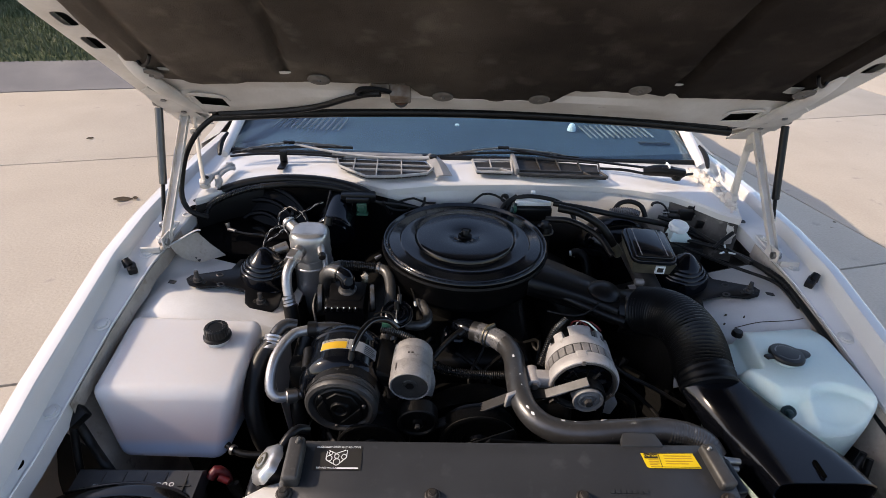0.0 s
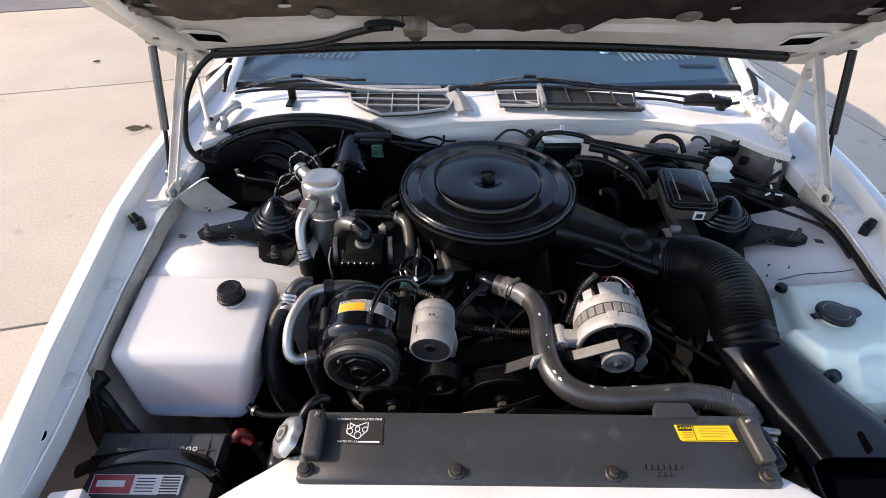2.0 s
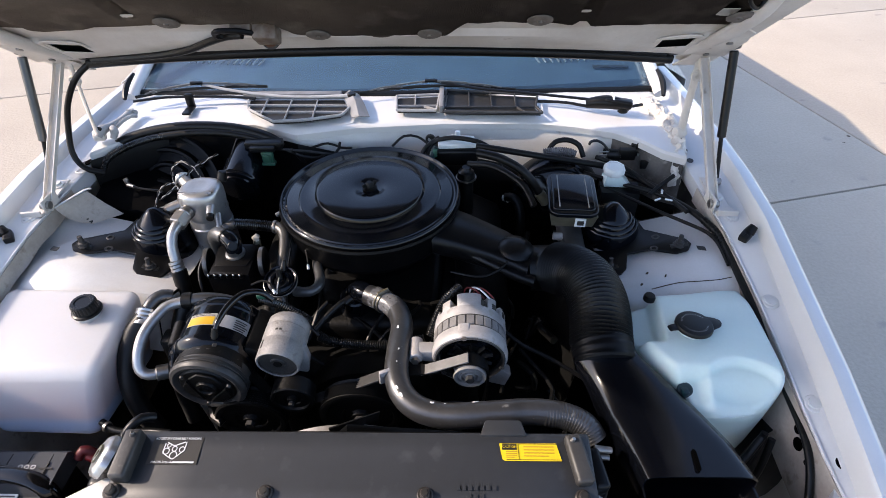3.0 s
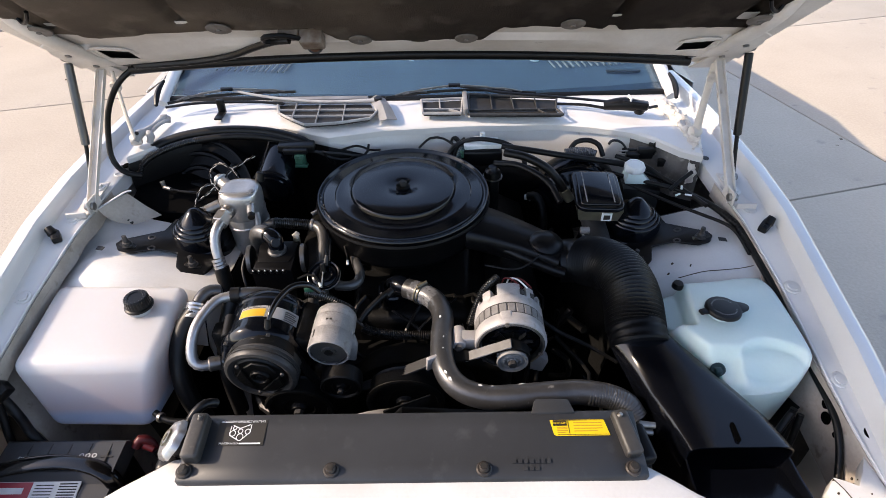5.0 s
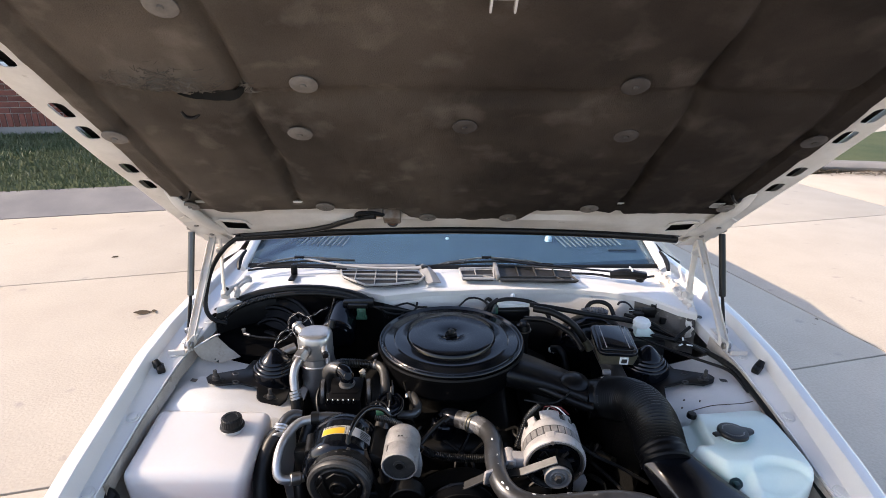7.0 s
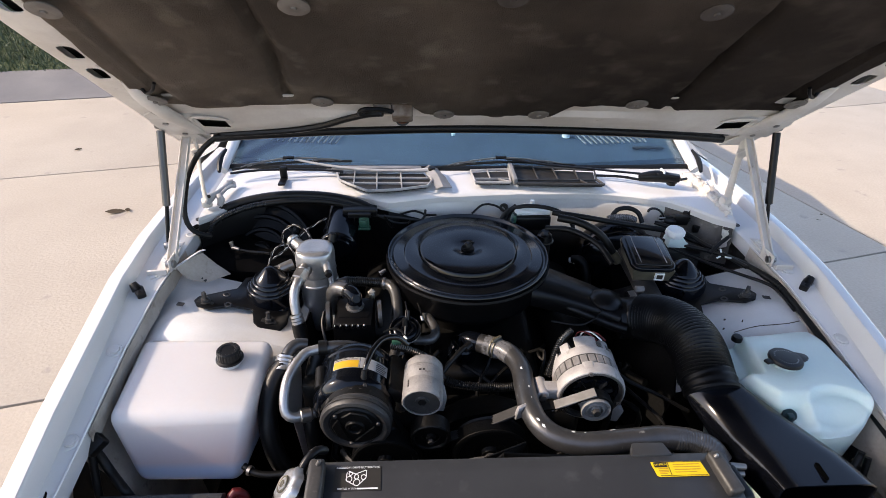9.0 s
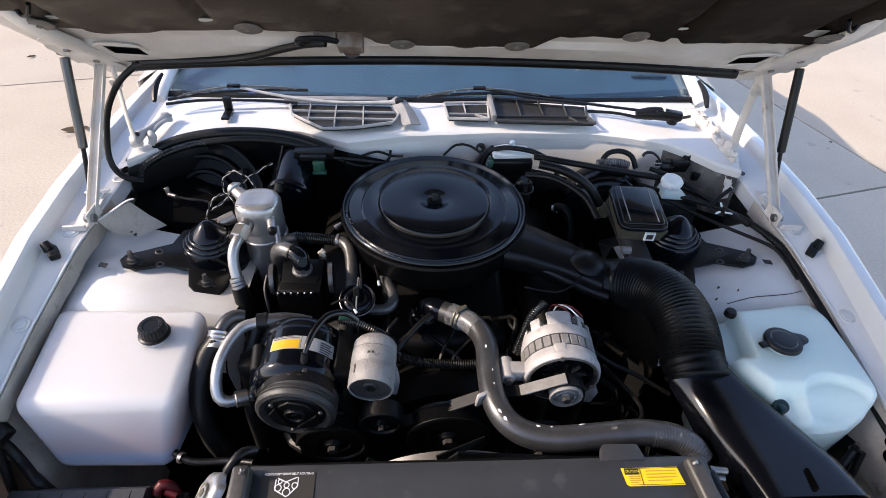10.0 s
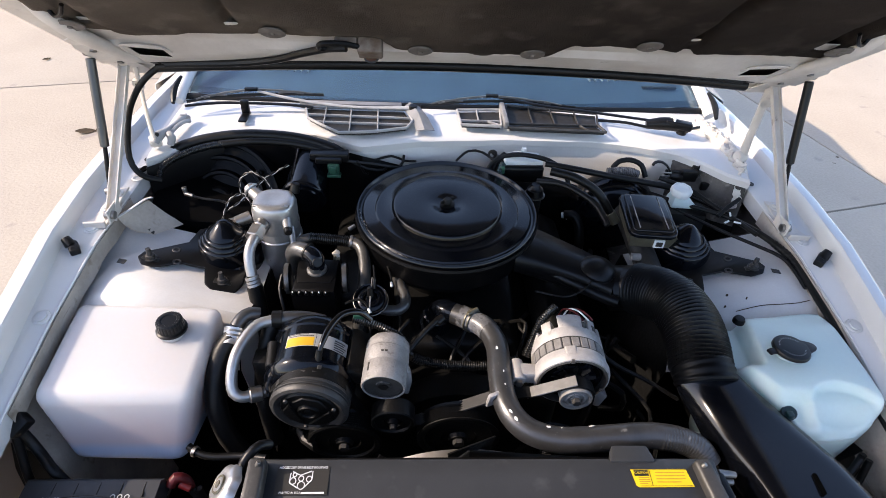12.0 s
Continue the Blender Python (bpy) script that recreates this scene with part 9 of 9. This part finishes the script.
    for gx, gy, gz in ((0.672, 1.143, 0.7500), (0.661, 1.144, 0.7455), (0.654, 1.142, 0.7400)) if s < 0 else ():
        part("chip", prism([(s * gx - 0.004, gy - 0.002), (s * gx + 0.003, gy - 0.003), (s * gx + 0.004, gy + 0.002), (s * gx - 0.002, gy + 0.003)], gz - 0.004, gz + 0.0015, 0, 1), M_INK, hg)
    for y in (1.30, 1.345):
        part("punched_hole", lathe([(0, 0.0012), (0.008, 0.0012), (0.008, 0), (0, 0)], (s * 0.722, y, lerp_table(RAIL, y)[0] + 0.001), (0, -0.12, 1), 14), M_INK, hg)


# ---- cowl grilles and wipers ----
def grille(outline, bars, label, stuff=None):
    stuff = stuff or M_PALEGREY
    g = thing("cowl_grille", label, "grille", at=(outline[0][0], outline[0][1], 0.85), group="grilles on the cowl")
    for a, b in zip(outline, outline[1:] + outline[:1]):
        part("frame_bar", tube([(*a, 0.858), ((a[0] + b[0]) / 2, (a[1] + b[1]) / 2, 0.858), (*b, 0.858)], 0.0028, 6, 0.05, flat=1.4), stuff, g)
    for a, b in bars:
        part("bar", tube([(*a, 0.857), ((a[0] + b[0]) / 2, (a[1] + b[1]) / 2, 0.857), (*b, 0.857)], 0.0020, 6, 0.05, flat=1.8), stuff, g)
    cx, cy = sum(p[0] for p in outline) / len(outline), sum(p[1] for p in outline) / len(outline)
    part("mesh", prism([(cx + (x - cx) * 0.97, cy + (y - cy) * 0.95) for x, y in outline], 0.849, 0.852, 0, 1), M_INK, g, "dark plate for the shaded opening below the bars")
    return g


grille([(-0.376, 1.527), (-0.119, 1.523), (-0.100, 1.462), (-0.114, 1.423), (-0.200, 1.398), (-0.277, 1.390), (-0.318, 1.424), (-0.360, 1.462)],
       [((-0.366, 1.482), (-0.106, 1.476)), ((-0.336, 1.444), (-0.108, 1.440)), ((-0.322, 1.525), (-0.318, 1.426)), ((-0.258, 1.525), (-0.252, 1.394)), ((-0.190, 1.524), (-0.184, 1.400))], "pale grey barred cowl grille below the windshield")
grille([(0.015, 1.53), (0.128, 1.538), (0.122, 1.445), (0.022, 1.448)], [((0.065, 1.533), (0.067, 1.47)), ((0.018, 1.472), (0.124, 1.472)), ((0.09, 1.47), (0.122, 1.45))], "small pale grey barred cowl grille")
grille([(0.146, 1.565), (0.385, 1.532), (0.372, 1.465), (0.385, 1.428), (0.14, 1.438)], [((0.205, 1.555), (0.205, 1.46)), ((0.262, 1.548), (0.262, 1.46)), ((0.325, 1.54), (0.322, 1.462)), ((0.142, 1.462), (0.372, 1.462)), ((0.325, 1.46), (0.345, 1.43))], "long grey cowl grille with dark bars", M_PULLEY)
gp = thing("cowl_seal_plate", "grey plastic cover plate between the cowl grilles", "cover plate", at=(-0.07, 1.5, 0.86))
part("plate", loft([[(-0.128, 1.525, 0.862), (-0.108, 1.535, 0.874), (-0.082, 1.525, 0.866)], [(-0.105, 1.475, 0.860), (-0.085, 1.475, 0.872), (-0.062, 1.475, 0.862)], [(-0.09, 1.425, 0.850), (-0.07, 1.42, 0.856), (-0.045, 1.43, 0.850)]], closed=False, thick=0.002), M_GRILLE, gp)
part("rail", box(-0.39, -0.13, 1.525, 1.545, 0.852, 0.868, 0.003), M_GRILLE, gp)
part("rail", box(0.128, 0.140, 1.44, 1.56, 0.852, 0.872, 0.003), M_GRILLE, gp)


def wiper(blade, arm, pivot, label, arm_stuff):
    """blade and arm: points along the rubber and along the arm, which ends at the pivot."""
    w = thing("windshield_wiper", label, "wiper", at=pivot, group="wipers on the windshield")
    B = [Vector(p) for p in blade]
    up = Vector((0, -0.004, 0.010))
    part("rubber", tube(B, 0.0026, 6, 0.02, flat=1.6), M_RUBBER, w)
    n = len(B) - 1

    def on(f):
        i = min(n - 1, int(f * n))
        return B[i].lerp(B[i + 1], f * n - i)
    part("bridge", tube([on(0.14) + up * 0.3, on(0.28) + up, on(0.5) + up * 1.5, on(0.72) + up, on(0.86) + up * 0.3], 0.0024, 8, 0.015, flat=1.2), M_DUSTHOSE, w, "worn pressed steel bridge")
    for c, d in ((0.20, 0.12), (0.80, 0.12)):
        part("claw", tube([on(c - d) + up * 0.3, on(c) + up * 0.95, on(c + d) + up * 0.3], 0.0020, 6, 0.01), M_DUSTHOSE, w)
    # thin bright line added as the bridge's highlight
    part("edge", tube([on(0.28) + up * 1.35, on(0.5) + up * 1.85, on(0.72) + up * 1.35], 0.0011, 6, 0.02), M_STEEL, w, "bright line for the highlight along the bridge")
    part("coupler", moved(box(-0.016, 0.016, -0.005, 0.005, -0.004, 0.004, 0.0015), Matrix.Translation(on(0.5) + up * 1.8)), M_GLOSS, w)
    # small bright strips added as glints
    for f in (0.16, 0.24, 0.33, 0.42, 0.58, 0.67, 0.76, 0.84):
        part("slot_glint", moved(box(-0.010, 0.010, -0.0008, 0.0008, -0.0008, 0.0008, 0), Matrix.Translation(on(f) + up * (1.55 - 2.6 * abs(f - 0.5)))), M_ALU, w, "bright strip for a glint on the bridge")
    part("arm", tube(arm, [0.0038] + [0.0046] * (len(arm) - 2) + [0.0070], 8, 0.02, flat=0.75), arm_stuff, w)
    part("pivot_cap", rod(Vector(pivot) - Vector((0, 0, 0.02)), Vector(pivot) + Vector((0, 0, 0.010)), 0.013, 0.011, 16), M_BLACK, w)
    return w


w2 = wiper([(-0.081, 1.523, 0.870), (0.001, 1.546, 0.871), (0.106, 1.560, 0.872), (0.212, 1.556, 0.872), (0.328, 1.539, 0.870)],
           [(0.122, 1.558, 0.884), (0.238, 1.532, 0.876), (0.353, 1.514, 0.872), (0.437, 1.496, 0.870), (0.504, 1.478, 0.870), (0.590, 1.455, 0.868)], (0.590, 1.455, 0.866), "black wiper arm and blade lying along the glass", M_BLACK)
part("arm_cover", moved(box(-0.038, 0.030, -0.013, 0.013, -0.010, 0.010, 0.005, 3), Matrix.Translation((0.580, 1.456, 0.870)) @ pose(0, 0, 0, 0, 4, -14)), M_BLACK, w2, "black plastic cover over the arm's root")
w1 = wiper([(-0.669, 1.512, 0.868), (-0.600, 1.540, 0.870), (-0.514, 1.556, 0.872), (-0.425, 1.566, 0.872), (-0.334, 1.567, 0.872)],
           [(-0.500, 1.552, 0.884), (-0.417, 1.536, 0.874), (-0.330, 1.522, 0.868), (-0.235, 1.512, 0.866), (-0.105, 1.512, 0.868)], (-0.100, 1.512, 0.866), "worn wiper with a pale arm across the lower glass", M_PALEGREY)
part("bracket", merge(box(-0.532, -0.512, 1.495, 1.507, 0.842, 0.882, 0.003), box(-0.532, -0.512, 1.455, 1.503, 0.843, 0.849, 0.002)), M_BLACK, w1)
part("lower_arm", tube([(-0.671, 1.500, 0.862), (-0.595, 1.516, 0.865), (-0.505, 1.518, 0.866), (-0.417, 1.520, 0.864), (-0.355, 1.515, 0.860)], 0.0048, 8, 0.03, flat=0.7), M_BLACK, w1)
wl = thing("washer_line", "thin black washer hose along the cowl", "hose", at=(0.45, 1.5, 0.86))
part("hose", tube([(0.38, 1.50, 0.855), (0.45, 1.485, 0.858), (0.52, 1.465, 0.855), (0.60, 1.455, 0.86), (0.64, 1.47, 0.858)], 0.004, 8, 0.012), M_RUBBER, wl)
part("motor", merge(tube([(0.50, 1.475, 0.86), (0.55, 1.465, 0.868), (0.605, 1.455, 0.862)], [0.012, 0.017, 0.013], 10, 0.01)), M_BLACK, wl)
part("clip", box(0.560, 0.564, 1.45, 1.48, 0.86, 0.888, 0.001), M_OFFWHITE, wl)
bead = thing("seam_sealer", "lumpy pale sealer in the corner of the cowl", "sealer", at=(0.66, 1.42, 0.84))
SEAL = spline([(0.668, 1.528, 0.850), (0.682, 1.480, 0.849), (0.694, 1.43, 0.846), (0.700, 1.38, 0.842), (0.698, 1.335, 0.836), (0.693, 1.300, 0.822), (0.690, 1.282, 0.790), (0.686, 1.268, 0.762)], 0.004)
rows = []
for i, c in enumerate(SEAL):
    half = 0.024 - 0.010 * i / len(SEAL) + 0.008 * noise.noise((i * 0.31, 2.0, 0))
    row = []
    for j in range(13):
        v = (j - 6) / 6
        bulge = 0.010 * (1 - v * v)
        p = Vector((c.x + v * half, c.y + 0.25 * v * half, c.z - 0.006 + bulge))
        n3 = noise.noise_vector((p.x * 90, p.y * 90, p.z * 90)) * 0.0095 + noise.noise_vector((p.x * 260, p.y * 260, 3.0)) * 0.0035
        row.append(p + n3 * (1 - abs(v) ** 4))
    rows.append(row + [Vector((c.x + v * half, c.y + 0.25 * v * half, c.z - 0.016)) for v in (0.9, 0.3, -0.3, -0.9)])
part("crust", loft(rows), M_CRUST, bead, "crumpled pale sealer", 25)

# ---- bricks of the house ----
rb = random.Random(3)
brick_mesh = finish(box(-0.122, 0.122, -0.012, 0.012, -0.034, 0.034, 0.004, 1))
brick_mesh.materials.append(M_BRICK)
soldier_mesh = finish(box(-0.034, 0.034, -0.014, 0.014, -0.09, 0.09, 0.004, 1))
soldier_mesh.materials.append(M_BRICK)


def brick(mesh, u, z):
    b = new("brick", mesh)
    b.parent = house
    b.matrix_basis = Matrix.Translation(drive(u, WALL_V - 0.004, z) - house.location + V * rb.uniform(-0.002, 0.002)) @ DRIVE


for k in range(56):
    brick(soldier_mesh, -6.4 + 0.08 * k, WALL_Z + 0.094)
for r in range(12):
    u = -6.4 + (0.128 if r % 2 else 0.0)
    while u < -2.0:
        if not (-5.03 < u < -3.42 and r > 7):
            brick(brick_mesh, u, WALL_Z + 0.228 + 0.08 * r)
        u += 0.256
